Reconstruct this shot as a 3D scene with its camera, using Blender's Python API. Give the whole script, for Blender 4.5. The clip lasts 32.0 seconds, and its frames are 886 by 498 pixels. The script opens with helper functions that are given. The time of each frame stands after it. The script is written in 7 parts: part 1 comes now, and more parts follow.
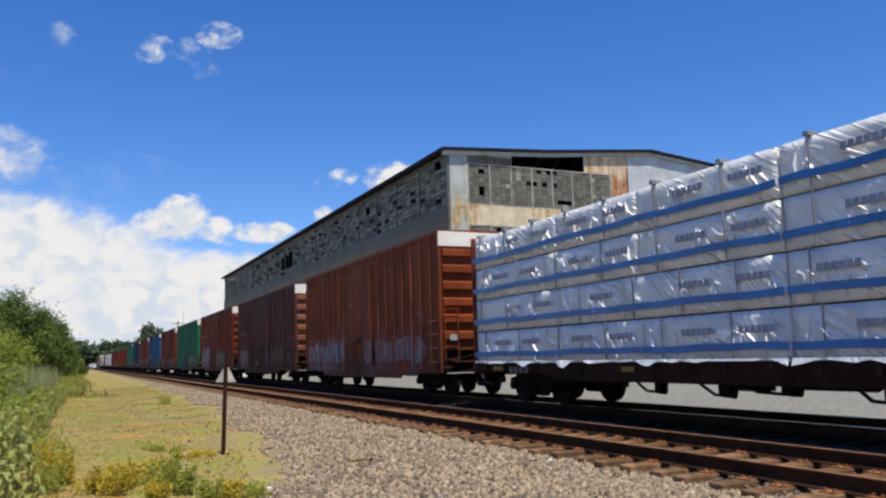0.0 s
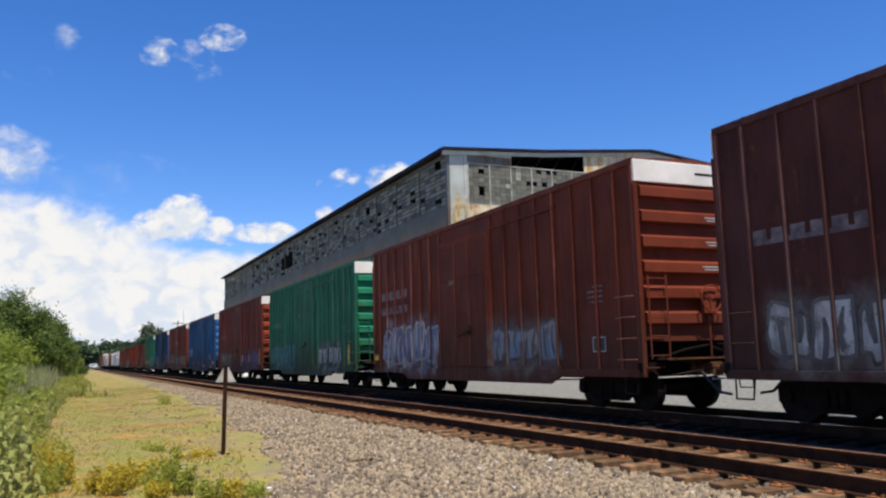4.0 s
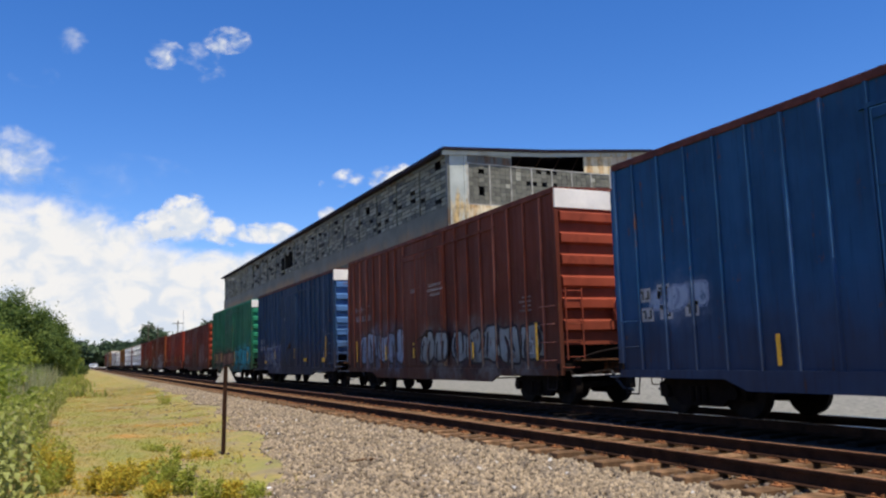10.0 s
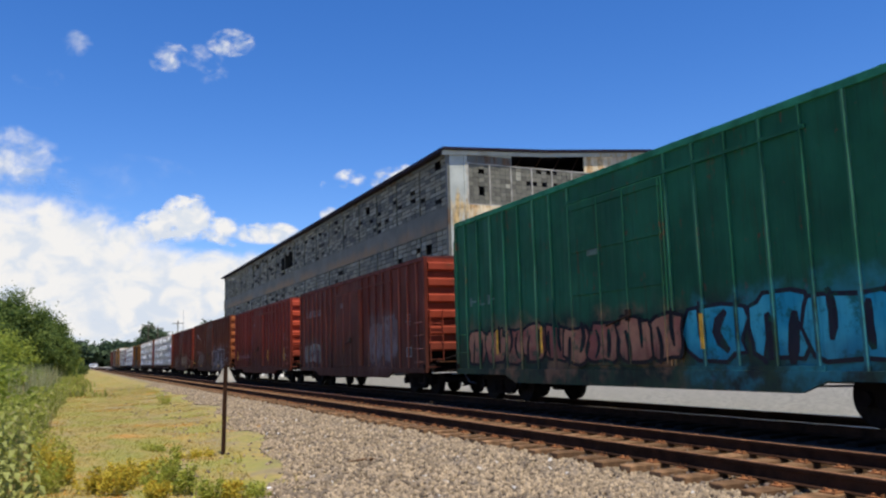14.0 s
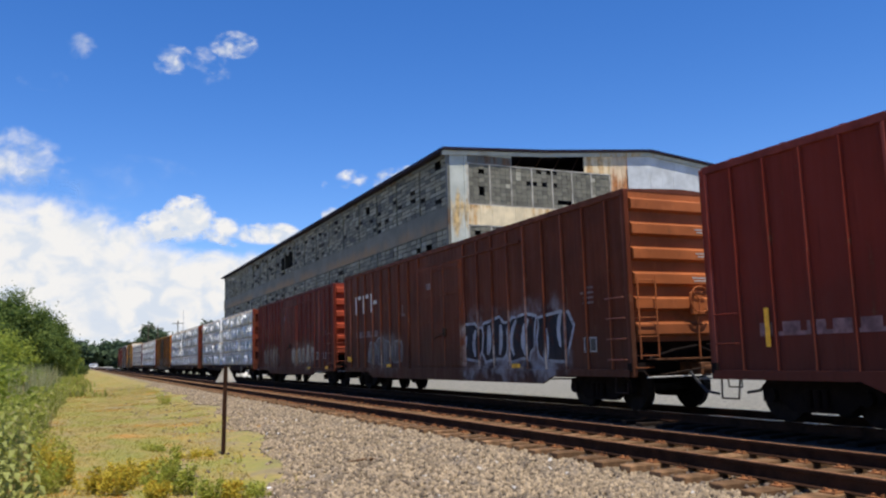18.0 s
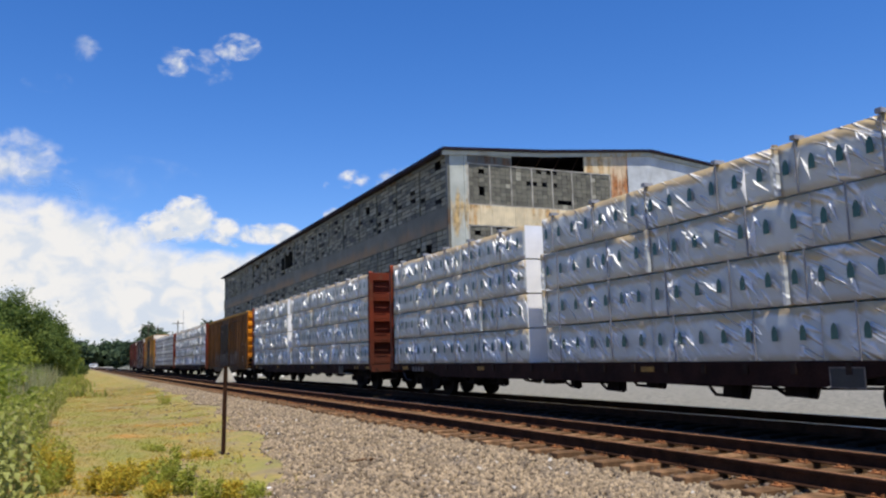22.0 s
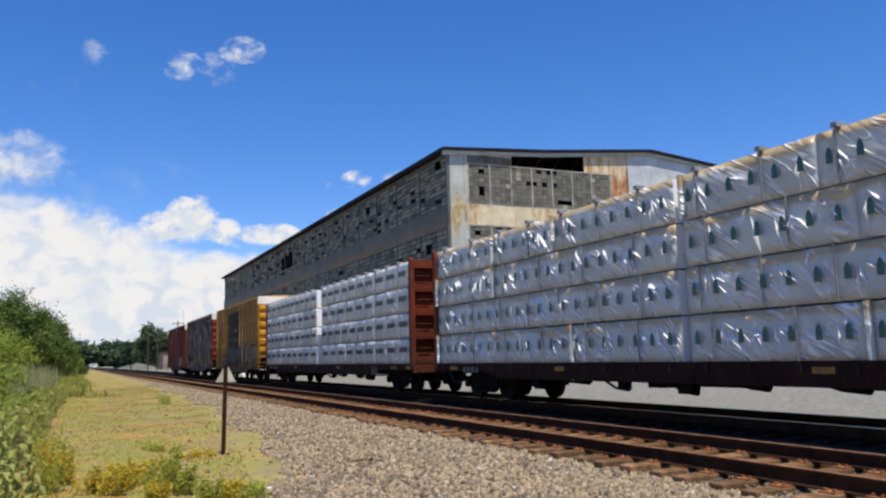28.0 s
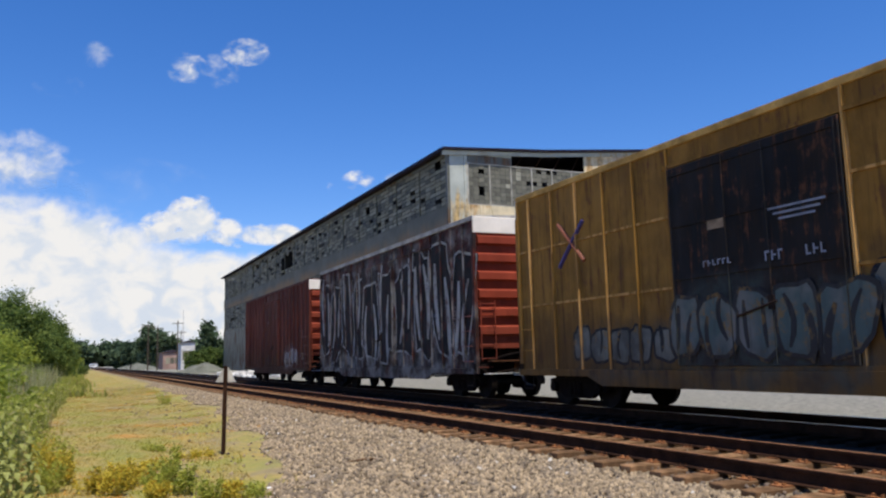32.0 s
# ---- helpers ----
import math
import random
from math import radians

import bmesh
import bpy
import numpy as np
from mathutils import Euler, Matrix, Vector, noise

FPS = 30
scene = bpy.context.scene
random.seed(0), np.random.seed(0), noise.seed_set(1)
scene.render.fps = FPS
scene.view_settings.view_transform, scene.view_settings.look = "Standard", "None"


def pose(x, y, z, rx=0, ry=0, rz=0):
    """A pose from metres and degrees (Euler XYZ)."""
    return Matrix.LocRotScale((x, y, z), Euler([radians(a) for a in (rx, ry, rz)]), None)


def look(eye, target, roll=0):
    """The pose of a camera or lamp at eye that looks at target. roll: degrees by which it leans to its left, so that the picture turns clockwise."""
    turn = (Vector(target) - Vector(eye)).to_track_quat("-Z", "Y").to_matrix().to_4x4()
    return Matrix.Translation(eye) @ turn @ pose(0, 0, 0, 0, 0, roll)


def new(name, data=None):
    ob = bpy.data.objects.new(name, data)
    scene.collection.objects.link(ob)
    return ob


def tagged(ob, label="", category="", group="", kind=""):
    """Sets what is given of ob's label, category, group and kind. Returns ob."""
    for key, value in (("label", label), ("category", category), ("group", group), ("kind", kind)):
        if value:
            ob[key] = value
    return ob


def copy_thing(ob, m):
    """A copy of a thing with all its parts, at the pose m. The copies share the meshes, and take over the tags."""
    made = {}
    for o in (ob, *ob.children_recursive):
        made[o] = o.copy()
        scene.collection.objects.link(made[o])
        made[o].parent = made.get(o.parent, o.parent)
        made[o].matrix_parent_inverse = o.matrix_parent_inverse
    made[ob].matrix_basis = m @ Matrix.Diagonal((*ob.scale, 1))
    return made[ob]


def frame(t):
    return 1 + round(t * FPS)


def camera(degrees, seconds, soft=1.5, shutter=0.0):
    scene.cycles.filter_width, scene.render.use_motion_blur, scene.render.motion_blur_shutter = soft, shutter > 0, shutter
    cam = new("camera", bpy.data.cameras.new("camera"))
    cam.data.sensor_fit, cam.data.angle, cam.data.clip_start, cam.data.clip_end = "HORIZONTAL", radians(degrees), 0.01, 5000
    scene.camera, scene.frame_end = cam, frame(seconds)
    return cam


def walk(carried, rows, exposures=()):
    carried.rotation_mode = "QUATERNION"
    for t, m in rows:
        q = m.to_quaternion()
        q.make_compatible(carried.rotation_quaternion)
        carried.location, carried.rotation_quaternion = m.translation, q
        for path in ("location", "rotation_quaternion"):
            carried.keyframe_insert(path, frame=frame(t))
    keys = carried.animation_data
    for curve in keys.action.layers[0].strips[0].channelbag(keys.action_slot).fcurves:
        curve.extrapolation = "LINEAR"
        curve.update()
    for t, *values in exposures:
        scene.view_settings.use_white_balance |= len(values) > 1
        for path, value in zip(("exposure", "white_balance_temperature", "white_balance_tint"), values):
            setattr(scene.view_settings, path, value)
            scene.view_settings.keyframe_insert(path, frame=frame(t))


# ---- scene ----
# ---- camera ----
CAM = (0.0, 0.0, 1.243)
YAW, PITCH, ROLL, FOV = 24.792, 7.604, -1.534, 57.92
cam = camera(FOV, 32.0, soft=2.3)


def ray_target(d=100.0):
    y, p = radians(YAW), radians(PITCH)
    return (CAM[0] + d * math.sin(y) * math.cos(p), CAM[1] + d * math.cos(y) * math.cos(p), CAM[2] + d * math.sin(p))


CAM_POSE = look(CAM, ray_target(), ROLL)
walk(cam, [(0.0, CAM_POSE), (32.0, CAM_POSE)], exposures=[(0.0, -0.19), (1.0, -0.16), (1.5, -0.06), (2.0, 0.05), (2.5, 0.0), (3.0, -0.08), (6.0, -0.08), (10.0, -0.11), (14.0, -0.12), (20.5, -0.11), (22.0, -0.15), (32.0, -0.15)])

# ---- world and sun ----
SUN_EL, SUN_AZ = 68.0, 1.5       # a high sun down the line of the tracks, a little to the camera's side of it
SUN_DIR = Vector((-math.cos(radians(SUN_EL)) * math.sin(radians(SUN_AZ)),
                  -math.cos(radians(SUN_EL)) * math.cos(radians(SUN_AZ)), math.sin(radians(SUN_EL))))
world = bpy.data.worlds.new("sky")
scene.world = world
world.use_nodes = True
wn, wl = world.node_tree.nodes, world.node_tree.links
sky = wn.new("ShaderNodeTexSky")
sky.sky_type, sky.sun_disc = "NISHITA", False
sky.sun_elevation, sky.sun_rotation = radians(SUN_EL), math.atan2(SUN_DIR.x, SUN_DIR.y)
sky.air_density, sky.dust_density, sky.ozone_density, sky.altitude = 1.0, 0.2, 3.0, 50.0
hs = wn.new("ShaderNodeHueSaturation")
hs.inputs["Saturation"].default_value = 1.30
wl.new(sky.outputs[0], hs.inputs["Color"])
tint = wn.new("ShaderNodeMix")
tint.data_type, tint.blend_type = "RGBA", "MULTIPLY"
tint.inputs[0].default_value = 1.0
tint.inputs[7].default_value = (0.95, 0.99, 1.30, 1)
wl.new(hs.outputs[0], tint.inputs[6])
# a white cloud bank low over the horizon, carried round unseen as added fill
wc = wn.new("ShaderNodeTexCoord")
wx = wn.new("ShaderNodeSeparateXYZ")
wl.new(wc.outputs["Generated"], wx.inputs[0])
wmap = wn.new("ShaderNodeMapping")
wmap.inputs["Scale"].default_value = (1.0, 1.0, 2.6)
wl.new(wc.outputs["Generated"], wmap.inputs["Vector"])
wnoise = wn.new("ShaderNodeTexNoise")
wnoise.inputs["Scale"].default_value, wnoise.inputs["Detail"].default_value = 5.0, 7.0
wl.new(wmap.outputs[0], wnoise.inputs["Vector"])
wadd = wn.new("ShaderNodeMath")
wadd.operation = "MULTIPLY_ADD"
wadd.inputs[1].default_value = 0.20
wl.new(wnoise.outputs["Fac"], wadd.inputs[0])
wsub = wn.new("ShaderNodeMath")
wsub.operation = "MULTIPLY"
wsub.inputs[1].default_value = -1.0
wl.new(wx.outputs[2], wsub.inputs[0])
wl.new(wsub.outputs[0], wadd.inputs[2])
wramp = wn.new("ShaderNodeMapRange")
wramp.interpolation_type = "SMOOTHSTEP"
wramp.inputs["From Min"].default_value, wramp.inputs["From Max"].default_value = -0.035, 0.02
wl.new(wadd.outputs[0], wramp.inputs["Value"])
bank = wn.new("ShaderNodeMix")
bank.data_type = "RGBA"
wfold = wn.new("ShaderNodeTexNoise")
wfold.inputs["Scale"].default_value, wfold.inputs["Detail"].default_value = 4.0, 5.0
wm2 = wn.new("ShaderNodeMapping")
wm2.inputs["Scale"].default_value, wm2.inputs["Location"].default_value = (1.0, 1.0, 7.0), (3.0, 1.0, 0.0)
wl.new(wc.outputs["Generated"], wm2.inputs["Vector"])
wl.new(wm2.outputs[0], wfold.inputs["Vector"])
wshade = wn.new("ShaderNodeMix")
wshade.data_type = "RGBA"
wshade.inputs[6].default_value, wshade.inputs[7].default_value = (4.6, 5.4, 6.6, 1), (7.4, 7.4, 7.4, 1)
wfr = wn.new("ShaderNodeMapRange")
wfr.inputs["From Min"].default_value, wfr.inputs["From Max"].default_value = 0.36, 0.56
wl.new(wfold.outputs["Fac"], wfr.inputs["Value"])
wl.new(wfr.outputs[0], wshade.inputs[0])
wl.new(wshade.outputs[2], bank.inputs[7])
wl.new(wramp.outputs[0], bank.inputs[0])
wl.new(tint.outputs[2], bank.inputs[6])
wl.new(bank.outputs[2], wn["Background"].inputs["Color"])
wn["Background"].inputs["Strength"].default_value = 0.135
sun_data = bpy.data.lights.new("sun", "SUN")
sun_data.energy, sun_data.angle, sun_data.color = 6.2, radians(0.53), (1.0, 0.93, 0.82)
sun = new("sun", sun_data)
sun.matrix_world = look((0, 0, 60), Vector((0, 0, 60)) - SUN_DIR)


# ---- node helpers ----
class Nodes:
    def __init__(self, name, rough=0.7, metal=0.0):
        self.m = bpy.data.materials.new(name)
        self.m.use_nodes = True
        self.t = self.m.node_tree
        self.b = self.t.nodes["Principled BSDF"]
        self.b.inputs["Roughness"].default_value, self.b.inputs["Metallic"].default_value = rough, metal

    def put(self, sock, v):
        if isinstance(v, bpy.types.NodeSocket):
            self.t.links.new(v, sock)
        elif isinstance(v, (tuple, list)) and len(v) == 3 and sock.type == "RGBA":
            sock.default_value = (*v, 1)
        else:
            sock.default_value = v

    def coord(self, kind="Object", scale=(1, 1, 1), loc=(0, 0, 0)):
        c = self.t.nodes.new("ShaderNodeTexCoord").outputs[kind]
        m = self.t.nodes.new("ShaderNodeMapping")
        m.inputs["Scale"].default_value, m.inputs["Location"].default_value = scale, loc
        self.t.links.new(c, m.inputs["Vector"])
        return m.outputs[0]

    def noise(self, vec, scale, detail=4, rough=0.55, distort=0.0, out="Fac"):
        n = self.t.nodes.new("ShaderNodeTexNoise")
        self.t.links.new(vec, n.inputs["Vector"])
        for k, v in (("Scale", scale), ("Detail", detail), ("Roughness", rough), ("Distortion", distort)):
            n.inputs[k].default_value = v
        return n.outputs[out]

    def voronoi(self, vec, scale, feature="F1", out="Distance"):
        n = self.t.nodes.new("ShaderNodeTexVoronoi")
        n.feature = feature
        self.t.links.new(vec, n.inputs["Vector"])
        n.inputs["Scale"].default_value = scale
        return n.outputs[out]

    def f(self, op, a, b=0.0, c=0.0):
        n = self.t.nodes.new("ShaderNodeMath")
        n.operation = op
        for i, v in enumerate((a, b, c)):
            self.put(n.inputs[i], v)
        return n.outputs[0]

    def ramp(self, v, lo, hi, a=0.0, b=1.0, smooth=True):
        n = self.t.nodes.new("ShaderNodeMapRange")
        n.interpolation_type = "SMOOTHSTEP" if smooth else "LINEAR"
        self.put(n.inputs["Value"], v)
        for k, x in (("From Min", lo), ("From Max", hi), ("To Min", a), ("To Max", b)):
            n.inputs[k].default_value = x
        return n.outputs[0]

    def mix(self, fac, a, b, blend="MIX"):
        n = self.t.nodes.new("ShaderNodeMix")
        n.data_type, n.blend_type = "RGBA", blend
        self.put(n.inputs[0], fac)
        self.put(n.inputs[6], a)
        self.put(n.inputs[7], b)
        return n.outputs[2]

    def xyz(self, vec):
        n = self.t.nodes.new("ShaderNodeSeparateXYZ")
        self.t.links.new(vec, n.inputs[0])
        return n.outputs

    def rand(self, island=False):
        if island:
            return self.t.nodes.new("ShaderNodeNewGeometry").outputs["Random Per Island"]
        return self.t.nodes.new("ShaderNodeObjectInfo").outputs["Random"]

    def bump(self, h, strength, dist):
        n = self.t.nodes.new("ShaderNodeBump")
        n.inputs["Strength"].default_value, n.inputs["Distance"].default_value = strength, dist
        self.put(n.inputs["Height"], h)
        self.t.links.new(n.outputs[0], self.b.inputs["Normal"])

    def color(self, c):
        self.put(self.b.inputs["Base Color"], c)
        return self

    def rough(self, r):
        self.put(self.b.inputs["Roughness"], r)
        return self


def scaled(c, k):
    return tuple(min(1.0, v * k) for v in c)


def plain(name, c, rough=0.7, metal=0.0, var=0.35, scale=3.0, bump=0.2, dist=0.004, rand=0.0, kind="Object"):
    """Colour with variation at two scales, and a fine relief."""
    n = Nodes(name, rough, metal)
    if rough >= 0.65 and metal < 0.3:
        n.b.inputs["Specular IOR Level"].default_value = 0.12
    v = n.coord(kind)
    big, fine = n.noise(v, scale, 5), n.noise(v, scale * 14, 3)
    c1 = n.mix(n.ramp(big, 0.3, 0.7), scaled(c, 1 - var), scaled(c, 1 + var))
    c2 = n.mix(n.f("MULTIPLY", n.ramp(fine, 0.35, 0.75), 0.4), c1, scaled(c, 1 - var))
    if rand:
        c2 = n.mix(n.f("MULTIPLY", n.rand(), rand), c2, scaled(c, 0.45))
    n.color(c2)
    n.rough(n.ramp(fine, 0.2, 0.8, max(0.05, rough - 0.12), min(1, rough + 0.12)))
    n.bump(fine, bump, dist)
    return n.m


# ---- mesh helpers ----
def bx(bm, x0, x1, y0, y1, z0, z1, bevel=0.0):
    vs = [bm.verts.new(p) for p in ((x0, y0, z0), (x1, y0, z0), (x1, y1, z0), (x0, y1, z0),
                                    (x0, y0, z1), (x1, y0, z1), (x1, y1, z1), (x0, y1, z1))]
    fs = [bm.faces.new([vs[i] for i in q]) for q in
          ((0, 3, 2, 1), (4, 5, 6, 7), (0, 1, 5, 4), (1, 2, 6, 5), (2, 3, 7, 6), (3, 0, 4, 7))]
    if bevel:
        es = list({e for f in fs for e in f.edges})
        bmesh.ops.bevel(bm, geom=es, offset=bevel, segments=1, affect="EDGES")


def rod(bm, a, b, r, n=8, r2=None):
    a, b = Vector(a), Vector(b)
    q = (b - a).to_track_quat("Z", "Y")
    r2 = r if r2 is None else r2
    rings = []
    for p, rr in ((a, r), (b, r2)):
        rings.append([bm.verts.new(p + q @ Vector((rr * math.cos(2 * math.pi * i / n), rr * math.sin(2 * math.pi * i / n), 0))) for i in range(n)])
    for i in range(n):
        j = (i + 1) % n
        bm.faces.new((rings[0][i], rings[0][j], rings[1][j], rings[1][i]))
    bm.faces.new(rings[0][::-1])
    bm.faces.new(rings[1])


def prism(bm, prof, axis, a, b):
    """A profile of (u, v) points, drawn out along an axis: 'y' takes (x, z), 'x' takes (y, z)."""
    def at(u, v, w):
        return (u, w, v) if axis == "y" else (w, u, v)
    p = [bm.verts.new(at(u, v, a)) for u, v in prof]
    q = [bm.verts.new(at(u, v, b)) for u, v in prof]
    n = len(prof)
    for i in range(n):
        j = (i + 1) % n
        bm.faces.new((p[i], p[j], q[j], q[i]))
    bm.faces.new(p[::-1])
    bm.faces.new(q)


def finish(bm, name, mats, smooth=False):
    bmesh.ops.recalc_face_normals(bm, faces=bm.faces[:])
    me = bpy.data.meshes.new(name)
    bm.to_mesh(me)
    bm.free()
    for m in (mats if isinstance(mats, (list, tuple)) else [mats]):
        me.materials.append(m)
    if smooth:
        me.polygons.foreach_set("use_smooth", [True] * len(me.polygons))
    return me


def part(name, bm, material, parent, label="", smooth=False):
    """Links a bmesh as one mesh object under a thing or a part."""
    ob = new(name, finish(bm, name, material, smooth) if isinstance(bm, bmesh.types.BMesh) else bm)
    ob.parent = parent
    return tagged(ob, label) if label else ob


def thing(name, label, category, group="", kind="", m=None):
    ob = new(name)
    if m is not None:
        ob.matrix_world = m
    return tagged(ob, label, category, group, kind)


def cloud_mesh(name, verts, faces, material):
    me = bpy.data.meshes.new(name)
    me.from_pydata(verts, [], faces)
    me.materials.append(material)
    return me


# ---- materials ----
def ground_material():
    n = Nodes("ground_cover", 0.95)
    v = n.coord()
    x, y, z = n.xyz(v)
    wob = n.f("MULTIPLY", n.f("SUBTRACT", n.noise(v, 0.9, 5), 0.5), 2.4)
    xx = n.f("ADD", x, wob)
    fine, mid, big = n.noise(v, 38, 4), n.noise(v, 6, 5), n.noise(v, 0.5, 4)
    stones = n.voronoi(v, 17, out="Color")
    sr = n.xyz(stones)[0]
    gravel = n.mix(sr, (0.08, 0.058, 0.032), (0.33, 0.25, 0.145))
    gravel = n.mix(n.ramp(mid, 0.45, 0.75, 0, 0.5), gravel, (0.21, 0.175, 0.135))
    pat, pat2 = n.noise(v, 0.8, 5, 0.6), n.noise(n.coord(loc=(9, 4, 0)), 0.5, 5, 0.6)
    grass = n.mix(n.ramp(mid, 0.35, 0.65), (0.23, 0.188, 0.055), (0.38, 0.285, 0.075))
    grass = n.mix(n.ramp(pat, 0.50, 0.66, 0, 0.7), grass, (0.25, 0.19, 0.115))
    grass = n.mix(n.ramp(pat2, 0.55, 0.66), grass, (0.44, 0.235, 0.055))
    grass = n.mix(n.ramp(n.noise(n.coord(loc=(3, 7, 0)), 0.6, 4), 0.48, 0.62, 0, 0.8), grass, (0.24, 0.235, 0.045))
    grass = n.mix(n.ramp(n.noise(n.coord(loc=(1, 2, 5)), 4.5, 5, 0.7), 0.60, 0.72, 0, 0.3), grass, (0.15, 0.11, 0.07))
    lot = n.mix(n.ramp(mid, 0.3, 0.7), (0.13, 0.124, 0.10), (0.28, 0.265, 0.215))
    # near-black band along the far track: the train's shade put into the ground colour
    train_shade = n.mix(n.ramp(mid, 0.3, 0.7), (0.012, 0.0085, 0.006), (0.026, 0.019, 0.013))
    edge = n.f("MULTIPLY", n.f("EXPONENT", n.f("MULTIPLY", n.f("ADD", y, -9.0), -0.0714)), 2.9)
    c = n.mix(n.ramp(n.f("ADD", xx, edge), 5.1, 5.9), grass, gravel)
    c = n.mix(n.ramp(xx, 8.9, 9.6), c, train_shade)
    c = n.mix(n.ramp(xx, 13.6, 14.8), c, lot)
    far = n.mix(n.ramp(n.noise(v, 0.02, 3), 0.4, 0.6), (0.11, 0.12, 0.03), (0.20, 0.17, 0.09))
    c = n.mix(n.ramp(x, 150, 220), c, far)
    c = n.mix(n.ramp(n.f("MULTIPLY", x, -1.0), 15, 25), c, far)
    n.color(c)
    n.bump(n.f("ADD", n.f("MULTIPLY", sr, 0.6), fine), 0.7, 0.03)
    return n.m


def stone_material(name, a, b):
    n = Nodes(name, 0.92)
    r = n.rand(True)
    v = n.coord()
    c = n.mix(r, a, b)
    c = n.mix(n.ramp(n.noise(v, 2.2, 4), 0.5, 0.75, 0, 0.55), c, (0.20, 0.165, 0.13))
    c = n.mix(n.f("GREATER_THAN", r, 0.993), c, (0.52, 0.49, 0.43))
    n.color(n.mix(n.f("MULTIPLY", n.noise(v, 60, 2), 0.35), c, (0.13, 0.115, 0.10)))
    return n.m


def siding_material(name, base, rust, amount, seed):
    """Old painted sheet metal: corrugations, stains that run down, rust."""
    n = Nodes(name, 0.55, 0.0)
    v = n.coord(loc=(seed, seed * 2.0, 0))
    streak = n.noise(n.coord(scale=(1.1, 1.1, 0.16), loc=(seed, 0, 0)), 1.6, 6, 0.65)
    patch = n.noise(v, 0.23, 4)
    m = n.ramp(n.f("ADD", n.f("MULTIPLY", streak, 0.6), n.f("MULTIPLY", patch, 0.6)), 0.72 - amount * 0.3, 0.80 - amount * 0.18)
    c = n.mix(n.ramp(n.noise(v, 0.9, 5), 0.3, 0.7), scaled(base, 0.82), scaled(base, 1.12))
    rc = n.mix(n.ramp(n.noise(v, 2.5, 4), 0.35, 0.65), rust, scaled(rust, 0.5))
    c = n.mix(n.f("MULTIPLY", n.rand(), 0.2), c, scaled(base, 0.6))
    n.color(n.mix(m, c, rc))
    n.rough(n.ramp(m, 0, 1, 0.45, 0.9))
    s = n.xyz(n.coord())
    wv = n.f("SINE", n.f("MULTIPLY", n.f("ADD", s[0], s[1]), 36.0))
    n.bump(wv, 0.35, 0.02)
    return n.m


def pane_material(name, dark, light, clear=0.86):
    n = Nodes(name, 0.45)
    n.b.inputs["Specular IOR Level"].default_value = 0.2
    r = n.rand()
    ri = n.rand(True)
    rr = n.f("FRACT", n.f("ADD", n.f("MULTIPLY", r, 7.31), ri))
    v = n.coord("Generated")
    c = n.mix(rr, dark, light)
    c = n.mix(n.f("GREATER_THAN", rr, clear), c, (0.42, 0.41, 0.32))
    c = n.mix(n.f("MULTIPLY", n.noise(n.coord(), 3.0, 5), 0.5), c, (0.13, 0.12, 0.09))
    c = n.mix(n.ramp(n.noise(n.coord("Object", (2.0, 2.0, 0.3)), 1.5, 4), 0.4, 0.7, 0, 0.5), c, (0.16, 0.145, 0.11))
    n.color(c)
    n.rough(n.ramp(rr, 0, 1, 0.5, 0.85))
    return n.m


GROUND = ground_material()
STONE = stone_material("ballast_stone", (0.085, 0.058, 0.032), (0.46, 0.345, 0.205))
# bed stone toned down: shade about the rails and train is in its colour
BEDSTONE = stone_material("shaded_bed_stone", (0.036, 0.024, 0.015), (0.18, 0.12, 0.075))
# rust taken almost to black: the shade of the rail sides is in it
RAIL = plain("shaded_rail_rust", (0.036, 0.016, 0.008), 0.9, 0.0, 0.45, 4.0)
PLATE = plain("tie_plate_rust", (0.22, 0.092, 0.036), 0.85, 0.0, 0.4, 5.0)
RAILTOP = plain("rail_head_rust", (0.27, 0.13, 0.062), 0.7, 0.1, 0.35, 3.0)
RAILSHINE = plain("rail_head_polished", (0.5, 0.49, 0.47), 0.25, 1.0, 0.1, 6.0)
TIE = plain("tie_timber", (0.22, 0.125, 0.062), 0.9, 0.0, 0.7, 3.0, 0.8, 0.012, rand=0.8)
# far ties: a near-black copy of the timber that holds the train's shade
SHADETIE = plain("shaded_tie_timber", (0.018, 0.012, 0.008), 0.9, 0.0, 0.4, 3.0, 0.6, 0.01)
STEEL = plain("dark_steel", (0.030, 0.019, 0.014), 0.75, 0.2, 0.4, 5.0)
GRIMY = plain("grimy_black", (0.009, 0.006, 0.005), 0.92, 0.0, 0.45, 4.0)
WHEEL = plain("wheel_steel", (0.015, 0.011, 0.009), 0.75, 0.1, 0.4, 6.0)
ROOFING = plain("roof_edge_paint", (0.016, 0.012, 0.022), 0.8, 0.0, 0.4, 0.6)
ROOFTOP = plain("roof_felt", (0.045, 0.035, 0.045), 0.9, 0.0, 0.3, 0.3)
DARKIN = plain("shaded_interior", (0.035, 0.032, 0.03), 0.9, 0.0, 0.3, 0.5)
SIDE_GREY = siding_material("grey_sheet_siding", (0.125, 0.12, 0.09), (0.17, 0.09, 0.042), 0.4, 3.0)


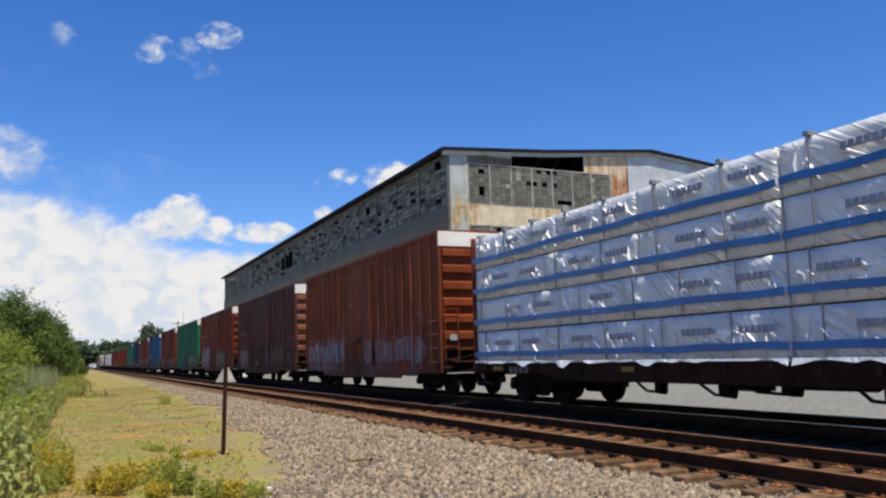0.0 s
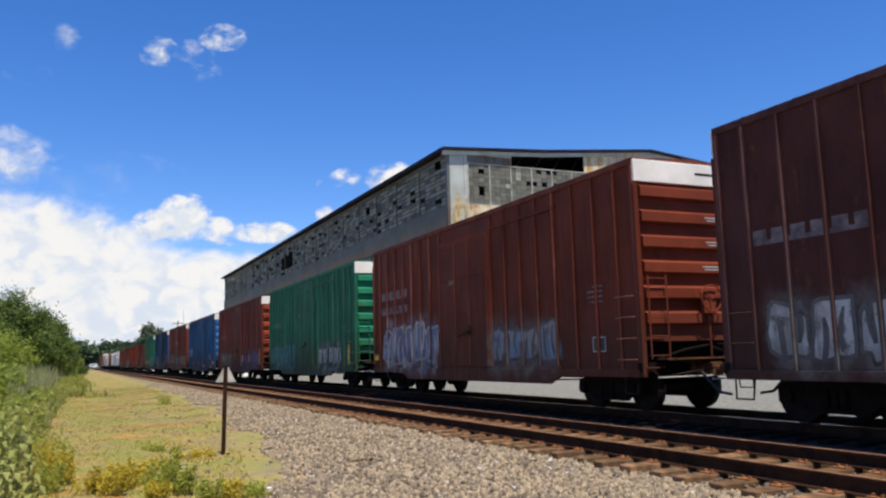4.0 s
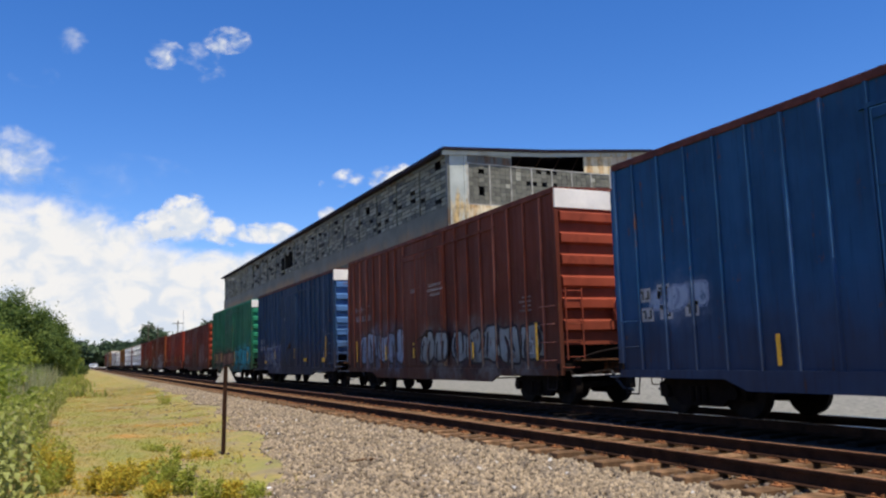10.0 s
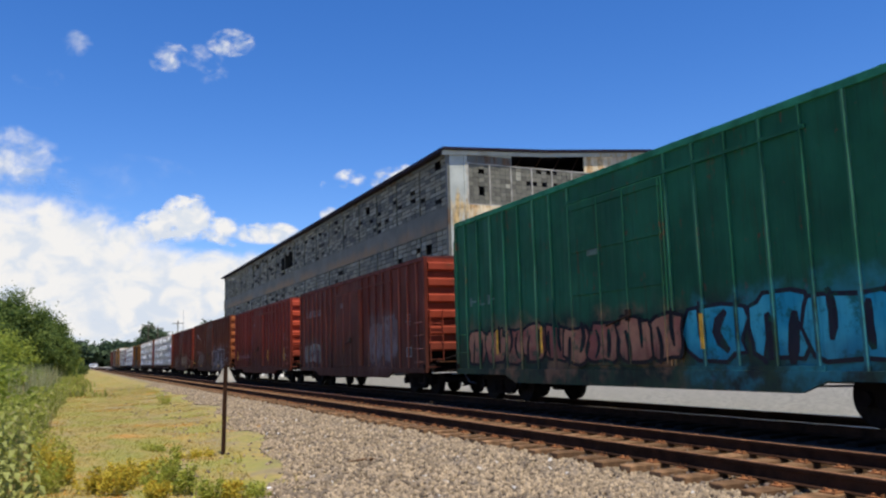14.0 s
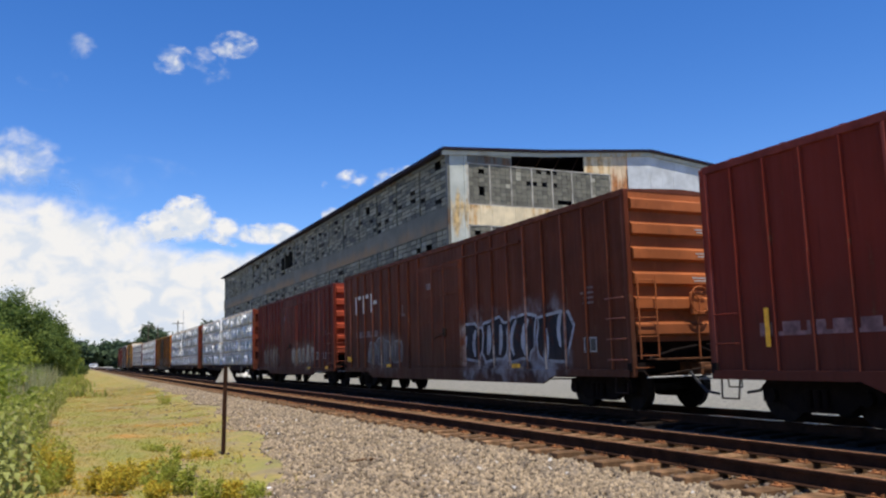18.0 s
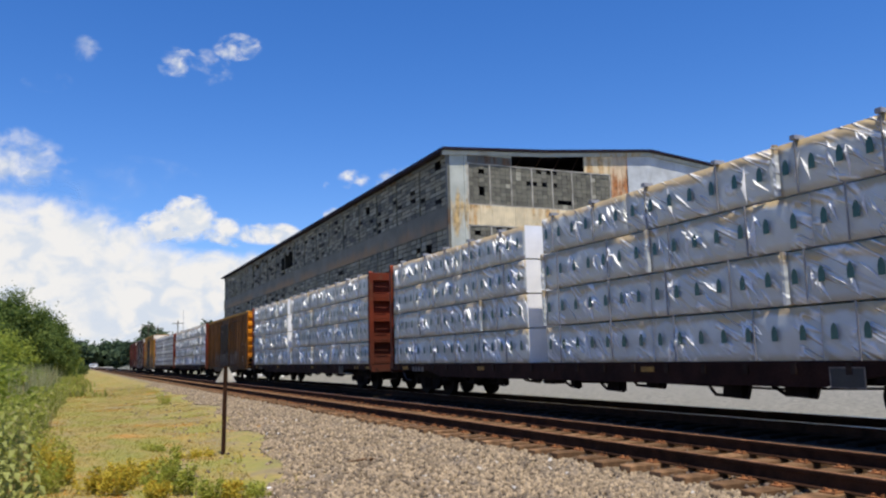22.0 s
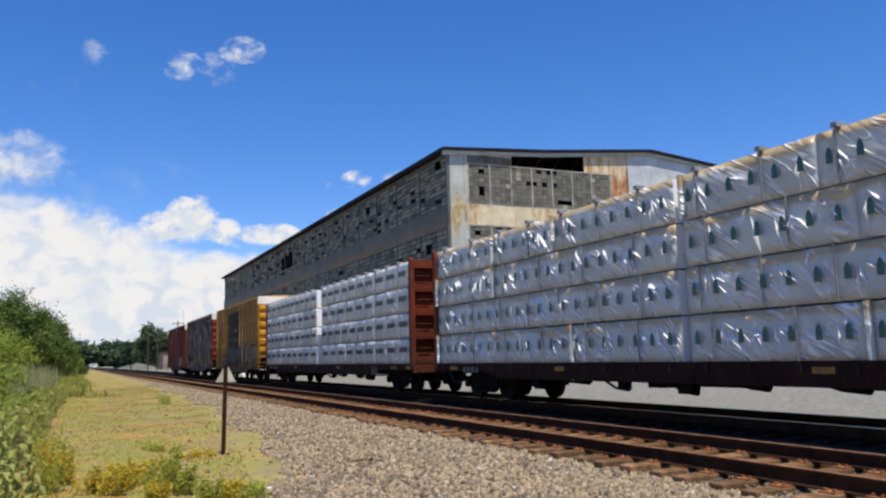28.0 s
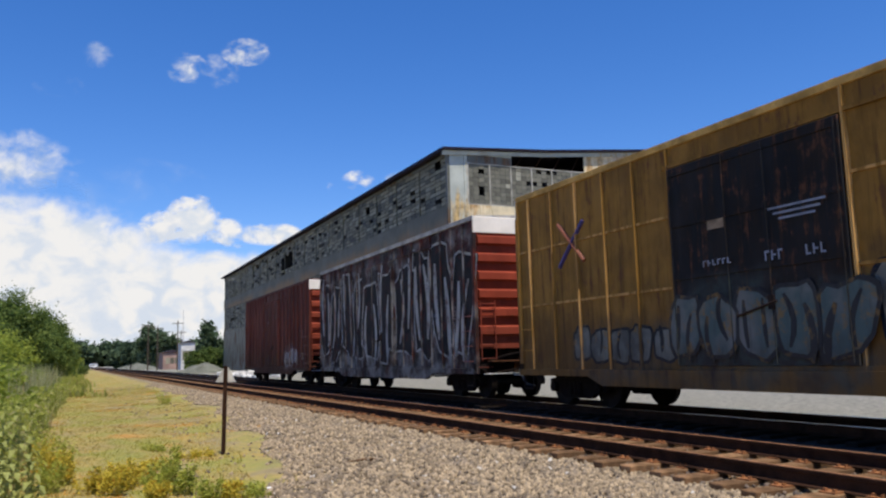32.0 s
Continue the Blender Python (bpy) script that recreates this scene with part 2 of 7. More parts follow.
def strip_material():
    """Painted sheet under the upper windows: dull grey, with rust that gathers along its lower flashing."""
    n = Nodes("grey_strip_siding", 0.7)
    v = n.coord()
    x, y, z = n.xyz(v)
    c = n.mix(n.ramp(n.noise(v, 0.35, 5), 0.3, 0.7), (0.115, 0.108, 0.080), (0.18, 0.168, 0.125))
    run = n.noise(n.coord(scale=(1, 1.0, 0.12)), 1.1, 6, 0.65)
    low = n.ramp(n.f("ADD", z, n.f("MULTIPLY", run, -1.6)), 11.95, 10.85)
    patch = n.ramp(n.noise(v, 0.11, 4), 0.40, 0.58, 0.15, 0.95)
    c = n.mix(n.f("MULTIPLY", low, patch), c, (0.27, 0.16, 0.07))
    n.color(c)
    n.bump(n.noise(v, 1.2, 3), 0.3, 0.02)
    return n.m


SIDE_STRIP = strip_material()
SIDE_CREAM = siding_material("cream_sheet_siding", (0.70, 0.58, 0.36), (0.60, 0.35, 0.13), 0.35, 8.0)
SIDE_PALE = siding_material("pale_sheet_siding", (0.47, 0.49, 0.42), (0.58, 0.40, 0.17), 0.40, 14.0)
SIDE_CLEAN = siding_material("pale_grey_siding", (0.52, 0.54, 0.53), (0.45, 0.36, 0.26), 0.02, 30.0)
SIDE_RUST = siding_material("rusted_sheet_siding", (0.62, 0.48, 0.30), (0.46, 0.17, 0.05), 0.75, 21.0)
SASH = plain("sash_steel", (0.15, 0.14, 0.105), 0.8, 0.0, 0.35, 1.0)
PANE = pane_material("old_pane", (0.030, 0.030, 0.020), (0.48, 0.445, 0.315))
PANE_GABLE = pane_material("grimy_gable_pane", (0.085, 0.085, 0.066), (0.215, 0.21, 0.165), 0.985)
SASH_PALE = plain("pale_sash", (0.36, 0.34, 0.29), 0.8, 0.0, 0.35, 1.0)
YELLOW = plain("reflector_yellow", (0.72, 0.37, 0.01), 0.5, 0.0, 0.3, 6.0)
CREAMP = plain("cream_white_paint", (0.82, 0.75, 0.63), 0.55, 0.0, 0.12, 1.5)
WHITEP = plain("white_paint", (0.78, 0.77, 0.73), 0.5, 0.0, 0.14, 1.5)
STENCIL = plain("stencil_white", (0.40, 0.39, 0.37), 0.6, 0.0, 0.2, 8.0)
DULLPATCH = plain("dull_white_patch", (0.36, 0.36, 0.35), 0.7, 0.0, 0.25, 4.0)
BLACKP = plain("black_paint", (0.02, 0.02, 0.02), 0.5, 0.0, 0.3, 3.0)

# ---- ground ----
def ground_height(x, y):
    prof = ((-3000, -0.45), (-2, -0.45), (2.4, -0.47), (3.4, -0.44), (5.7, -0.285), (6.35, -0.275), (6.6, -0.235), (8.7, -0.25), (9.4, -0.27), (10.2, -0.25), (13.4, -0.25),
            (15.0, -0.36), (3000, -0.36))
    for (a, za), (b, zb) in zip(prof, prof[1:]):
        if a <= x <= b:
            z = za + (zb - za) * (x - a) / (b - a)
            break
    k = 1.0 if x < 6 else 0.35
    if abs(x) < 40 and y < 150:
        z += k * 0.05 * noise.noise((x * 0.6, y * 0.6, 1)) + k * 0.015 * noise.noise((x * 3, y * 3, 7))
    return z


def build_ground():
    xs = [-3000, -800, -200, -60, -25, -14, -9] + [-6 + 0.4 * i for i in range(26)] + [4.6 + 0.35 * i for i in range(32)] + [16.5, 19, 23, 30, 45, 70, 110, 160, 220, 400, 900, 3000]
    ys = [-600, -200, -60, -20, -6, 0, 3] + [4.5 + 0.4 * i for i in range(70)] + [33 + 1.5 * i for i in range(30)] + [80, 90, 105, 125, 150, 200, 280, 400, 700, 1200, 3500]
    vs = [(x, y, ground_height(x, y)) for y in ys for x in xs]
    w = len(xs)
    fs = [(j * w + i, j * w + i + 1, (j + 1) * w + i + 1, (j + 1) * w + i) for j in range(len(ys) - 1) for i in range(w - 1)]
    me = cloud_mesh("ground", vs, fs, GROUND)
    me.polygons.foreach_set("use_smooth", [True] * len(me.polygons))
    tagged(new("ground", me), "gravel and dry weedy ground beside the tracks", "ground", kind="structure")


build_ground()

# ---- tracks ----
NEAR_X, FAR_X = 6.84 + 0.7525, 11.6725
RAIL_PROF = [(-0.07, -0.17), (0.07, -0.17), (0.07, -0.158), (0.012, -0.14), (0.012, -0.045), (0.036, -0.035), (0.036, -0.006),
             (0.028, 0.0), (-0.028, 0.0), (-0.036, -0.006), (-0.036, -0.035), (-0.012, -0.045), (-0.012, -0.14), (-0.07, -0.158)]


def build_track(name, cx, label, polished, near):
    tr = thing(name, label, "railway track", kind="structure")
    tie = bmesh.new()
    bx(tie, -1.30, 1.30, -0.11, 0.11, -0.36, -0.175, 0.012)
    tie_me = finish(tie, "tie", TIE if near else SHADETIE)
    plate = bmesh.new()
    bx(plate, -0.16, 0.16, -0.09, 0.09, -0.176, -0.16)
    for sx in (-0.1, 0.1):
        for sy in (-0.05, 0.05):
            bx(plate, sx - 0.02, sx + 0.02, sy - 0.012, sy + 0.012, -0.162, -0.135)
    plate_me = finish(plate, "tie_plate", PLATE)
    for s in (-1, 1):
        r = bmesh.new()
        prism(r, [(cx + s * 0.7525 + u, v) for u, v in RAIL_PROF], "y", -60, 700)
        rail = part("rail", r, RAIL, tr)
        h = bmesh.new()
        a = cx + s * 0.7525
        bx(h, a - 0.026, a + 0.026, -60, 700, -0.002, 0.0025)
        part("rail_head", h, RAILSHINE if polished else RAILTOP, rail)
    rng = random.Random(int(cx * 10))
    bm = bmesh.new()
    y, k = -8.0, 0
    while y < 330:
        j = rng.uniform(-0.05, 0.05)
        if 1 < y < (88 if near else 60):
            t = part("tie", tie_me, None, tr)
            t.matrix_local = pose(cx + rng.uniform(-0.07, 0.07), y + j, rng.uniform(-0.015, 0.01), 0, 0, rng.uniform(-1.2, 1.2))
            if near and y < 45:
                for s in (-1, 1):
                    p = part("tie_plate", plate_me, None, t)
                    p.matrix_local = pose(s * 0.7525, 0, 0)
        else:
            bx(bm, cx - 1.3, cx + 1.3, y - 0.11, y + 0.11, -0.36, -0.175)
        y += 0.53
        k += 1
    tagged(part("far_ties", bm, TIE if near else SHADETIE, tr), kind="stuff")
    return tr


build_track("track_near", NEAR_X, "rusty rails on weathered timber ties in ballast", False, True)
build_track("track_far", FAR_X, "polished rails on shade-dark ties under the train", True, False)


# ---- ballast ----
def build_stones(name, label, count, place, size, seed, material):
    """Loose broken stones, each a small uneven lump."""
    rng = np.random.RandomState(seed)
    base = np.array([(1, 0, 0), (-1, 0, 0), (0, 1, 0), (0, -1, 0), (0, 0, 1), (0, 0, -1)], float)
    tri = np.array([(0, 2, 4), (2, 1, 4), (1, 3, 4), (3, 0, 4), (2, 0, 5), (1, 2, 5), (3, 1, 5), (0, 3, 5)])
    pts = place(rng, count)
    n = len(pts)
    s = rng.uniform(size[0], size[1], (n, 1, 1)) * (0.7 + 0.6 * rng.rand(n, 1, 3))
    v = base[None] * (0.65 + 0.7 * rng.rand(n, 6, 1)) + rng.uniform(-0.25, 0.25, (n, 6, 3))
    v = v * s
    a = rng.uniform(0, 6.28, n)
    b = rng.uniform(-0.9, 0.9, n)
    ca, sa, cb, sb = np.cos(a)[:, None], np.sin(a)[:, None], np.cos(b)[:, None], np.sin(b)[:, None]
    x, y, z = v[..., 0], v[..., 1], v[..., 2]
    y, z = y * cb - z * sb, y * sb + z * cb
    x, y = x * ca - y * sa, x * sa + y * ca
    v = np.stack([x, y, z], -1) + pts[:, None, :]
    f = tri[None] + (np.arange(n) * 6)[:, None, None]
    me = bpy.data.meshes.new(name)
    me.vertices.add(n * 6)
    me.vertices.foreach_set("co", v.ravel())
    me.loops.add(n * 24)
    me.loops.foreach_set("vertex_index", f.ravel())
    me.polygons.add(n * 8)
    me.polygons.foreach_set("loop_start", np.arange(0, n * 24, 3))
    me.materials.append(material)
    me.update(calc_edges=True)
    tagged(new(name, me), label, "gravel", kind="stuff")


def shoulder_place(rng, n):
    y = 4.5 + 60 * rng.rand(n) ** 2.2
    x = 1.6 + 4.8 * rng.rand(n) ** 0.8
    keep = (x > 5.1 - 2.9 * np.exp(-(y - 9) / 14) + 0.4 * np.sin(y * 0.8) * np.cos(y * 0.31)) | (rng.rand(n) < 0.02)
    x, y = x[keep], y[keep]
    return np.array([(a, b, ground_height(a, b) + 0.008) for a, b in zip(x, y)])


def bed_place(rng, n):
    y = 2.5 + 45 * rng.rand(n) ** 1.8
    x = 6.1 + 3.8 * rng.rand(n)
    return np.array([(a, b, ground_height(a, b) + 0.006) for a, b in zip(x, y)])


build_stones("ballast", "grey and tan crushed stone ballast on the shoulder", 58000, shoulder_place, (0.02, 0.052), 5, STONE)
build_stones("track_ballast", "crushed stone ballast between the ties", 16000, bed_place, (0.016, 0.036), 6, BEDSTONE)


# ---- factory building ----
BX, BY, BLEN, EAVE = 26.98, 57.22, 106.0, 17.78


def build_factory():
    fac = thing("factory_building", "abandoned steel-framed factory shed with grey sheet siding and broken window panes", "building")
    rng = random.Random(11)
    y1 = BY + BLEN

    def sheet_row(name, mat, along, a, b, z0, z1, at, step=2.2):
        """A row of siding sheets; along 'y': the long side, 'x': the gable."""
        row = bmesh.new()
        if along == "y":
            bx(row, at + 0.08, at + 0.22, a, b, z0, z1)
        else:
            bx(row, a, b, at + 0.08, at + 0.22, z0, z1)
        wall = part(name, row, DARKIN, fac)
        u = a
        while u < b - 0.01:
            w = min(step, b - u)
            o = rng.uniform(-0.012, 0.012)
            bm = bmesh.new()
            if along == "y":
                bx(bm, at + o, at + 0.075, u + 0.006, u + w - 0.006, z0, z1)
            else:
                bx(bm, u + 0.006, u + w - 0.006, at + o, at + 0.075, z0, z1)
            part("siding_sheet", bm, mat, wall)
            u += w

    # long side
    sheet_row("wall", SIDE_GREY, "y", BY, y1, 17.35, 17.60, BX, 4.4)
    sheet_row("wall", SIDE_STRIP, "y", BY, y1, 11.5, 13.25, BX, 8.8)
    sheet_row("wall", SIDE_GREY, "y", BY, y1, -0.36, 7.2, BX, 4.4)
    # gable, with its sheets round the windows and under the roof
    ROOF = ((BX - 0.45, 17.71), (36.0, 18.25), (47.5, 19.25), (68.3, 17.07))

    def roof_z(x):
        for (a, za), (b, zb) in zip(ROOF, ROOF[1:]):
            if x <= b:
                return za + (zb - za) * (x - a) / (b - a)
        return ROOF[-1][1]
    # grey strip above the left windows: the roof overhang's shade in its sheet colour
    for a, b, z0, z1, mat in ((BX + 0.23, 28.8, -0.36, 17.55, SIDE_PALE), (28.8, 43.1, 11.75, 13.4, SIDE_CREAM), (28.8, 43.1, -0.36, 7.8, SIDE_CREAM),
                              (43.1, 44.9, -0.36, 17.6, SIDE_RUST), (45.0, 68.0, -0.36, 17.0, SIDE_CLEAN), (28.8, 33.0, 16.9, 17.55, SIDE_GREY)):
        sheet_row("wall", mat, "x", a, b, z0, z1, BY, 1.1 if z1 - z0 < 6 else 1.3)
    for a, b, z0, gm in ((BX + 0.1, 33.0, 17.55, SIDE_PALE), (40.3, 43.4, 17.6, SIDE_CREAM), (43.4, 45.0, 17.6, SIDE_RUST), (45.0, 68.0, 17.0, SIDE_CLEAN)):
        k = max(1, int((b - a) / 1.3))
        for i in range(k):
            u, w = a + (b - a) * i / k, a + (b - a) * (i + 1) / k
            zt = min(roof_z(u), roof_z(w)) - 0.12
            if zt > z0:
                gb = bmesh.new()
                bx(gb, u + 0.005, w - 0.005, BY + 0.01, BY + 0.09, z0 + 0.004, zt)
                part("gable_sheet", gb, gm, fac)
    rb = bmesh.new()
    bx(rb, 40.3, 43.1, BY + 0.004, BY + 0.09, 16.9, 17.6)
    part("siding_sheet", rb, SIDE_CREAM, fac)
    # corner post, roof, fascia
    cp = bmesh.new()
    bx(cp, BX - 0.03, BX + 0.22, BY - 0.03, BY + 0.25, -0.36, 17.62)
    part("corner_post", cp, SIDE_GREY, fac)
    for (a, za), (b, zb) in zip(ROOF, ROOF[1:]):
        r = bmesh.new()
        prism(r, [(a, za), (b, zb), (b, zb + 0.16), (a, za + 0.16)], "y", BY - 0.44, y1 + 0.3)
        part("roof", r, ROOFTOP, fac)
        e = bmesh.new()
        prism(e, [(a, za + 0.02), (b, zb + 0.02), (b, zb + 0.20), (a, za + 0.20)], "y", BY - 0.49, BY - 0.442)
        part("verge", e, ROOFING, fac)
        fs = bmesh.new()
        prism(fs, [(a + 0.01, za - 0.36), (b, zb - 0.36), (b, zb - 0.005), (a + 0.01, za - 0.005)], "y", BY - 0.16, BY - 0.03)
        part("barge_board", fs, SIDE_PALE, fac)
    ev = bmesh.new()
    bx(ev, BX - 0.52, BX - 0.455, BY - 0.37, y1 + 0.3, EAVE - 0.16, EAVE + 0.16)
    part("gutter", ev, ROOFING, fac)
    # walls that close the shed
    bw = bmesh.new()
    bx(bw, 67.8, 68.0, BY + 0.3, y1, -0.36, 17.2)
    part("wall", bw, SIDE_GREY, fac)
    bw = bmesh.new()
    bx(bw, BX + 0.25, 67.8, y1 - 0.2, y1, -0.36, 17.4)
    part("wall", bw, SIDE_GREY, fac)
    # dark sheets added behind the openings; the hall's gloom is in their colour
    inner = bmesh.new()
    bx(inner, BX + 2.2, BX + 2.4, BY + 2.5, y1 - 1, -0.36, 17.5)
    bx(inner, BX + 2.4, 67.0, BY + 2.5, BY + 2.7, -0.36, 17.4)
    part("dark_backing", inner, DARKIN, fac)
    # roof trusses seen through the gap in the gable
    for k in range(4):
        t = bmesh.new()
        x0 = 33.6 + 1.9 * k
        rod(t, (x0, BY + 0.5, 17.0), (x0 + 0.9, BY + 0.5, roof_z(x0 + 0.9) - 0.1), 0.05, 6)
        part("truss_bar", t, RAIL, fac)

    # windows: steel sash with many panes, some gone
    def sash(along, a, b, z0, z1, at, pw, rows, bay, keep, gone, mw):
        fr = bmesh.new()
        for z in (z0, z1 - 0.1):
            if along == "y":
                bx(fr, at + 0.01, at + 0.12, a, b, z, z + 0.1)
            else:
                bx(fr, a, b, at + 0.01, at + 0.12, z, z + 0.1)
        u = a
        while u < b + 0.01:
            if along == "y":
                bx(fr, at - 0.01, at + 0.13, u - mw, u + mw, z0 + 0.1, z1 - 0.1)
            else:
                bx(fr, u - mw, u + mw, at - 0.01, at + 0.13, z0 + 0.1, z1 - 0.1)
            u += bay
        glass = PANE if along == "y" else PANE_GABLE
        win = part("window_band", fr, SASH if along == "y" else SASH_PALE, fac, "rows of grimy window panes in steel sash, several missing")
        ph = (z1 - z0 - 0.2) / rows
        cols = int(round((b - a) / pw))
        pw = (b - a) / cols
        me = bmesh.new()
        if along == "y":
            bx(me, 0, 0.02, 0.045, pw - 0.045, 0.03, ph - 0.03)
        else:
            bx(me, 0.012, pw - 0.012, 0, 0.02, 0.012, ph - 0.012)
        me = finish(me, "pane", glass)
        rest = bmesh.new()
        made = 0
        for i in range(cols):
            for j in range(rows):
                y = a + i * pw
                hole = noise.noise((y * 0.35, j * 0.8, z0 + at)) > 0.36 and rng.random() < 0.5
                gap = along == "y" and z0 > 12 and 107.3 < y < 113.6 and 2 <= j <= 6
                if hole or gap or rng.random() < gone:
                    continue
                z = z0 + 0.1 + j * ph
                o = rng.uniform(-0.02, 0.03)
                if made < keep and not gap:
                    p = part("pane", me, None, win)
                    p.matrix_local = pose(at + 0.05 + o, y, z) if along == "y" else pose(y, at + 0.05 + o, z)
                    made += 1
                elif along == "y":
                    bx(rest, at + 0.05 + o, at + 0.07 + o, y + 0.045, y + pw - 0.045, z + 0.03, z + ph - 0.03)
                else:
                    bx(rest, y + 0.02, y + pw - 0.02, at + 0.05 + o, at + 0.07 + o, z + 0.02, z + ph - 0.02)
        if rest.verts:
            tagged(part("far_panes", rest, glass, win), kind="stuff")
        else:
            rest.free()
    sash("y", BY + 0.3, y1 - 0.3, 13.25, 17.35, BX, 1.1, 11, 5.5, 280, 0.05, 0.025)
    sash("y", BY + 0.3, y1 - 0.3, 7.2, 11.5, BX, 1.1, 10, 5.5, 200, 0.02, 0.025)
    sash("x", 28.85, 43.0, 13.4, 16.9, BY, 0.5, 9, 2.02, 260, 0.02, 0.06)
    sash("x", 28.85, 43.0, 7.8, 11.75, BY, 0.5, 10, 2.02, 120, 0.03, 0.06)


build_factory()


# ---- railway cars: paint ----
def car_paint(name, base, fade=0.25, rust=0.3, dirt=0.35, tags=(), seed=0.0, lit_worn_posts=0.0):
    """Weathered paint; tags: sprayed lettering, each (y0, y1, z0, z1, letter width, fill, second fill, line, seed)."""
    n = Nodes(name, 0.62)
    n.b.inputs["Specular IOR Level"].default_value = 0.12
    mx = max(base)
    base = tuple(0.69 * v * (v / mx) ** k for v, k in zip(base, (0.25, 0.27, 0.42) if base[0] == mx else (0.08, 0.08, 0.08)))
    v = n.coord()
    x, y, z = n.xyz(v)
    streak = n.noise(n.coord(scale=(1, 5.0, 0.35), loc=(seed, seed, 0)), 1.4, 6, 0.65)
    blot = n.noise(n.coord(loc=(seed * 1.7, 0, seed)), 0.8, 5)
    fine = n.noise(v, 26, 3)
    c = n.mix(n.ramp(blot, 0.3, 0.7), scaled(base, 1 - fade), scaled(base, 1 + fade))
    c = n.mix(n.ramp(streak, 0.52 - 0.14 * max(0.0, dirt - 0.35), 0.75 - 0.2 * max(0.0, dirt - 0.35), 0, dirt), c, (0.052, 0.034, 0.021))
    if dirt > 0.5:
        c = n.mix(n.ramp(n.noise(n.coord(scale=(1, 1.6, 0.8), loc=(seed, 2, seed)), 1.0, 7, 0.7), 0.44, 0.60, 0, 0.85 * min(1.0, (dirt - 0.4) * 2.0)), c, (0.036, 0.020, 0.009))
    c = n.mix(n.ramp(n.f("ADD", n.f("MULTIPLY", streak, 0.55), n.f("MULTIPLY", n.noise(v, 3.2, 6, 0.7), 0.55)), 0.66 - 0.12 * rust, 0.72 - 0.05 * rust, 0, 0.8), c, (0.13, 0.055, 0.028))
    # some posts paler at random: light on their edges and wear, both as colour
    if lit_worn_posts:
        c = n.mix(n.f("MULTIPLY", n.ramp(n.rand(), 0.3, 0.8), n.ramp(streak, 0.42, 0.58, 0.05, lit_worn_posts)), c, tuple(min(0.8, q * 2.0 + 0.06) for q in base))
    run = n.noise(n.coord(scale=(1, 14.0, 0.55), loc=(seed, seed * 2.0, 3)), 1.3, 5, 0.7)
    c = n.mix(n.ramp(run, 0.56, 0.68, 0, 0.45), c, scaled(base, 0.4))
    c = n.mix(n.ramp(run, 0.40, 0.30, 0, 0.35), c, tuple(q * 1.35 + 0.012 for q in base))
    c = n.mix(n.ramp(n.noise(n.coord(loc=(seed, 5, seed)), 7.0, 5, 0.75), 0.66, 0.70, 0, 0.6), c, (0.10, 0.05, 0.03))
    low = n.ramp(n.f("ADD", z, n.f("MULTIPLY", n.noise(v, 1.3, 4), 1.2)), 1.4, 3.3, 0.55, 0.0)
    c = n.mix(low, c, (0.048, 0.028, 0.018))
    for y0, y1, z0, z1, w, fill, fill2, line, sd in tags:
        drift = n.f("MULTIPLY", n.f("SUBTRACT", n.noise(n.coord(loc=(sd, sd, 0)), 1.4, 4), 0.5), 1.1)
        ya, za = n.f("ADD", y, drift), n.f("ADD", z, drift)
        inside = n.f("MULTIPLY", n.f("MULTIPLY", n.ramp(ya, y0 - 0.1, y0 + 0.35), n.ramp(ya, y1 + 0.1, y1 - 0.35)),
                     n.f("MULTIPLY", n.ramp(za, z0 - 0.35, z0 + 0.1), n.ramp(za, z1 + 0.25, z1 - 0.25)))
        mist = n.f("MULTIPLY", n.f("MULTIPLY", inside, n.f("LESS_THAN", x, -1.3)), n.ramp(n.noise(n.coord(loc=(0, sd * 2.0, sd)), 1.8, 5, 0.65), 0.34, 0.62, 0.1, 0.9 if w > 3 else 0.6))
        two = n.ramp(n.noise(n.coord(loc=(sd, 0, sd * 1.7)), 1.1, 4, 0.6), 0.42, 0.58)
        c = n.mix(mist, c, n.mix(two, scaled(fill2, 0.7), scaled(line, 0.8)))
    n.color(c)
    n.rough(n.ramp(streak, 0.3, 0.7, 0.5, 0.8))
    n.bump(n.f("ADD", n.f("MULTIPLY", n.noise(v, 1.1, 3), 0.8), n.f("MULTIPLY", fine, 0.06)), 0.5, 0.03)
    return n.m


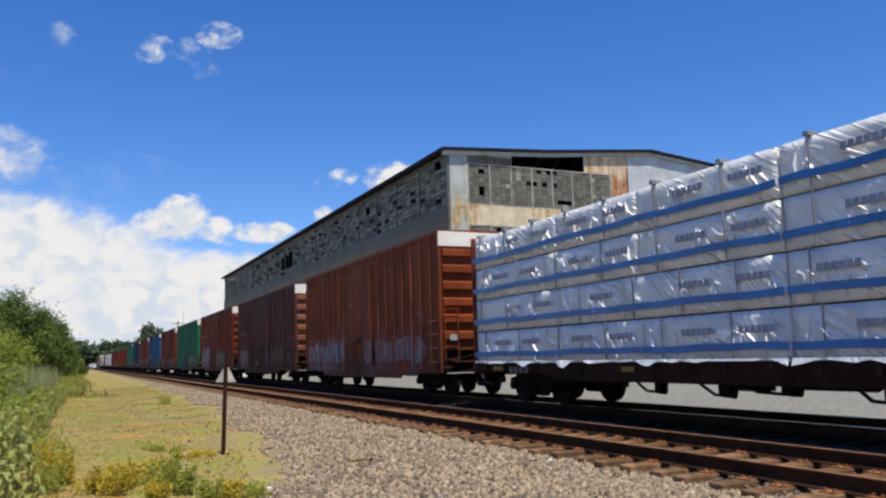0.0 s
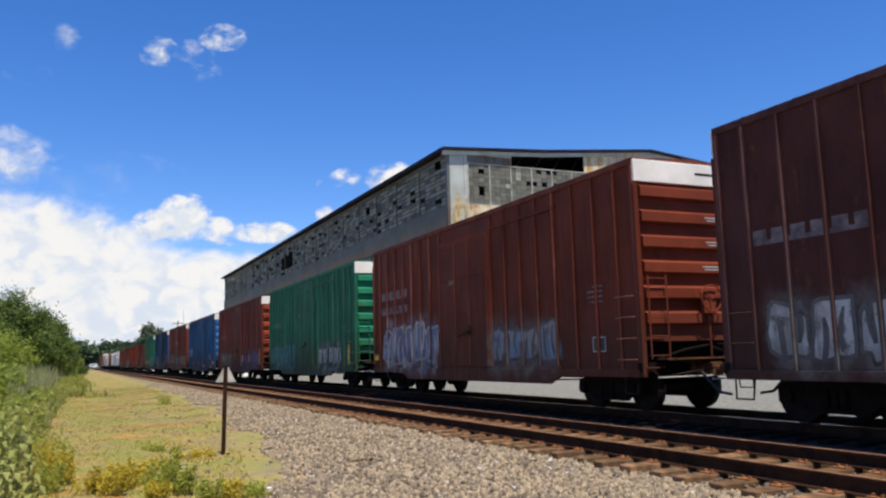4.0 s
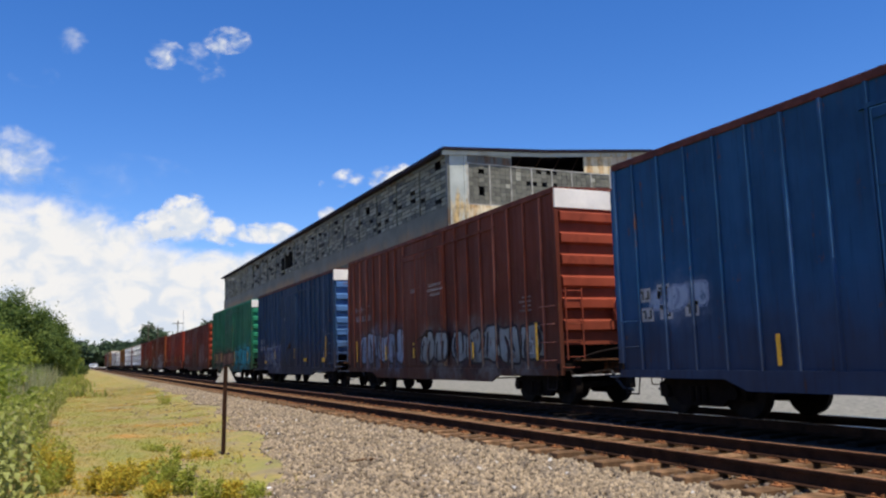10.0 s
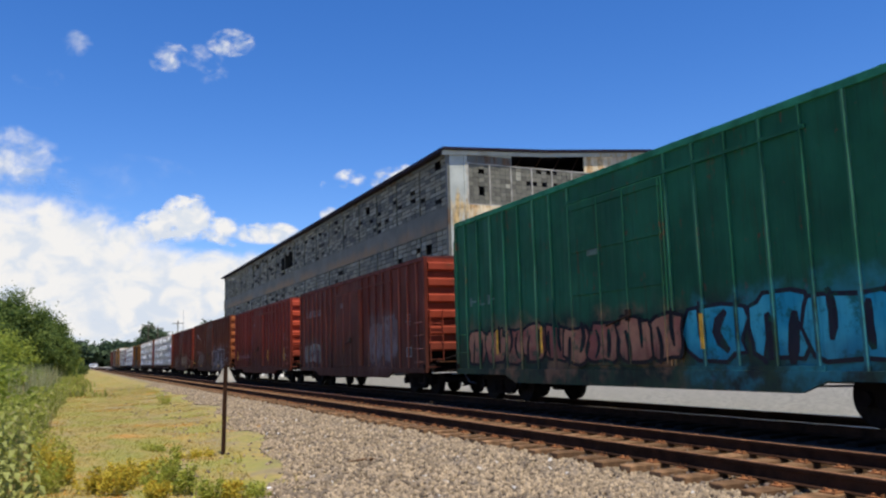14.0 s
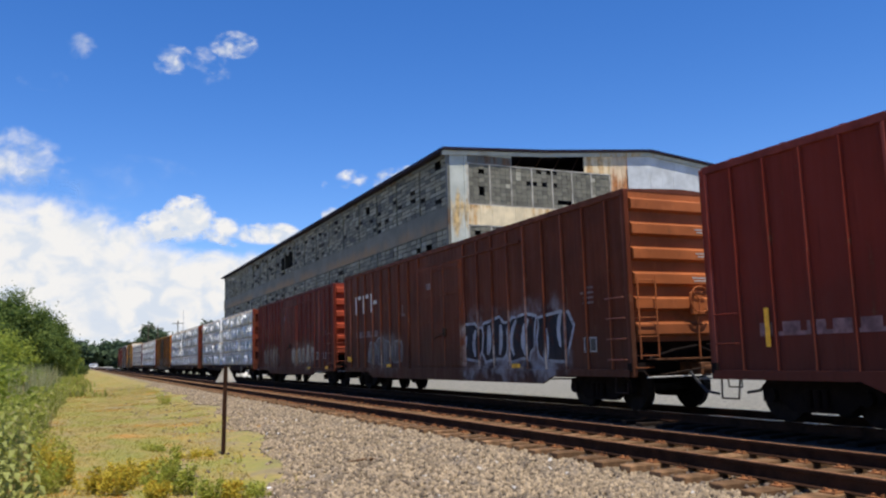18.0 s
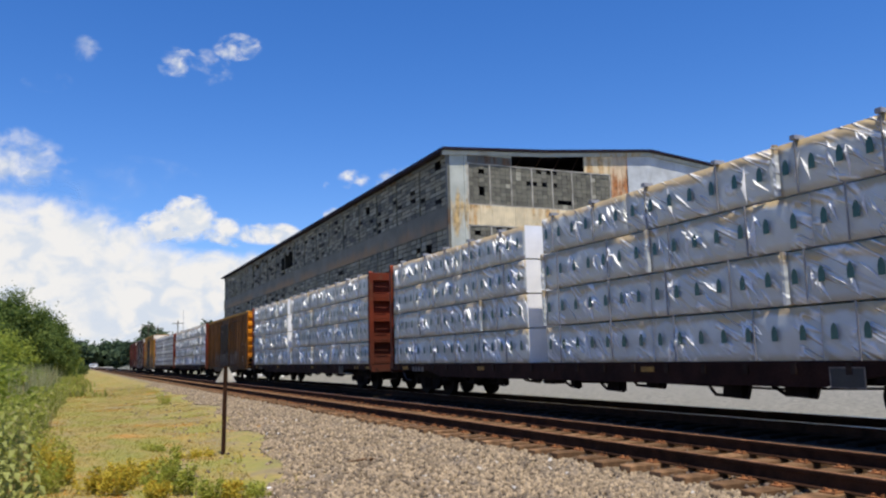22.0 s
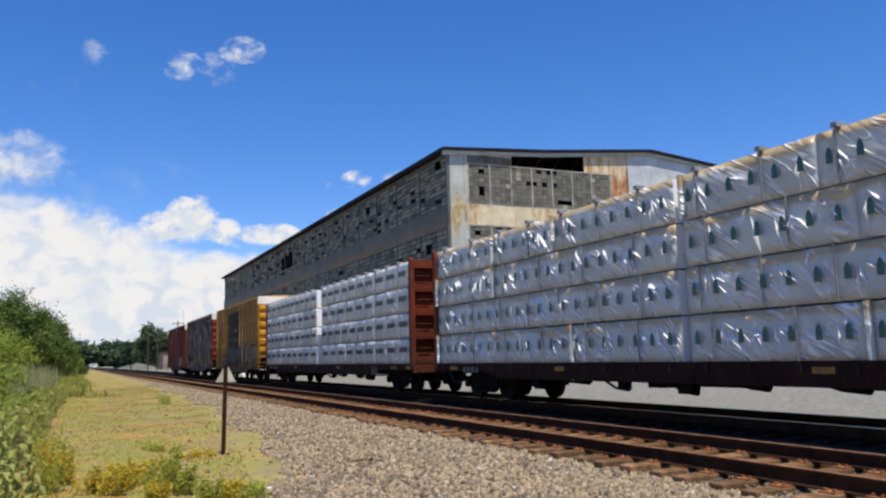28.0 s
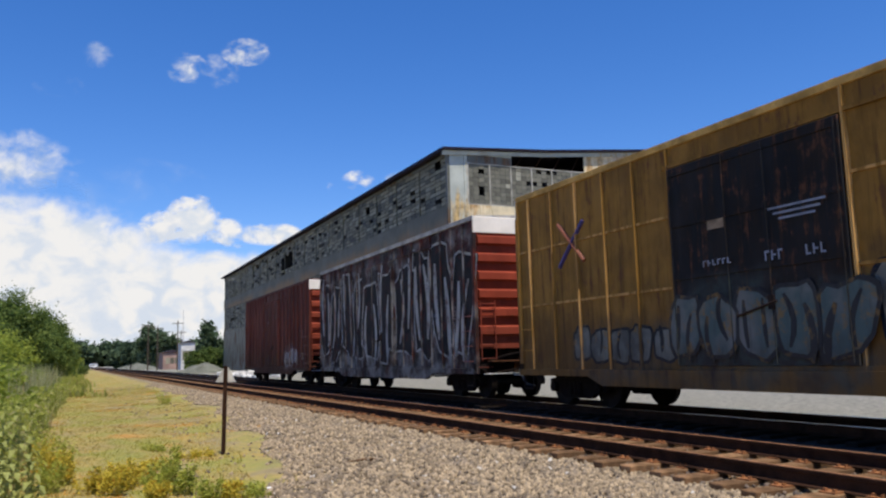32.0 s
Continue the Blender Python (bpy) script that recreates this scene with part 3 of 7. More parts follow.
# ---- railway cars: trucks ----
def make_truck_meshes():
    side = bmesh.new()
    prof = [(-1.12, 0.34), (-1.12, 0.62), (-0.62, 0.70), (-0.42, 0.80), (0.42, 0.80), (0.62, 0.70), (1.12, 0.62), (1.12, 0.34),
            (0.75, 0.36), (0.52, 0.20), (-0.52, 0.20), (-0.75, 0.36)]
    prism(side, prof, "x", -0.07, 0.07)
    for sy in (-0.89, 0.89):
        rod(side, (-0.16, sy, 0.45), (0.10, sy, 0.45), 0.12, 12)
    for sy in (-0.16, 0.0, 0.16):
        rod(side, (-0.10, sy, 0.28), (-0.10, sy, 0.56), 0.06, 8)
    bol = bmesh.new()
    bx(bol, -1.05, 1.05, -0.22, 0.22, 0.48, 0.78, 0.03)
    rod(bol, (0, 0, 0.78), (0, 0, 0.95), 0.3, 14)
    ws = bmesh.new()
    rod(ws, (-1.05, 0, 0), (1.05, 0, 0), 0.085, 10)
    for s in (-1, 1):
        # tread, flange and dished plate
        rod(ws, (s * 0.685, 0, 0), (s * 0.82, 0, 0), 0.455, 28, 0.45)
        rod(ws, (s * 0.655, 0, 0), (s * 0.685, 0, 0), 0.48, 28)
        rod(ws, (s * 0.82, 0, 0), (s * 0.845, 0, 0), 0.14, 14, 0.12)
        for k in range(3):
            a = k * 2.094
            bx(ws, s * 0.823 - 0.006, s * 0.823 + 0.006, 0.28 * math.cos(a) - 0.03, 0.28 * math.cos(a) + 0.03, 0.28 * math.sin(a) - 0.03, 0.28 * math.sin(a) + 0.03)
    return finish(side, "side_frame", GRIMY), finish(bol, "truck", GRIMY), finish(ws, "wheelset", WHEEL)


SIDE_FRAME, BOLSTER, WHEELSET = make_truck_meshes()
WHEELSETS, MOVING = [], []


def add_truck(car, y):
    t = part("truck", BOLSTER, None, car, "grimy black cast-steel truck")
    t.matrix_local = pose(0, y, 0)
    for s in (-1, 1):
        f = part("side_frame", SIDE_FRAME, None, t)
        f.matrix_local = pose(s * 1.0, 0, 0, 0, 0, 0 if s < 0 else 180)
        w = part("wheelset", WHEELSET, None, t)
        w.matrix_parent_inverse = pose(0, s * 0.89, 0.455)
        WHEELSETS.append(w)


def bent_bar(bm, pts, r=0.013):
    for a, b in zip(pts, pts[1:]):
        rod(bm, a, b, r, 6)


RUSTY = plain("rusty_casting", (0.10, 0.045, 0.022), 0.85, 0.0, 0.5, 5.0)


def add_coupler(car, L, front=True):
    d, y0 = (-1, 0.0) if front else (1, L)
    c = bmesh.new()
    bx(c, -0.14, 0.14, min(y0 - d * 1.2, y0 + d * 0.45), max(y0 - d * 1.2, y0 + d * 0.45), 0.72, 0.98, 0.02)
    rod(c, (0, y0 + d * 0.4, 0.85), (0, y0 + d * 0.86, 0.85), 0.085, 10)
    bx(c, -0.17, 0.15, min(y0 + d * 0.72, y0 + d * 1.10), max(y0 + d * 0.72, y0 + d * 1.10), 0.70, 1.0, 0.05)
    part("coupler", c, RUSTY, car)
    h = bmesh.new()
    pts = [(-0.35 * -d, y0 + d * 0.35, 0.8), (-0.40 * -d, y0 + d * 0.6, 0.62), (-0.40 * -d, y0 + d * 0.85, 0.42), (-0.30 * -d, y0 + d * 1.08, 0.38)]
    bent_bar(h, pts, 0.03)
    part("air_hose", h, BLACKP, car)
    u = bmesh.new()
    bent_bar(u, [(-1.35, y0 + d * 0.12, 0.85), (-1.25, y0 + d * 0.18, 0.72), (-0.2, y0 + d * 0.62, 0.88)], 0.016)
    part("uncoupling_lever", u, STEEL, car)


def text_part(car, words, x, y, z, size, material):
    """Words on the near side of a car."""
    cu = bpy.data.curves.new("lettering", "FONT")
    cu.body, cu.size, cu.align_x, cu.extrude = words, size, "CENTER", 0.001
    tmp = bpy.data.objects.new("lettering", cu)
    scene.collection.objects.link(tmp)
    me = bpy.data.meshes.new_from_object(tmp.evaluated_get(bpy.context.evaluated_depsgraph_get()))
    bpy.data.objects.remove(tmp)
    me.materials.clear()
    me.materials.append(material)
    ob = part("lettering", me, None, car)
    ob.matrix_local = Matrix.Translation((x, y, z)) @ Matrix(((0, 0, -1, 0), (-1, 0, 0, 0), (0, 1, 0, 0), (0, 0, 0, 1)))
    return ob


def bars(car, x, rows, material, name="stencil"):
    """Unreadable lettering as bars: rows of (y0, y1, z0, z1)."""
    for y0, y1, z0, z1 in rows:
        b = bmesh.new()
        bx(b, x - 0.003, x, y0, y1, z0, z1)
        part(name, b, material, car)


def glyph_row(y0, y1, z0, z1, n, seed):
    """Letter-sized plain bars in a row: a stem and an arm for each."""
    rng = random.Random(seed)
    out, w = [], (y1 - y0) / n
    for i in range(n):
        a, b = y0 + (i + 0.14) * w, y0 + (i + 0.86) * w
        m = z0 + rng.choice((0.0, 0.4, 0.8)) * (z1 - z0)
        stem = b - 0.24 * w
        out += [(stem, b, z0, z1), (a, stem - 0.002, m, m + 0.2 * (z1 - z0))]
    return out


def comb(y0, y1, z0, z1, n):
    """Outline of one line of unreadable lettering: blocks that stand on a common bar."""
    pts, w = [(y0, z0)], (y1 - y0) / n
    b = z0 + 0.3 * (z1 - z0)
    up = [(y0, z1)]
    for i in range(n):
        a, c = y0 + i * w, y0 + (i + 0.74) * w
        up += [(a, z1), (c, z1), (c, b), (y0 + (i + 1) * w, b)]
    up = up[1:-1]
    return [(y0, z0)] + up + [(up[-1][0], z0)]


def word(car, x, y0, y1, z0, z1, n, material, name="marking"):
    b = bmesh.new()
    prism(b, comb(y0, y1, z0, z1, n), "x", x - 0.003, x)
    return part(name, b, material, car)


# ---- sprayed shapes: uneven blocks of paint with a rim, no writing ----
def spray_material(name, a, b, base, seed):
    """Sprayed paint that fades from one tone to another, chalky, with runs and bare patches."""
    n = Nodes(name, 0.75)
    n.b.inputs["Specular IOR Level"].default_value = 0.12
    v = n.coord(loc=(seed, seed * 1.3, seed * 0.7))
    x, y, z = n.xyz(n.coord())
    c = n.mix(n.ramp(n.noise(v, 1.2, 4), 0.38, 0.62), a, b)
    c = n.mix(n.ramp(n.noise(n.coord(scale=(1, 6.0, 0.6), loc=(seed, 0, seed)), 1.6, 5, 0.65), 0.5, 0.72, 0.0, 0.55), c, scaled(a, 0.35))
    bare = n.ramp(n.noise(v, 3.4, 6, 0.7), 0.52, 0.66, 0.0, 0.75)
    c = n.mix(bare, c, scaled(base, 0.6))
    c = n.mix(n.ramp(n.f("ADD", z, n.f("MULTIPLY", n.noise(v, 2.0, 4), 0.9)), 1.15, 2.0, 0.6, 0.0), c, (0.05, 0.036, 0.026))
    n.color(c)
    return n.m


def blot(bm, rng_shape, cy, cz, ry, rz, grow, lean, x, slot):
    """One rounded, uneven block of paint on the side of a car; grow widens it for its rim."""
    ring = []
    for k, q in enumerate(rng_shape):
        t = 2 * math.pi * k / len(rng_shape)
        c, d = math.cos(t), math.sin(t)
        u = math.copysign(abs(c) ** 0.55, c) * (ry * q + grow)
        v = math.copysign(abs(d) ** 0.55, d) * (rz * q + grow)
        ring.append(bm.verts.new((x, cy + u - lean * v, cz + v)))
    bm.faces.new(ring).material_index = slot


def stripe_on(bm, pts, width, x, slot):
    """A bent stroke of even width as one strip, tapered at its ends."""
    pts = [Vector(p) for p in pts]
    pair = []
    for i, p in enumerate(pts):
        d = pts[min(i + 1, len(pts) - 1)] - pts[max(i - 1, 0)]
        d.normalize()
        w = width * (0.25 if i in (0, len(pts) - 1) else 0.5)
        pair.append((bm.verts.new((x, p.x - d.y * w, p.y + d.x * w)), bm.verts.new((x, p.x + d.y * w, p.y - d.x * w))))
    for (a, b), (c, d) in zip(pair, pair[1:]):
        bm.faces.new((a, b, d, c)).material_index = slot


def spray(car, tags, base, wall_x, door_x, door_from, door_to, floor_z):
    for y0, y1, z0, z1, w, fill, fill2, line, sd in tags:
        if w > 3:
            continue
        rng = random.Random(int(sd * 7))
        mats = (spray_material("spray_rim", line, scaled(line, 0.8), base, sd), spray_material("spray_fill", fill, fill2, base, sd + 4.0))
        n = max(2, round((y1 - y0) / w))
        cw = (y1 - y0) / n
        for i in range(n):
            cy = y0 + (i + 0.5) * cw + rng.uniform(-0.05, 0.05) * cw
            za = max(z0, floor_z + 0.03) + rng.uniform(0.0, 0.08)
            zb = za + (z1 - za) * rng.uniform(0.86, 1.04)
            cz, rz, ry = (za + zb) / 2, (zb - za) / 2, cw * rng.uniform(0.58, 0.70)
            x = door_x if door_from - 0.5 * cw < cy - 0.4 * cw and cy + 0.4 * cw < door_to + 0.5 * cw else wall_x
            lean, rim = rng.uniform(-0.12, 0.22), min(0.075, 0.09 * cw)
            shape = [rng.uniform(0.72, 1.0) for _ in range(15)]
            b = bmesh.new()
            lift = 0.010 * (i % 2)
            blot(b, shape, cy, cz, ry - rim, rz - rim, rim, lean, x - 0.003 - lift, 0)
            blot(b, shape, cy, cz, ry - rim, rz - rim, 0.0, lean, x - 0.006 - lift, 1)
            # strokes that break up the block
            for side in ((-0.35, 0.35) if cw > 0.75 else (rng.uniform(-0.25, 0.25),)):
                v0, v1 = rng.choice(((-0.95, 0.35), (-0.35, 0.95), (-0.6, 0.6)))
                bend = rng.uniform(-0.3, 0.3)
                pts = [(cy + (side + bend * math.sin(3.1 * k / 4)) * ry - lean * (v0 + (v1 - v0) * k / 4) * rz, cz + (v0 + (v1 - v0) * k / 4) * rz) for k in range(5)]
                stripe_on(b, pts, rng.uniform(0.10, 0.17) * cw, x - 0.009 - lift, 0)
            part("sprayed_shape", b, mats, car)


# ---- box cars ----
def boxcar(s0, L, H, label, base, end=None, door=None, white_top=True, tags=(), posts=7, door_w=3.3, door_at=0.508, first=0.62, marks=(), yellow=(), box_y=1.22, boxes=1,
           plates=(), grid=False, rust=0.3, fade=0.22, roof=None, brake=True, name="boxcar", seed=1.0, low_end=False, grime=0.35):
    car = thing(name, label, "boxcar", "cars of the freight train")
    MOVING.append((car, FAR_X, s0))
    paint = car_paint("car_paint", base, fade, rust, grime, tags, seed)
    # brighter copy of the car's paint: sun on the ends put into the colour
    sunlit_endp = car_paint("sunlit_end_paint", scaled(end or base, 1.3), fade, rust * 0.6, 0.15, (), seed + 3)
    doorp = car_paint("door_paint", door, 0.3, rust, grime, tags, seed + 5) if door else paint
    postp = car_paint("post_paint", base, fade, rust, 0.3, tags, seed + 1, 0.95 if grid else 0.45)
    ladp = plain("ladder_paint", scaled(base, 1.05), 0.5, 0.0, 0.3, 3.0)
    chord = plain("top_chord", roof or scaled(base, 0.8), 0.75, 0.0, 0.35, 2.0)
    rng = random.Random(int(seed * 100))
    X, W, P = 1.55, 1.47, 1.522
    H += 0.09
    z0, zt = 1.02, H - 0.16
    zs = 0.74
    ze = 1.0 if low_end else 0.72
    dm = L * door_at
    da, db = dm - door_w / 2, dm + door_w / 2
    for s in (-1, 1):
        b = bmesh.new()
        bx(b, min(s * W, s * (W - 0.07)), max(s * W, s * (W - 0.07)), 0.02, L - 0.02, ze + 0.02, zt)
        part("side_wall", b, paint, car)
        # top chord, sill and posts
        b = bmesh.new()
        bx(b, min(s * (W - 0.1), s * (W + 0.042)), max(s * (W - 0.1), s * (W + 0.042)), 0.0, L, zt, H - 0.03, 0.01)
        part("top_chord", b, chord, car)
        b = bmesh.new()
        prism(b, [(0.05, ze), (0.05, ze + 0.15), (L - 0.05, ze + 0.15), (L - 0.05, ze), (L - 2.9, ze), (L - 3.4, 0.53), (3.4, 0.53), (2.9, ze)],
              "x", s * (W + 0.002), s * (X + 0.005))
        part("side_sill", b, paint, car)
        ys = [0.0, *[first + (da - 0.04 - first) * i / posts for i in range(posts)], da - 0.06, db - 0.03, *[db + (L - first - 0.09 - db) * (i + 1) / posts for i in range(posts)], L - 0.11]
        for i, y in enumerate(ys):
            b = bmesh.new()
            w = 0.11 if i in (0, len(ys) - 1) else 0.085
            prism(b, [(s * W, y), (s * P, y + 0.022), (s * P, y + w - 0.018), (s * W, y + w)], "y", 0, 1)
            for vv in b.verts:
                u, t, q = vv.co
                vv.co = (u, q, ze + 0.15 if t < 0.5 else zt)
            part("side_post", b, postp, car)
        if grid:
            for zz in (z0 + 1.35, z0 + 2.7):
                for a, c in ((0.1, da - 0.05), (db + 0.05, L - 0.1)):
                    b = bmesh.new()
                    bx(b, min(s * W, s * (P - 0.022)), max(s * W, s * (P - 0.022)), a, c, zz, zz + 0.05)
                    part("side_rail", b, postp, car)
        # door with ribs, lock rods and tracks
        b = bmesh.new()
        bx(b, min(s * (W + 0.01), s * (X - 0.005)), max(s * (W + 0.01), s * (X - 0.005)), da + 0.04, db - 0.04, zs + 0.20, zt - 0.42, 0.012)
        d = part("door", b, doorp, car, "sliding plug door with lock rods")
        for k in range(4):
            zz = z0 + 0.55 + k * (zt - z0 - 1.1) / 3
            b = bmesh.new()
            bx(b, min(s * (X - 0.005), s * (X + 0.018)), max(s * (X - 0.005), s * (X + 0.018)), da + 0.1, db - 0.1, zz - 0.04, zz + 0.04)
            part("door_rib", b, doorp, d)
        for yy in (da + 0.10, dm - 0.45, dm + 0.45, db - 0.10):
            b = bmesh.new()
            rod(b, (s * (X + 0.035), yy, zs + 0.25), (s * (X + 0.035), yy, zt - 0.45), 0.010, 8)
            part("lock_rod", b, doorp, d)
        b = bmesh.new()
        rod(b, (s * (X + 0.05), dm - 0.55, z0 + 0.95), (s * (X + 0.05), dm + 0.3, z0 + 0.75), 0.02, 6)
        bx(b, min(s * X, s * (X + 0.06)), max(s * X, s * (X + 0.06)), dm - 0.5, dm - 0.38, z0 + 0.82, z0 + 1.05)
        part("door_handle", b, STEEL, d)
        for zz, q in ((zs + 0.17, 0.07), (zt - 0.36, 0.07)):
            b = bmesh.new()
            bx(b, min(s * (W + 0.005), s * (X - 0.03)), max(s * (W + 0.005), s * (X - 0.03)), max(0.3, da - door_w), db + 0.15, zz - q * 0.5, zz + q * 0.5)
            part("door_track", b, paint, car)
    # roof: low pitch with cross ribs
    b = bmesh.new()
    prism(b, [(-W - 0.038, H - 0.06), (W + 0.038, H - 0.06), (W + 0.038, H - 0.025), (0, H + 0.05), (-W - 0.038, H - 0.025)], "y", 0.01, L - 0.01)
    rf = part("roof", b, chord, car)
    b = bmesh.new()
    for k in range(int(L / 1.1)):
        y = 0.5 + 1.1 * k
        prism(b, [(-W + 0.01, H - 0.03), (W - 0.01, H - 0.03), (W - 0.01, H), (0, H + 0.085), (-W + 0.01, H)], "y", y, y + 0.09)
    tagged(part("roof_ribs", b, chord, rf), kind="stuff")
    # ends: stacked pressed ribs under a pale top panel
    band = 0.50 if white_top else 0.12
    for d, ye in ((-1, 0.0), (1, L)):
        b = bmesh.new()
        bx(b, -W, W, min(ye - d * 0.02, ye - d * 0.09), max(ye - d * 0.02, ye - d * 0.09), 1.42, H - 0.05)
        ew = part("end_wall", b, sunlit_endp, car)
        if white_top:
            b = bmesh.new()
            bx(b, -W - 0.03, W + 0.03, min(ye - d * 0.018, ye + d * 0.045), max(ye - d * 0.018, ye + d * 0.045), H - 0.02 - band, H - 0.06, 0.01)
            part("end_top_panel", b, CREAMP, car, "white-painted top panel of the car end")
            if d < 0:
                b = bmesh.new()
                bx(b, 0.1, 1.0, -0.05, -0.046, H - 0.30, H - 0.25)
                part("stencil", b, STEEL, car)
        zz = H - 0.06 - band
        rp = 0.515
        k = 0
        while zz - 0.33 > 1.36:
            zb = zz - rp
            b = bmesh.new()
            yo, yi = ye + d * 0.085, ye - d * 0.015
            prism(b, [(yi, zz - 0.02), (yo, zz - 0.07), (yo, zz - 0.26), (yi, zz - 0.31)], "x", -W + 0.09, W - 0.09)
            part("end_rib", b, sunlit_endp, ew)
            zz = zb
            k += 1
        for s in (-1, 1):
            b = bmesh.new()
            bx(b, s * W - 0.055, s * W + 0.055, min(ye - d * 0.03, ye + d * 0.05), max(ye - d * 0.03, ye + d * 0.05), ze, H - 0.06 - (band if white_top else 0), 0.01)
            part("corner_post", b, paint, car)
        # lower end: a recessed bulkhead behind the end sill, brake pipes and a release rod
        b = bmesh.new()
        bx(b, -W + 0.07, W - 0.07, min(ye - d * 0.30, ye - d * 0.34), max(ye - d * 0.30, ye - d * 0.34), z0, 1.42)
        bx(b, -W + 0.07, W - 0.07, min(ye - d * 0.09, ye - d * 0.30), max(ye - d * 0.09, ye - d * 0.30), 1.38, 1.42)
        part("end_recess", b, GRIMY, car)
        b = bmesh.new()
        bent_bar(b, [(-1.1, ye + d * 0.02, z0 + 0.06), (-0.5, ye + d * 0.1, z0 + 0.22), (0.1, ye + d * 0.08, z0 + 0.30), (0.6, ye + d * 0.1, z0 + 0.12)], 0.03)
        bx(b, 0.45, 0.75, min(ye - d * 0.05, ye + d * 0.16), max(ye - d * 0.05, ye + d * 0.16), z0 + 0.02, z0 + 0.34, 0.02)
        part("brake_pipe", b, GRIMY, car)
        b = bmesh.new()
        rod(b, (-1.48, ye + d * 0.42, z0 - 0.30), (1.0, ye + d * 0.42, z0 - 0.30), 0.018, 6)
        part("release_rod", b, STENCIL, car)
        # end sill, platform
        b = bmesh.new()
        bx(b, -X, X, min(ye - d * 0.1, ye + d * 0.03), max(ye - d * 0.1, ye + d * 0.03), z0 - 0.20, z0 - 0.02)
        part("end_sill", b, GRIMY, car)
        b = bmesh.new()
        bx(b, -1.2, 1.2, min(ye + d * 0.06, ye + d * 0.40), max(ye + d * 0.06, ye + d * 0.40), z0 + 0.03, z0 + 0.06)
        part("crossover_platform", b, RUSTY, car)
        b = bmesh.new()
        prism(b, [(min(ye, ye + d * 0.16), z0 - 0.24), (max(ye, ye + d * 0.16), z0 - 0.24), (max(ye, ye + d * 0.16), z0 - 0.02), (min(ye, ye + d * 0.16), z0 - 0.02)], "x", -0.32, 0.32)
        part("striker_casting", b, RUSTY, car)
        for xx in (-1.25, 1.25):
            b = bmesh.new()
            bent_bar(b, [(xx - 0.2, ye + d * 0.04, z0 - 0.1), (xx - 0.2, ye + d * 0.12, z0 - 0.12), (xx + 0.2, ye + d * 0.12, z0 - 0.12), (xx + 0.2, ye + d * 0.04, z0 - 0.1)], 0.013)
            part("end_grab_iron", b, sunlit_endp, car)
        # stencils on the end ribs
        if d < 0:
            for r, kk in enumerate((1, 2, 3)):
                zc = H - 0.06 - band - rp * kk - 0.15
                b = bmesh.new()
                for q in range(2):
                    bx(b, 0.25 - 0.15 * (r == 2) + 0.05 * q, 0.80 + 0.1 * r - 0.05 * q, -0.092, -0.087, zc - 0.06 * q, zc + 0.025 - 0.06 * q)
                part("stencil", b, STENCIL, car)
    # ladder at the front corner of the near side and on the front end; the same at the rear on the far side
    for s, d, ye in ((-1, -1, 0.0), (1, 1, L)):
        xo = s * (X + 0.07)
        ya, yb = ye - d * 0.10, ye - d * (first + 0.02)
        for k in range(4):
            b = bmesh.new()
            zr = ze + 0.35 + 0.42 * k
            bent_bar(b, [(s * X, ya, zr), (xo, ya, zr), (xo, yb, zr), (s * X, yb, zr)], 0.013)
            part("side_rung", b, ladp, car)
        lad = bmesh.new()
        xa, xb, yo = s * 1.40, s * 0.95, ye + d * 0.17
        for xx in (xa, xb):
            rod(lad, (xx, yo, z0 + 0.05), (xx, yo, z0 + 1.72), 0.018, 6)
        ladder = part("end_ladder", lad, sunlit_endp, car)
        for k in range(5):
            b = bmesh.new()
            bent_bar(b, [(xa, ye + d * 0.05, z0 + 0.12 + 0.38 * k), (xa, yo, z0 + 0.12 + 0.38 * k), (xb, yo, z0 + 0.12 + 0.38 * k), (xb, ye + d * 0.05, z0 + 0.12 + 0.38 * k)], 0.014)
            part("rung", b, sunlit_endp, ladder)
        if brake and d < 0:
            b = bmesh.new()
            cx, cz, yo = 0.15, z0 + 1.25, ye + d * 0.24
            rim = [[b.verts.new((cx + (0.27 + 0.018 * math.cos(w)) * math.cos(a), yo + 0.018 * math.sin(w), cz + (0.27 + 0.018 * math.cos(w)) * math.sin(a)))
                    for w in (1.05 * j for j in range(6))] for a in (2 * math.pi * k / 18 for k in range(18))]
            for k in range(18):
                for j in range(6):
                    b.faces.new((rim[k][j], rim[(k + 1) % 18][j], rim[(k + 1) % 18][(j + 1) % 6], rim[k][(j + 1) % 6]))
            for k in range(3):
                a = 2.094 * k + 0.4
                rod(b, (cx, yo - d * 0.03, cz), (cx + 0.27 * math.cos(a), yo, cz + 0.27 * math.sin(a)), 0.012, 6)
            part("brake_wheel", b, sunlit_endp, car)
            b = bmesh.new()
            bx(b, cx - 0.16, cx + 0.16, min(ye + d * 0.06, ye + d * 0.19), max(ye + d * 0.06, ye + d * 0.19), cz - 0.32, cz + 0.16, 0.02)
            rod(b, (cx, ye + d * 0.13, cz - 0.3), (cx, ye + d * 0.13, z0), 0.02, 6)
            part("brake_housing", b, sunlit_endp, car)
    for s in (-1, 1):
        for ye, d in ((0.05, 1), (L - 0.05, -1)):
            b = bmesh.new()
            bent_bar(b, [(s * (X - 0.05), ye + d * 0.10, ze + 0.02), (s * (X - 0.02), ye + d * 0.12, ze - 0.32), (s * (X - 0.02), ye + d * 0.50, ze - 0.32), (s * (X - 0.05), ye + d * 0.52, ze + 0.02)], 0.016)
            part("sill_step", b, STEEL, car)
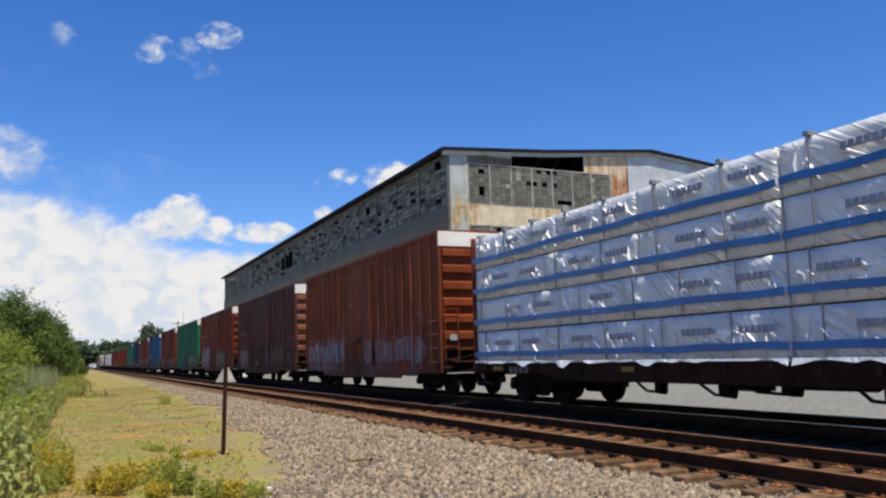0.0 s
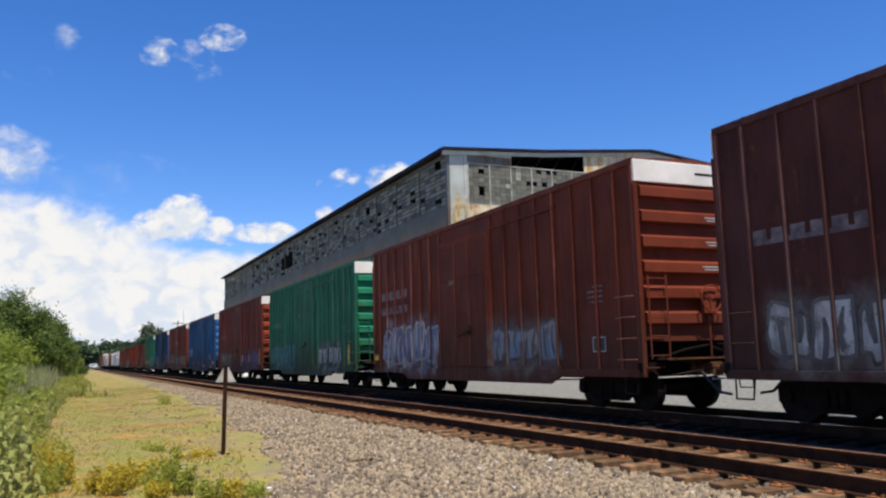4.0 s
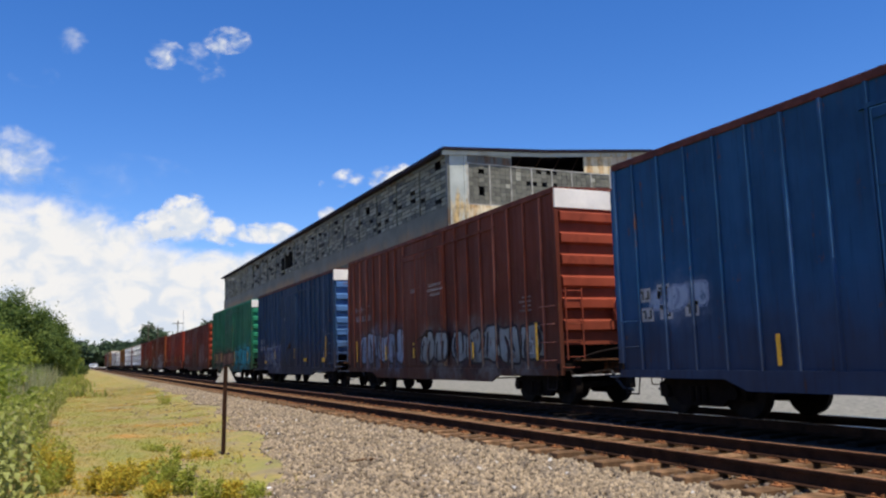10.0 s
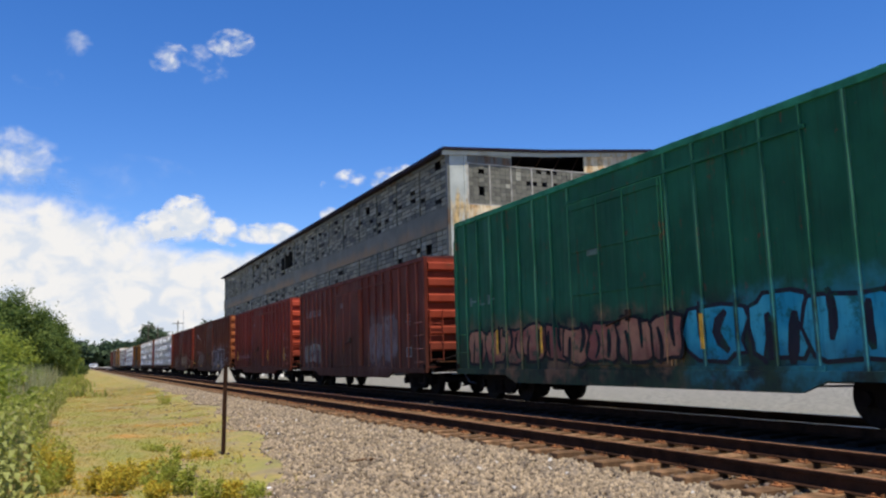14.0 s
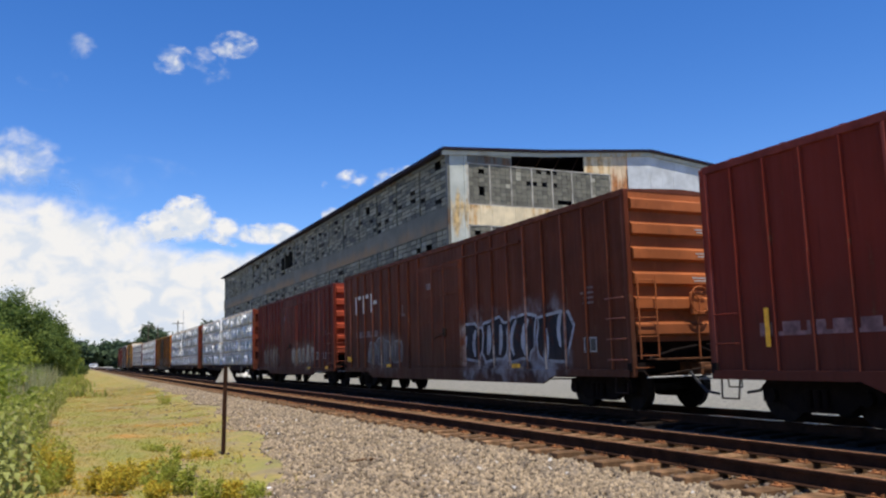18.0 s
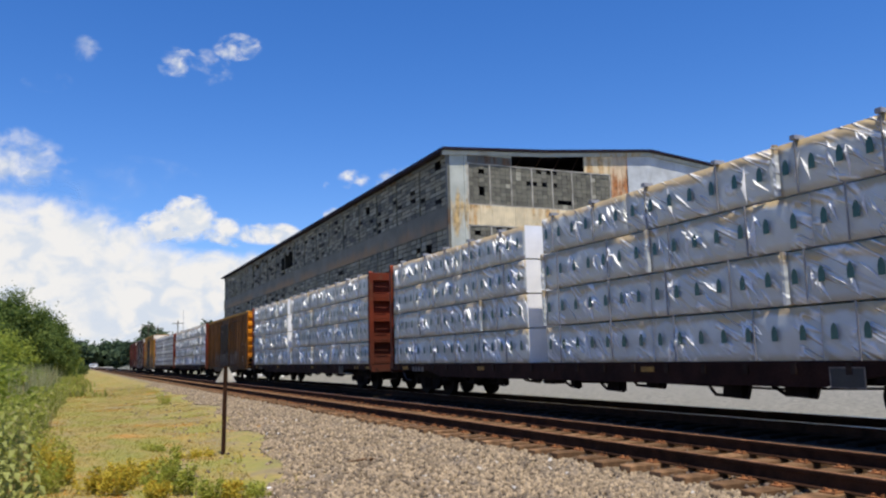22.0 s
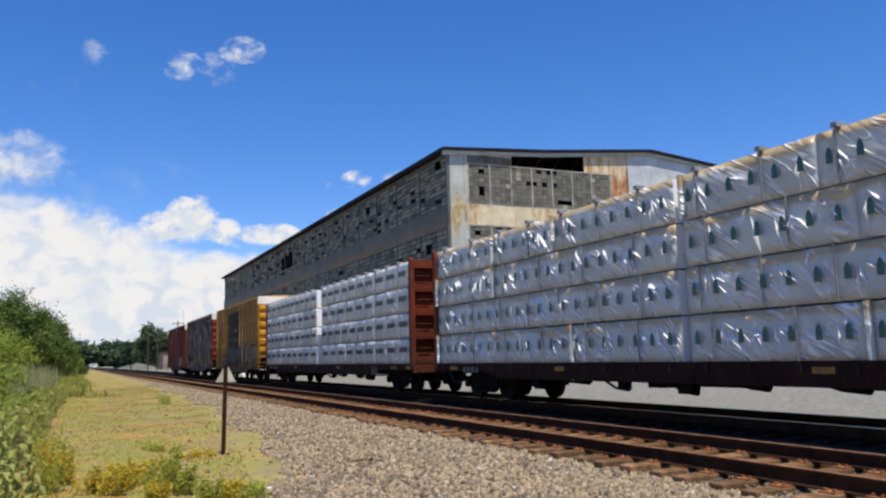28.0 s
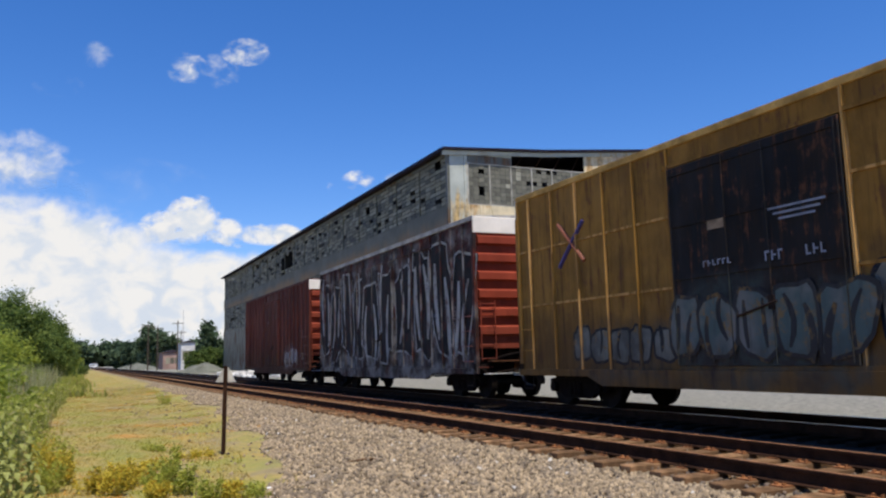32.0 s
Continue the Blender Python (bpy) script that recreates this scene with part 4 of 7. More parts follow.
    # grab irons at the rear corner of the near side
    for k in range(2):
        b = bmesh.new()
        bent_bar(b, [(-X, L - 0.2, z0 + 0.3 + 0.5 * k), (-X - 0.07, L - 0.2, z0 + 0.3 + 0.5 * k), (-X - 0.07, L - 0.65, z0 + 0.3 + 0.5 * k), (-X, L - 0.65, z0 + 0.3 + 0.5 * k)], 0.014)
        part("grab_iron", b, paint, car)
    # underframe
    b = bmesh.new()
    bx(b, -0.35, 0.35, 0.3, L - 0.3, 0.72, z0)
    under = part("underframe", b, GRIMY, car)
    for k in range(7):
        y = 2.8 + (L - 5.6) * k / 6
        b = bmesh.new()
        bx(b, -1.45, 1.45, y - 0.06, y + 0.06, 0.84, z0)
        part("crossbearer", b, GRIMY, under)
    b = bmesh.new()
    rod(b, (-0.75, L * 0.52, 0.78), (-0.75, L * 0.52 + 1.2, 0.78), 0.2, 12)
    part("air_reservoir", b, GRIMY, car)
    b = bmesh.new()
    rod(b, (-0.9, L * 0.36, 0.72), (-0.9, L * 0.36 + 0.6, 0.72), 0.16, 12)
    part("brake_cylinder", b, GRIMY, car)
    b = bmesh.new()
    bx(b, -1.1, -0.8, L * 0.44, L * 0.44 + 0.35, 0.62, 0.95)
    part("brake_valve", b, GRIMY, car)
    b = bmesh.new()
    bent_bar(b, [(-0.95, L * 0.38, 0.66), (-1.0, L * 0.25, 0.6), (-0.6, 3.0, 0.62)], 0.02)
    part("brake_rigging", b, GRIMY, car)
    for y in (1.75, L - 1.75):
        add_truck(car, y)
    add_coupler(car, L, True)
    add_coupler(car, L, False)
    spray(car, tags, base, -W, -X - 0.018, da, db, ze + 0.15)
    # markings
    xs = -W - 0.004
    sten = plain("worn_stencil", tuple(0.72 * q * 0.75 + 0.11 for q in base), 0.7, 0.0, 0.45, 5.0)
    bars(car, xs, [(1.25, 1.25 + rng.uniform(0.3, 0.62), 2.62 - 0.11 * k, 2.665 - 0.11 * k) for k in range(4)], sten)
    for by in [box_y + 1.1 * k for k in range(boxes)]:
        b = bmesh.new()
        for y0, y1, za, zb in ((0.0, 0.46, 1.24, 1.265), (0.0, 0.46, 1.535, 1.56), (0.0, 0.025, 1.265, 1.535), (0.435, 0.46, 1.265, 1.535), (0.22, 0.24, 1.265, 1.535)):
            bx(b, xs - 0.003, xs, by + y0, by + y1, za, zb)
        part("stencil_frame", b, STENCIL, car)
        b = bmesh.new()
        bx(b, xs + 0.001, xs + 0.003, by, by + 0.46, 1.24, 1.56)
        part("stencil_ground", b, BLACKP, car)
    bars(car, -X - 0.008, [(dm + 0.5, dm + 0.9, z0 + 2.3, z0 + 2.5)], sten, "placard")
    for xa, za, w, h in plates:
        b = bmesh.new()
        bx(b, xa, xa + w, -0.086, -0.080, za, za + h)
        part("placard", b, STENCIL, car, "pale worn placard")
    for y0, z, w, h in yellow:
        b = bmesh.new()
        bx(b, -X - 0.012, -X - 0.006, y0, y0 + w, z, z + h)
        part("reflector", b, YELLOW, car, "yellow reflective strip")
    for y0, y1, za, zb, cnt, mt in marks:
        if cnt < 4:
            bars(car, xs, glyph_row(y0, y1, za, zb, cnt, int(y0 * 10)), sten if mt is STENCIL else mt, "marking")
        else:
            word(car, xs, y0, y1, za, zb, cnt, sten if mt is STENCIL else mt)
    return car


# ---- lumber flats ----
def wrap_material(name, base, seed, crease=1.0, tan=True):
    """White plastic film: taut creases that run aslant, their glare painted white, timber showing through near the top.
    """
    n = Nodes(name, 0.36)
    v = n.coord(loc=(seed, seed * 0.7, 0))
    rnd = n.f("MULTIPLY", n.rand(), 40.0)
    sh = n.t.nodes.new("ShaderNodeCombineXYZ")
    n.put(sh.inputs[0], rnd)
    n.put(sh.inputs[1], rnd)
    ad = n.t.nodes.new("ShaderNodeVectorMath")
    n.t.links.new(v, ad.inputs[0])
    n.t.links.new(sh.outputs[0], ad.inputs[1])
    v = ad.outputs[0]
    x, y, z = n.xyz(n.coord())
    folds = []
    for ang in (-48, -30):
        dia = n.t.nodes.new("ShaderNodeMapping")
        dia.vector_type = "POINT"
        dia.inputs["Rotation"].default_value = (radians(ang), 0, 0)
        n.t.links.new(v, dia.inputs["Vector"])
        st = n.t.nodes.new("ShaderNodeMapping")
        st.inputs["Scale"].default_value = (1, 0.42, 5.4)
        n.t.links.new(dia.outputs[0], st.inputs["Vector"])
        folds.append(n.noise(st.outputs[0], 1.15, 1, 0.4, 0.08))
    which = n.ramp(n.noise(v, 0.55, 2), 0.44, 0.56)
    f = n.f("ADD", n.f("MULTIPLY", folds[0], n.f("SUBTRACT", 1.0, which)), n.f("MULTIPLY", folds[1], which))
    amount = n.ramp(n.noise(v, 0.8, 3), 0.36, 0.62, 0.1, 0.7)
    h = n.f("ADD", n.f("MULTIPLY", n.f("MULTIPLY", n.f("ABSOLUTE", n.f("SUBTRACT", f, 0.5)), amount), 1.6 * crease), n.f("MULTIPLY", n.noise(v, 1.6, 2), 0.45))
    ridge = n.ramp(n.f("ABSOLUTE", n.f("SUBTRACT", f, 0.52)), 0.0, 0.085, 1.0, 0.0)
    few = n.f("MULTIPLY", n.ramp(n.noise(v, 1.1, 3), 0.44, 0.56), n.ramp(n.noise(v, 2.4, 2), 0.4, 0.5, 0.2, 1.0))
    h = n.f("ADD", n.f("MULTIPLY", h, 0.55), n.f("MULTIPLY", n.f("MULTIPLY", ridge, few), 0.24 * crease))
    c = n.mix(n.ramp(n.noise(v, 0.9, 4), 0.35, 0.65), scaled(base, 0.88), scaled(base, 1.06))
    if tan:
        top = n.ramp(n.f("ADD", z, n.f("MULTIPLY", n.f("SUBTRACT", n.noise(v, 1.1, 4, 0.6), 0.5), 0.5)), 0.62, 0.72, 0.0, 0.95)
        c = n.mix(top, c, (0.46, 0.34, 0.17))
    # glare on the crease ridges, painted in as near-white colour
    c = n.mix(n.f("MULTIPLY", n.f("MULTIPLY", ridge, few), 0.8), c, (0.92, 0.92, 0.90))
    n.color(c)
    n.bump(h, 1.0, 0.15)
    n.b.inputs["Specular IOR Level"].default_value = 0.6
    return n.m


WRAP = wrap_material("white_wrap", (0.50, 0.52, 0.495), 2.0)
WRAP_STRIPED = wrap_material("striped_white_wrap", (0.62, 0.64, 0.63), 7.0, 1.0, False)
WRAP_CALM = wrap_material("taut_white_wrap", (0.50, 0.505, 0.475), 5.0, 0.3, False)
WRAP_END = plain("white_wrap_end", (0.80, 0.80, 0.79), 0.4, 0.0, 0.1, 1.0)
STRIPE = plain("blue_stripe", (0.010, 0.125, 0.36), 0.35, 0.0, 0.2, 2.0)
TREEGREEN = plain("green_print", (0.02, 0.09, 0.075), 0.4, 0.0, 0.2, 4.0)
INK = plain("dark_print", (0.035, 0.04, 0.055), 0.45, 0.0, 0.2, 4.0)
FLATRED = car_paint("flatcar_paint", (0.20, 0.055, 0.035), 0.25, 0.3, 0.3, (), 9.0)
FLATDARK = plain("flatcar_sill", (0.024, 0.0095, 0.0065), 0.8, 0.0, 0.4, 2.0)
DULLYELLOW = plain("grimy_reflector", (0.26, 0.13, 0.012), 0.6, 0.0, 0.4, 6.0)
DULLWHITE = plain("grimy_white_mark", (0.16, 0.14, 0.125), 0.7, 0.0, 0.4, 6.0)
STRAP = plain("strap", (0.24, 0.24, 0.25), 0.6, 0.2, 0.2, 4.0)
DECK_Z = 1.02


def bundle_mesh(length, h, depth, material, seed, wrinkle, fans=0):
    """One wrapped pack: a rounded block with a creased near face. Origin at its near lower front corner; it runs along y."""
    rng = random.Random(seed)
    ny, nz = max(6, int(length / 0.16)), 6
    bm = bmesh.new()
    o = Vector((rng.uniform(0, 50), rng.uniform(0, 50), 0))
    grid = []
    for j in range(nz + 1):
        row = []
        for i in range(ny + 1):
            y, z = length * i / ny, h * j / nz
            e = min(1.0, 6 * min(i / ny, 1 - i / ny)) * min(1.0, 3 * min(j / nz, 1 - j / nz) + 0.25)
            q = noise.noise(o + Vector((y * 0.9 + z * 1.1, z * 2.0 - y * 0.5, 0.3)))
            r = noise.noise(o + Vector((y * 2.6 + z * 3.2, z * 4.5 - y * 1.6, 4.0)))
            row.append(bm.verts.new((-wrinkle * e * (0.6 * abs(q) + 0.5 * abs(r)), y, z + (0.0 if 0 < j else 0.0))))
        grid.append(row)
    for j in range(nz):
        for i in range(ny):
            bm.faces.new((grid[j][i], grid[j][i + 1], grid[j + 1][i + 1], grid[j + 1][i]))
    bk = [bm.verts.new(p) for p in ((depth, 0, 0), (depth, length, 0), (depth, length, h), (depth, 0, h))]
    bm.faces.new((grid[0][0], *[grid[j][0] for j in range(1, nz + 1)], bk[3], bk[0]))
    bm.faces.new((grid[0][ny], *[grid[j][ny] for j in range(1, nz + 1)], bk[2], bk[1]))
    bm.faces.new((*grid[nz], bk[2], bk[3]))
    bm.faces.new((*grid[0], bk[1], bk[0]))
    bm.faces.new(bk)
    # taut folds that fan out from where the film is held
    for _ in range(fans):
        fy, fz = rng.uniform(0.25, length - 0.1), h * rng.uniform(0.72, 0.97)
        for k in range(rng.randint(2, 5)):
            a = radians(rng.uniform(-5, 62))
            ln = rng.uniform(0.3, 0.85) * h
            st = rng.uniform(0.05, 0.3) * h
            dy, dz = -math.sin(a), -math.cos(a)
            ya, za = fy + dy * st, fz + dz * st
            yb, zb = ya + dy * ln, max(0.03, za + dz * ln)
            if yb < 0.05 or za < 0.05:
                continue
            w, t = rng.uniform(0.012, 0.026), rng.uniform(0.3, 0.6)
            ym, zm = ya + (yb - ya) * t, za + (zb - za) * t
            x0, x1 = -0.02, -wrinkle * rng.uniform(0.85, 1.25)
            p, q = [grid[min(nz, max(0, round(zz / h * nz)))][min(ny, max(0, round(yy / length * ny)))] for yy, zz in ((ya, za), (yb, zb))]
            if p is q:
                continue
            l, r = bm.verts.new((x0, ym - dz * w, zm + dy * w)), bm.verts.new((x0, ym + dz * w, zm - dy * w))
            m = bm.verts.new((x1, ym, zm))
            for f3 in ((p, l, m), (l, q, m), (q, r, m), (r, p, m)):
                bm.faces.new(f3)
    me = finish(bm, "wrap", (material, WRAP_END), False)
    for p in me.polygons:
        if abs(p.normal.x) < 0.6 or p.center.x > 0.5:
            p.material_index = 1
        else:
            p.use_smooth = True
    return me


def tree_print(bm, y, z, s, x):
    pts = [(-0.5, -0.55), (0.5, -0.55), (0.5, 0.1), (0.3, 0.42), (0, 0.6), (-0.3, 0.42), (-0.5, 0.1)]
    bm.faces.new([bm.verts.new((x, y + u * s * 0.55, z + v * s)) for u, v in pts])


tp = bmesh.new()
tree_print(tp, 0, 0, 0.22, 0)
TREE_PRINT = finish(tp, "printed_mark", TREEGREEN)
FAINT = plain("faint_print", (0.22, 0.24, 0.30), 0.5, 0.0, 0.2, 4.0)


def centerbeam(s0, L, H, label, style, packs, gap, seed, load_label, top=4.48, layers=4, first=0.30, mid=None):
    car = thing("lumber_flatcar", label, "flatcar", "cars of the freight train")
    MOVING.append((car, FAR_X, s0))
    bd = 0.09 if style == "stripe" else 0.21
    # deck, sills, bulkheads, centre beam
    b = bmesh.new()
    bx(b, -1.48, 1.48, 0.0, L, 0.90, DECK_Z, 0.01)
    part("deck", b, FLATDARK, car)
    for s in (-1, 1):
        b = bmesh.new()
        prism(b, [(0.0, 0.80), (0.0, 0.99), (L, 0.99), (L, 0.80), (L - 3.2, 0.80), (L - 4.2, 0.62), (4.2, 0.62), (3.2, 0.80)], "x", s * 1.44, s * 1.5)
        part("side_sill", b, FLATDARK, car)
        for k in range(22):
            b = bmesh.new()
            y = 0.7 + (L - 1.4) * k / 21
            bx(b, s * 1.5 - 0.03, s * 1.5 + 0.03, y - 0.05, y + 0.05, 0.82, 0.98)
            part("strap_winch", b, STEEL, car)
    b = bmesh.new()
    bx(b, -0.3, 0.3, 0.3, L - 0.3, 0.60, 0.90)
    under = part("underframe", b, GRIMY, car)
    for k in range(10):
        y = 1.0 + (L - 2.0) * k / 9
        b = bmesh.new()
        bx(b, -1.44, 1.44, y - 0.07, y + 0.07, 0.70, 0.90)
        part("crossbearer", b, GRIMY, under)
    b = bmesh.new()
    bx(b, -0.05, 0.05, 0.3, L - 0.3, H - 0.45, H - 0.2)
    for k in range(13):
        y = 0.6 + (L - 1.2) * k / 12
        bx(b, -0.06, 0.06, y - 0.06, y + 0.06, DECK_Z, H - 0.45)
    part("centre_beam", b, FLATRED, car)
    for d, ye in ((-1, 0.0), (1, L)):
        for s in (-1, 1):
            b = bmesh.new()
            prism(b, [(ye, DECK_Z - 0.15), (ye - d * bd, DECK_Z - 0.15), (ye - d * bd * 0.85, H - 0.2), (ye - d * bd * 0.6, H - 0.04), (ye - d * bd * 0.3, H), (ye, H - 0.06)], "x", s * 1.36, s * 1.52)
            part("bulkhead_post", b, FLATRED, car)
        b = bmesh.new()
        bx(b, -1.36, 1.36, min(ye - d * (bd - 0.03), ye - d * (bd - 0.005)), max(ye - d * (bd - 0.03), ye - d * (bd - 0.005)), DECK_Z, H - 0.1)
        part("bulkhead_plate", b, FLATRED, car)
        for k in range(5):
            b = bmesh.new()
            zz = DECK_Z + 0.15 + (H - DECK_Z - 0.35) * k / 4
            bx(b, -1.36, 1.36, min(ye, ye - d * (bd - 0.03)), max(ye, ye - d * (bd - 0.03)), zz - 0.15, zz + 0.15, 0.01)
            part("bulkhead_rail", b, FLATRED, car)
        for xx in (-0.45, 0.45):
            b = bmesh.new()
            bx(b, xx - 0.06, xx + 0.06, min(ye - d * 0.01, ye - d * (bd - 0.06)), max(ye - d * 0.01, ye - d * (bd - 0.06)), DECK_Z, H - 0.1)
            part("bulkhead_stile", b, FLATRED, car)
        for k in range(8):
            b = bmesh.new()
            zz = DECK_Z + 0.1 + 0.4 * k
            bent_bar(b, [(-1.3, ye + d * 0.0, zz), (-1.3, ye + d * 0.09, zz), (-0.85, ye + d * 0.09, zz), (-0.85, ye, zz)], 0.015)
            part("rung", b, FLATRED, car)
        b = bmesh.new()
        bx(b, -1.5, 1.5, min(ye, ye + d * 0.1), max(ye, ye + d * 0.1), 0.72, 0.98)
        part("end_sill", b, FLATRED, car)
        for s in (-1, 1):
            b = bmesh.new()
            bent_bar(b, [(s * 1.47, ye - d * 0.10, 0.95), (s * 1.5, ye - d * 0.12, 0.5), (s * 1.5, ye - d * 0.55, 0.5), (s * 1.47, ye - d * 0.57, 0.95)], 0.016)
            part("sill_step", b, STEEL, car)
    b = bmesh.new()
    rod(b, (-0.8, L * 0.46, 0.72), (-0.8, L * 0.46 + 1.3, 0.72), 0.19, 12)
    part("air_reservoir", b, GRIMY, car)
    b = bmesh.new()
    bx(b, -1.1, -0.75, L * 0.55, L * 0.55 + 0.5, 0.50, 0.9)
    part("brake_valve", b, GRIMY, car)
    b = bmesh.new()
    bent_bar(b, [(-1.0, L * 0.42, 0.62), (-1.0, L * 0.25, 0.55), (-0.7, 3.2, 0.6)], 0.022)
    part("brake_rigging", b, GRIMY, car)
    for y in (2.35, L - 2.35):
        add_truck(car, y)
    add_coupler(car, L, True)
    add_coupler(car, L, False)
    for y, w in ((0.1, 0.45), (1.45, 0.5), (L * 0.36, 0.4), (L * 0.68, 0.4), (L - 1.6, 0.5)):
        b = bmesh.new()
        bx(b, -1.514, -1.506, y, y + w, 0.83, 0.93)
        part("reflector", b, DULLYELLOW, car, "grimy yellow reflective strip")
    b = bmesh.new()
    bx(b, -1.518, -1.510, 3.4, 4.0, 0.62, 0.93)
    board = part("stencil_board", b, BLACKP, car)
    b = bmesh.new()
    for y0, y1, za, zb in ((0, 0.6, 0.62, 0.64), (0, 0.6, 0.91, 0.93), (0, 0.02, 0.64, 0.91), (0.58, 0.6, 0.64, 0.91)):
        bx(b, -1.522, -1.519, 3.4 + y0, 3.4 + y1, za, zb)
    part("stencil_frame", b, DULLWHITE, board)
    bars(car, -1.512, [(L - 2.9 + 0.25 * q, L - 2.72 + 0.25 * q, 0.77, 0.92) for q in range(4)], DULLWHITE, "marking")
    rg = random.Random(seed + 50)
    for k in range(9):
        y = 4.4 + (L - 8.8) * k / 8 + rg.uniform(-0.3, 0.3)
        b = bmesh.new()
        zz = 0.60 - rg.uniform(0.05, 0.2)
        bent_bar(b, [(-1.25, y, 0.72), (-1.25, y + 0.1, zz), (-1.2, y + rg.uniform(0.5, 1.1), zz + 0.03), (-1.2, y + 1.2, 0.72)], 0.03)
        bx(b, -1.3, -1.1, y + 0.2, y + 0.2 + rg.uniform(0.15, 0.5), zz, 0.74)
        part("brake_hanger", b, GRIMY, car)
    # packs in two blocks with a gap between them
    h = (top - DECK_Z) / layers
    rng = random.Random(seed)
    mid = mid or L * 0.5
    first = min(first, bd + 0.04)
    blocks = ((first, mid - gap / 2), (mid + gap / 2, L - first))
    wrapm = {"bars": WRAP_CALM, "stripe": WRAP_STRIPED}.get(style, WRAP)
    for bi, (ya, yb) in enumerate(blocks):
        for lay in range(layers):
            cuts = [ya + (yb - ya) * k / packs for k in range(packs + 1)]
            for k in range(1, packs):
                cuts[k] += rng.choice((0, 0, -0.6, 0.6)) * (lay % 2)
            for a, c in zip(cuts, cuts[1:]):
                for s in (-1, 1):
                    z = DECK_Z + lay * h
                    ln = c - a - 0.012
                    pk = thing("lumber_pack", load_label, "lumber pack", "wrapped packs on the flatcars")
                    MOVING.append((pk, FAR_X + s * 1.46, s0 + a + (0.006 if s < 0 else 0.006 + ln), z, 0 if s < 0 else 180))
                    me = bundle_mesh(ln, h - 0.035, 1.36, wrapm, rng.randint(0, 9999), 0.035 if style == "bars" else 0.075, 0 if s > 0 else {"bars": 1, "stripe": 7}.get(style, 5))
                    part("wrap", me, None, pk)
                    if s > 0:
                        continue
                    if style == "trees":
                        n = max(2, round(ln / 0.52))
                        for q in range(n):
                            t = part("printed_mark", TREE_PRINT, None, pk)
                            t.matrix_local = pose(-0.078, ln * (q + 0.5) / n, h * 0.50)
                    elif style == "stripe":
                        t = bmesh.new()
                        nn = max(4, int(ln / 0.3))
                        pr = [(-0.081 - 0.004 * (i % 2), ln * i / nn, 0.17 + 0.035 * noise.noise((a + ln * i / nn, lay * 3.0, 0.5))) for i in range(nn + 1)]
                        vs = [(t.verts.new(p), t.verts.new((p[0], p[1], p[2] + 0.13))) for p in pr]
                        for (p0, p1), (q0, q1) in zip(vs, vs[1:]):
                            t.faces.new((p0, q0, q1, p1))
                        part("blue_stripe", t, STRIPE, pk)
                        for q in range(max(1, int(ln / 1.4))):
                            t = bmesh.new()
                            prism(t, comb(0.25 + 1.4 * q, 1.05 + 1.4 * q, h * 0.54, h * 0.68, 6), "x", -0.084, -0.079)
                            part("printed_mark", t, FAINT, pk)
                    else:
                        k = max(1, round(ln / 1.0))
                        for q in range(k):
                            t = bmesh.new()
                            y = ln * (q + 0.5) / k
                            prism(t, comb(y - 0.38, y + 0.38, h * 0.44, h * 0.64, 5), "x", -0.052, -0.045)
                            part("printed_mark", t, INK, pk)
                    if lay == 0 and style == "stripe":
                        # film that hangs loose under the lowest pack
                        t = bmesh.new()
                        k = max(5, int(ln / 0.22))
                        edge = [(ln * i / k, 0.22 * max(-0.15, noise.noise(((a + ln * i / k) * 1.7, seed, 2.0)) - 0.08) + rng.uniform(0, 0.03)) for i in range(k + 1)]
                        row = [(t.verts.new((-0.085, u, 0.05)), t.verts.new((-0.10 - 0.5 * q, u, -q))) for u, q in edge]
                        for (p0, p1), (q0, q1) in zip(row, row[1:]):
                            t.faces.new((p0, q0, q1, p1))
                        part("loose_film", t, wrapm, pk)
                    if style == "trees" and rng.random() < 0.35:
                        t = bmesh.new()
                        prism(t, [(-0.03, ln - 0.09), (-0.095, ln - 0.07), (-0.105, ln - 0.02), (-0.03, ln)], "y", 0.0, 1.0)
                        for vv in t.verts:
                            u, w2, q2 = vv.co
                            vv.co = (u, q2, 0.01 + w2 * (h - 0.03))
                        part("wrap_fold", t, wrapm, pk)
                    step = 0.9 if style == "bars" else 1.3
                    for q in range(max(1, int(ln / step))):
                        y = ln * (q + 0.5) / max(1, int(ln / step)) + 0.3
                        t = bmesh.new()
                        bx(t, -0.072, -0.045, y - 0.009, y + 0.009, 0, h - 0.012)
                        if lay == layers - 1:
                            bx(t, -0.10, 0.12, y - 0.05, y + 0.05, h - 0.03, h + 0.04)
                        part("strap", t, STRAP, pk)


# ---- the train ----
GREY1, GREY2, PALE = (0.30, 0.285, 0.235), (0.15, 0.145, 0.13), (0.50, 0.49, 0.45)
SKYB = (0.20, 0.26, 0.33)
TANC, OLIVE, VIOL = (0.28, 0.24, 0.18), (0.16, 0.17, 0.12), (0.17, 0.17, 0.24)


def strips(L, ys, z=1.25, w=0.09, h=0.62):
    return [(y, z, w, h) for y in ys]


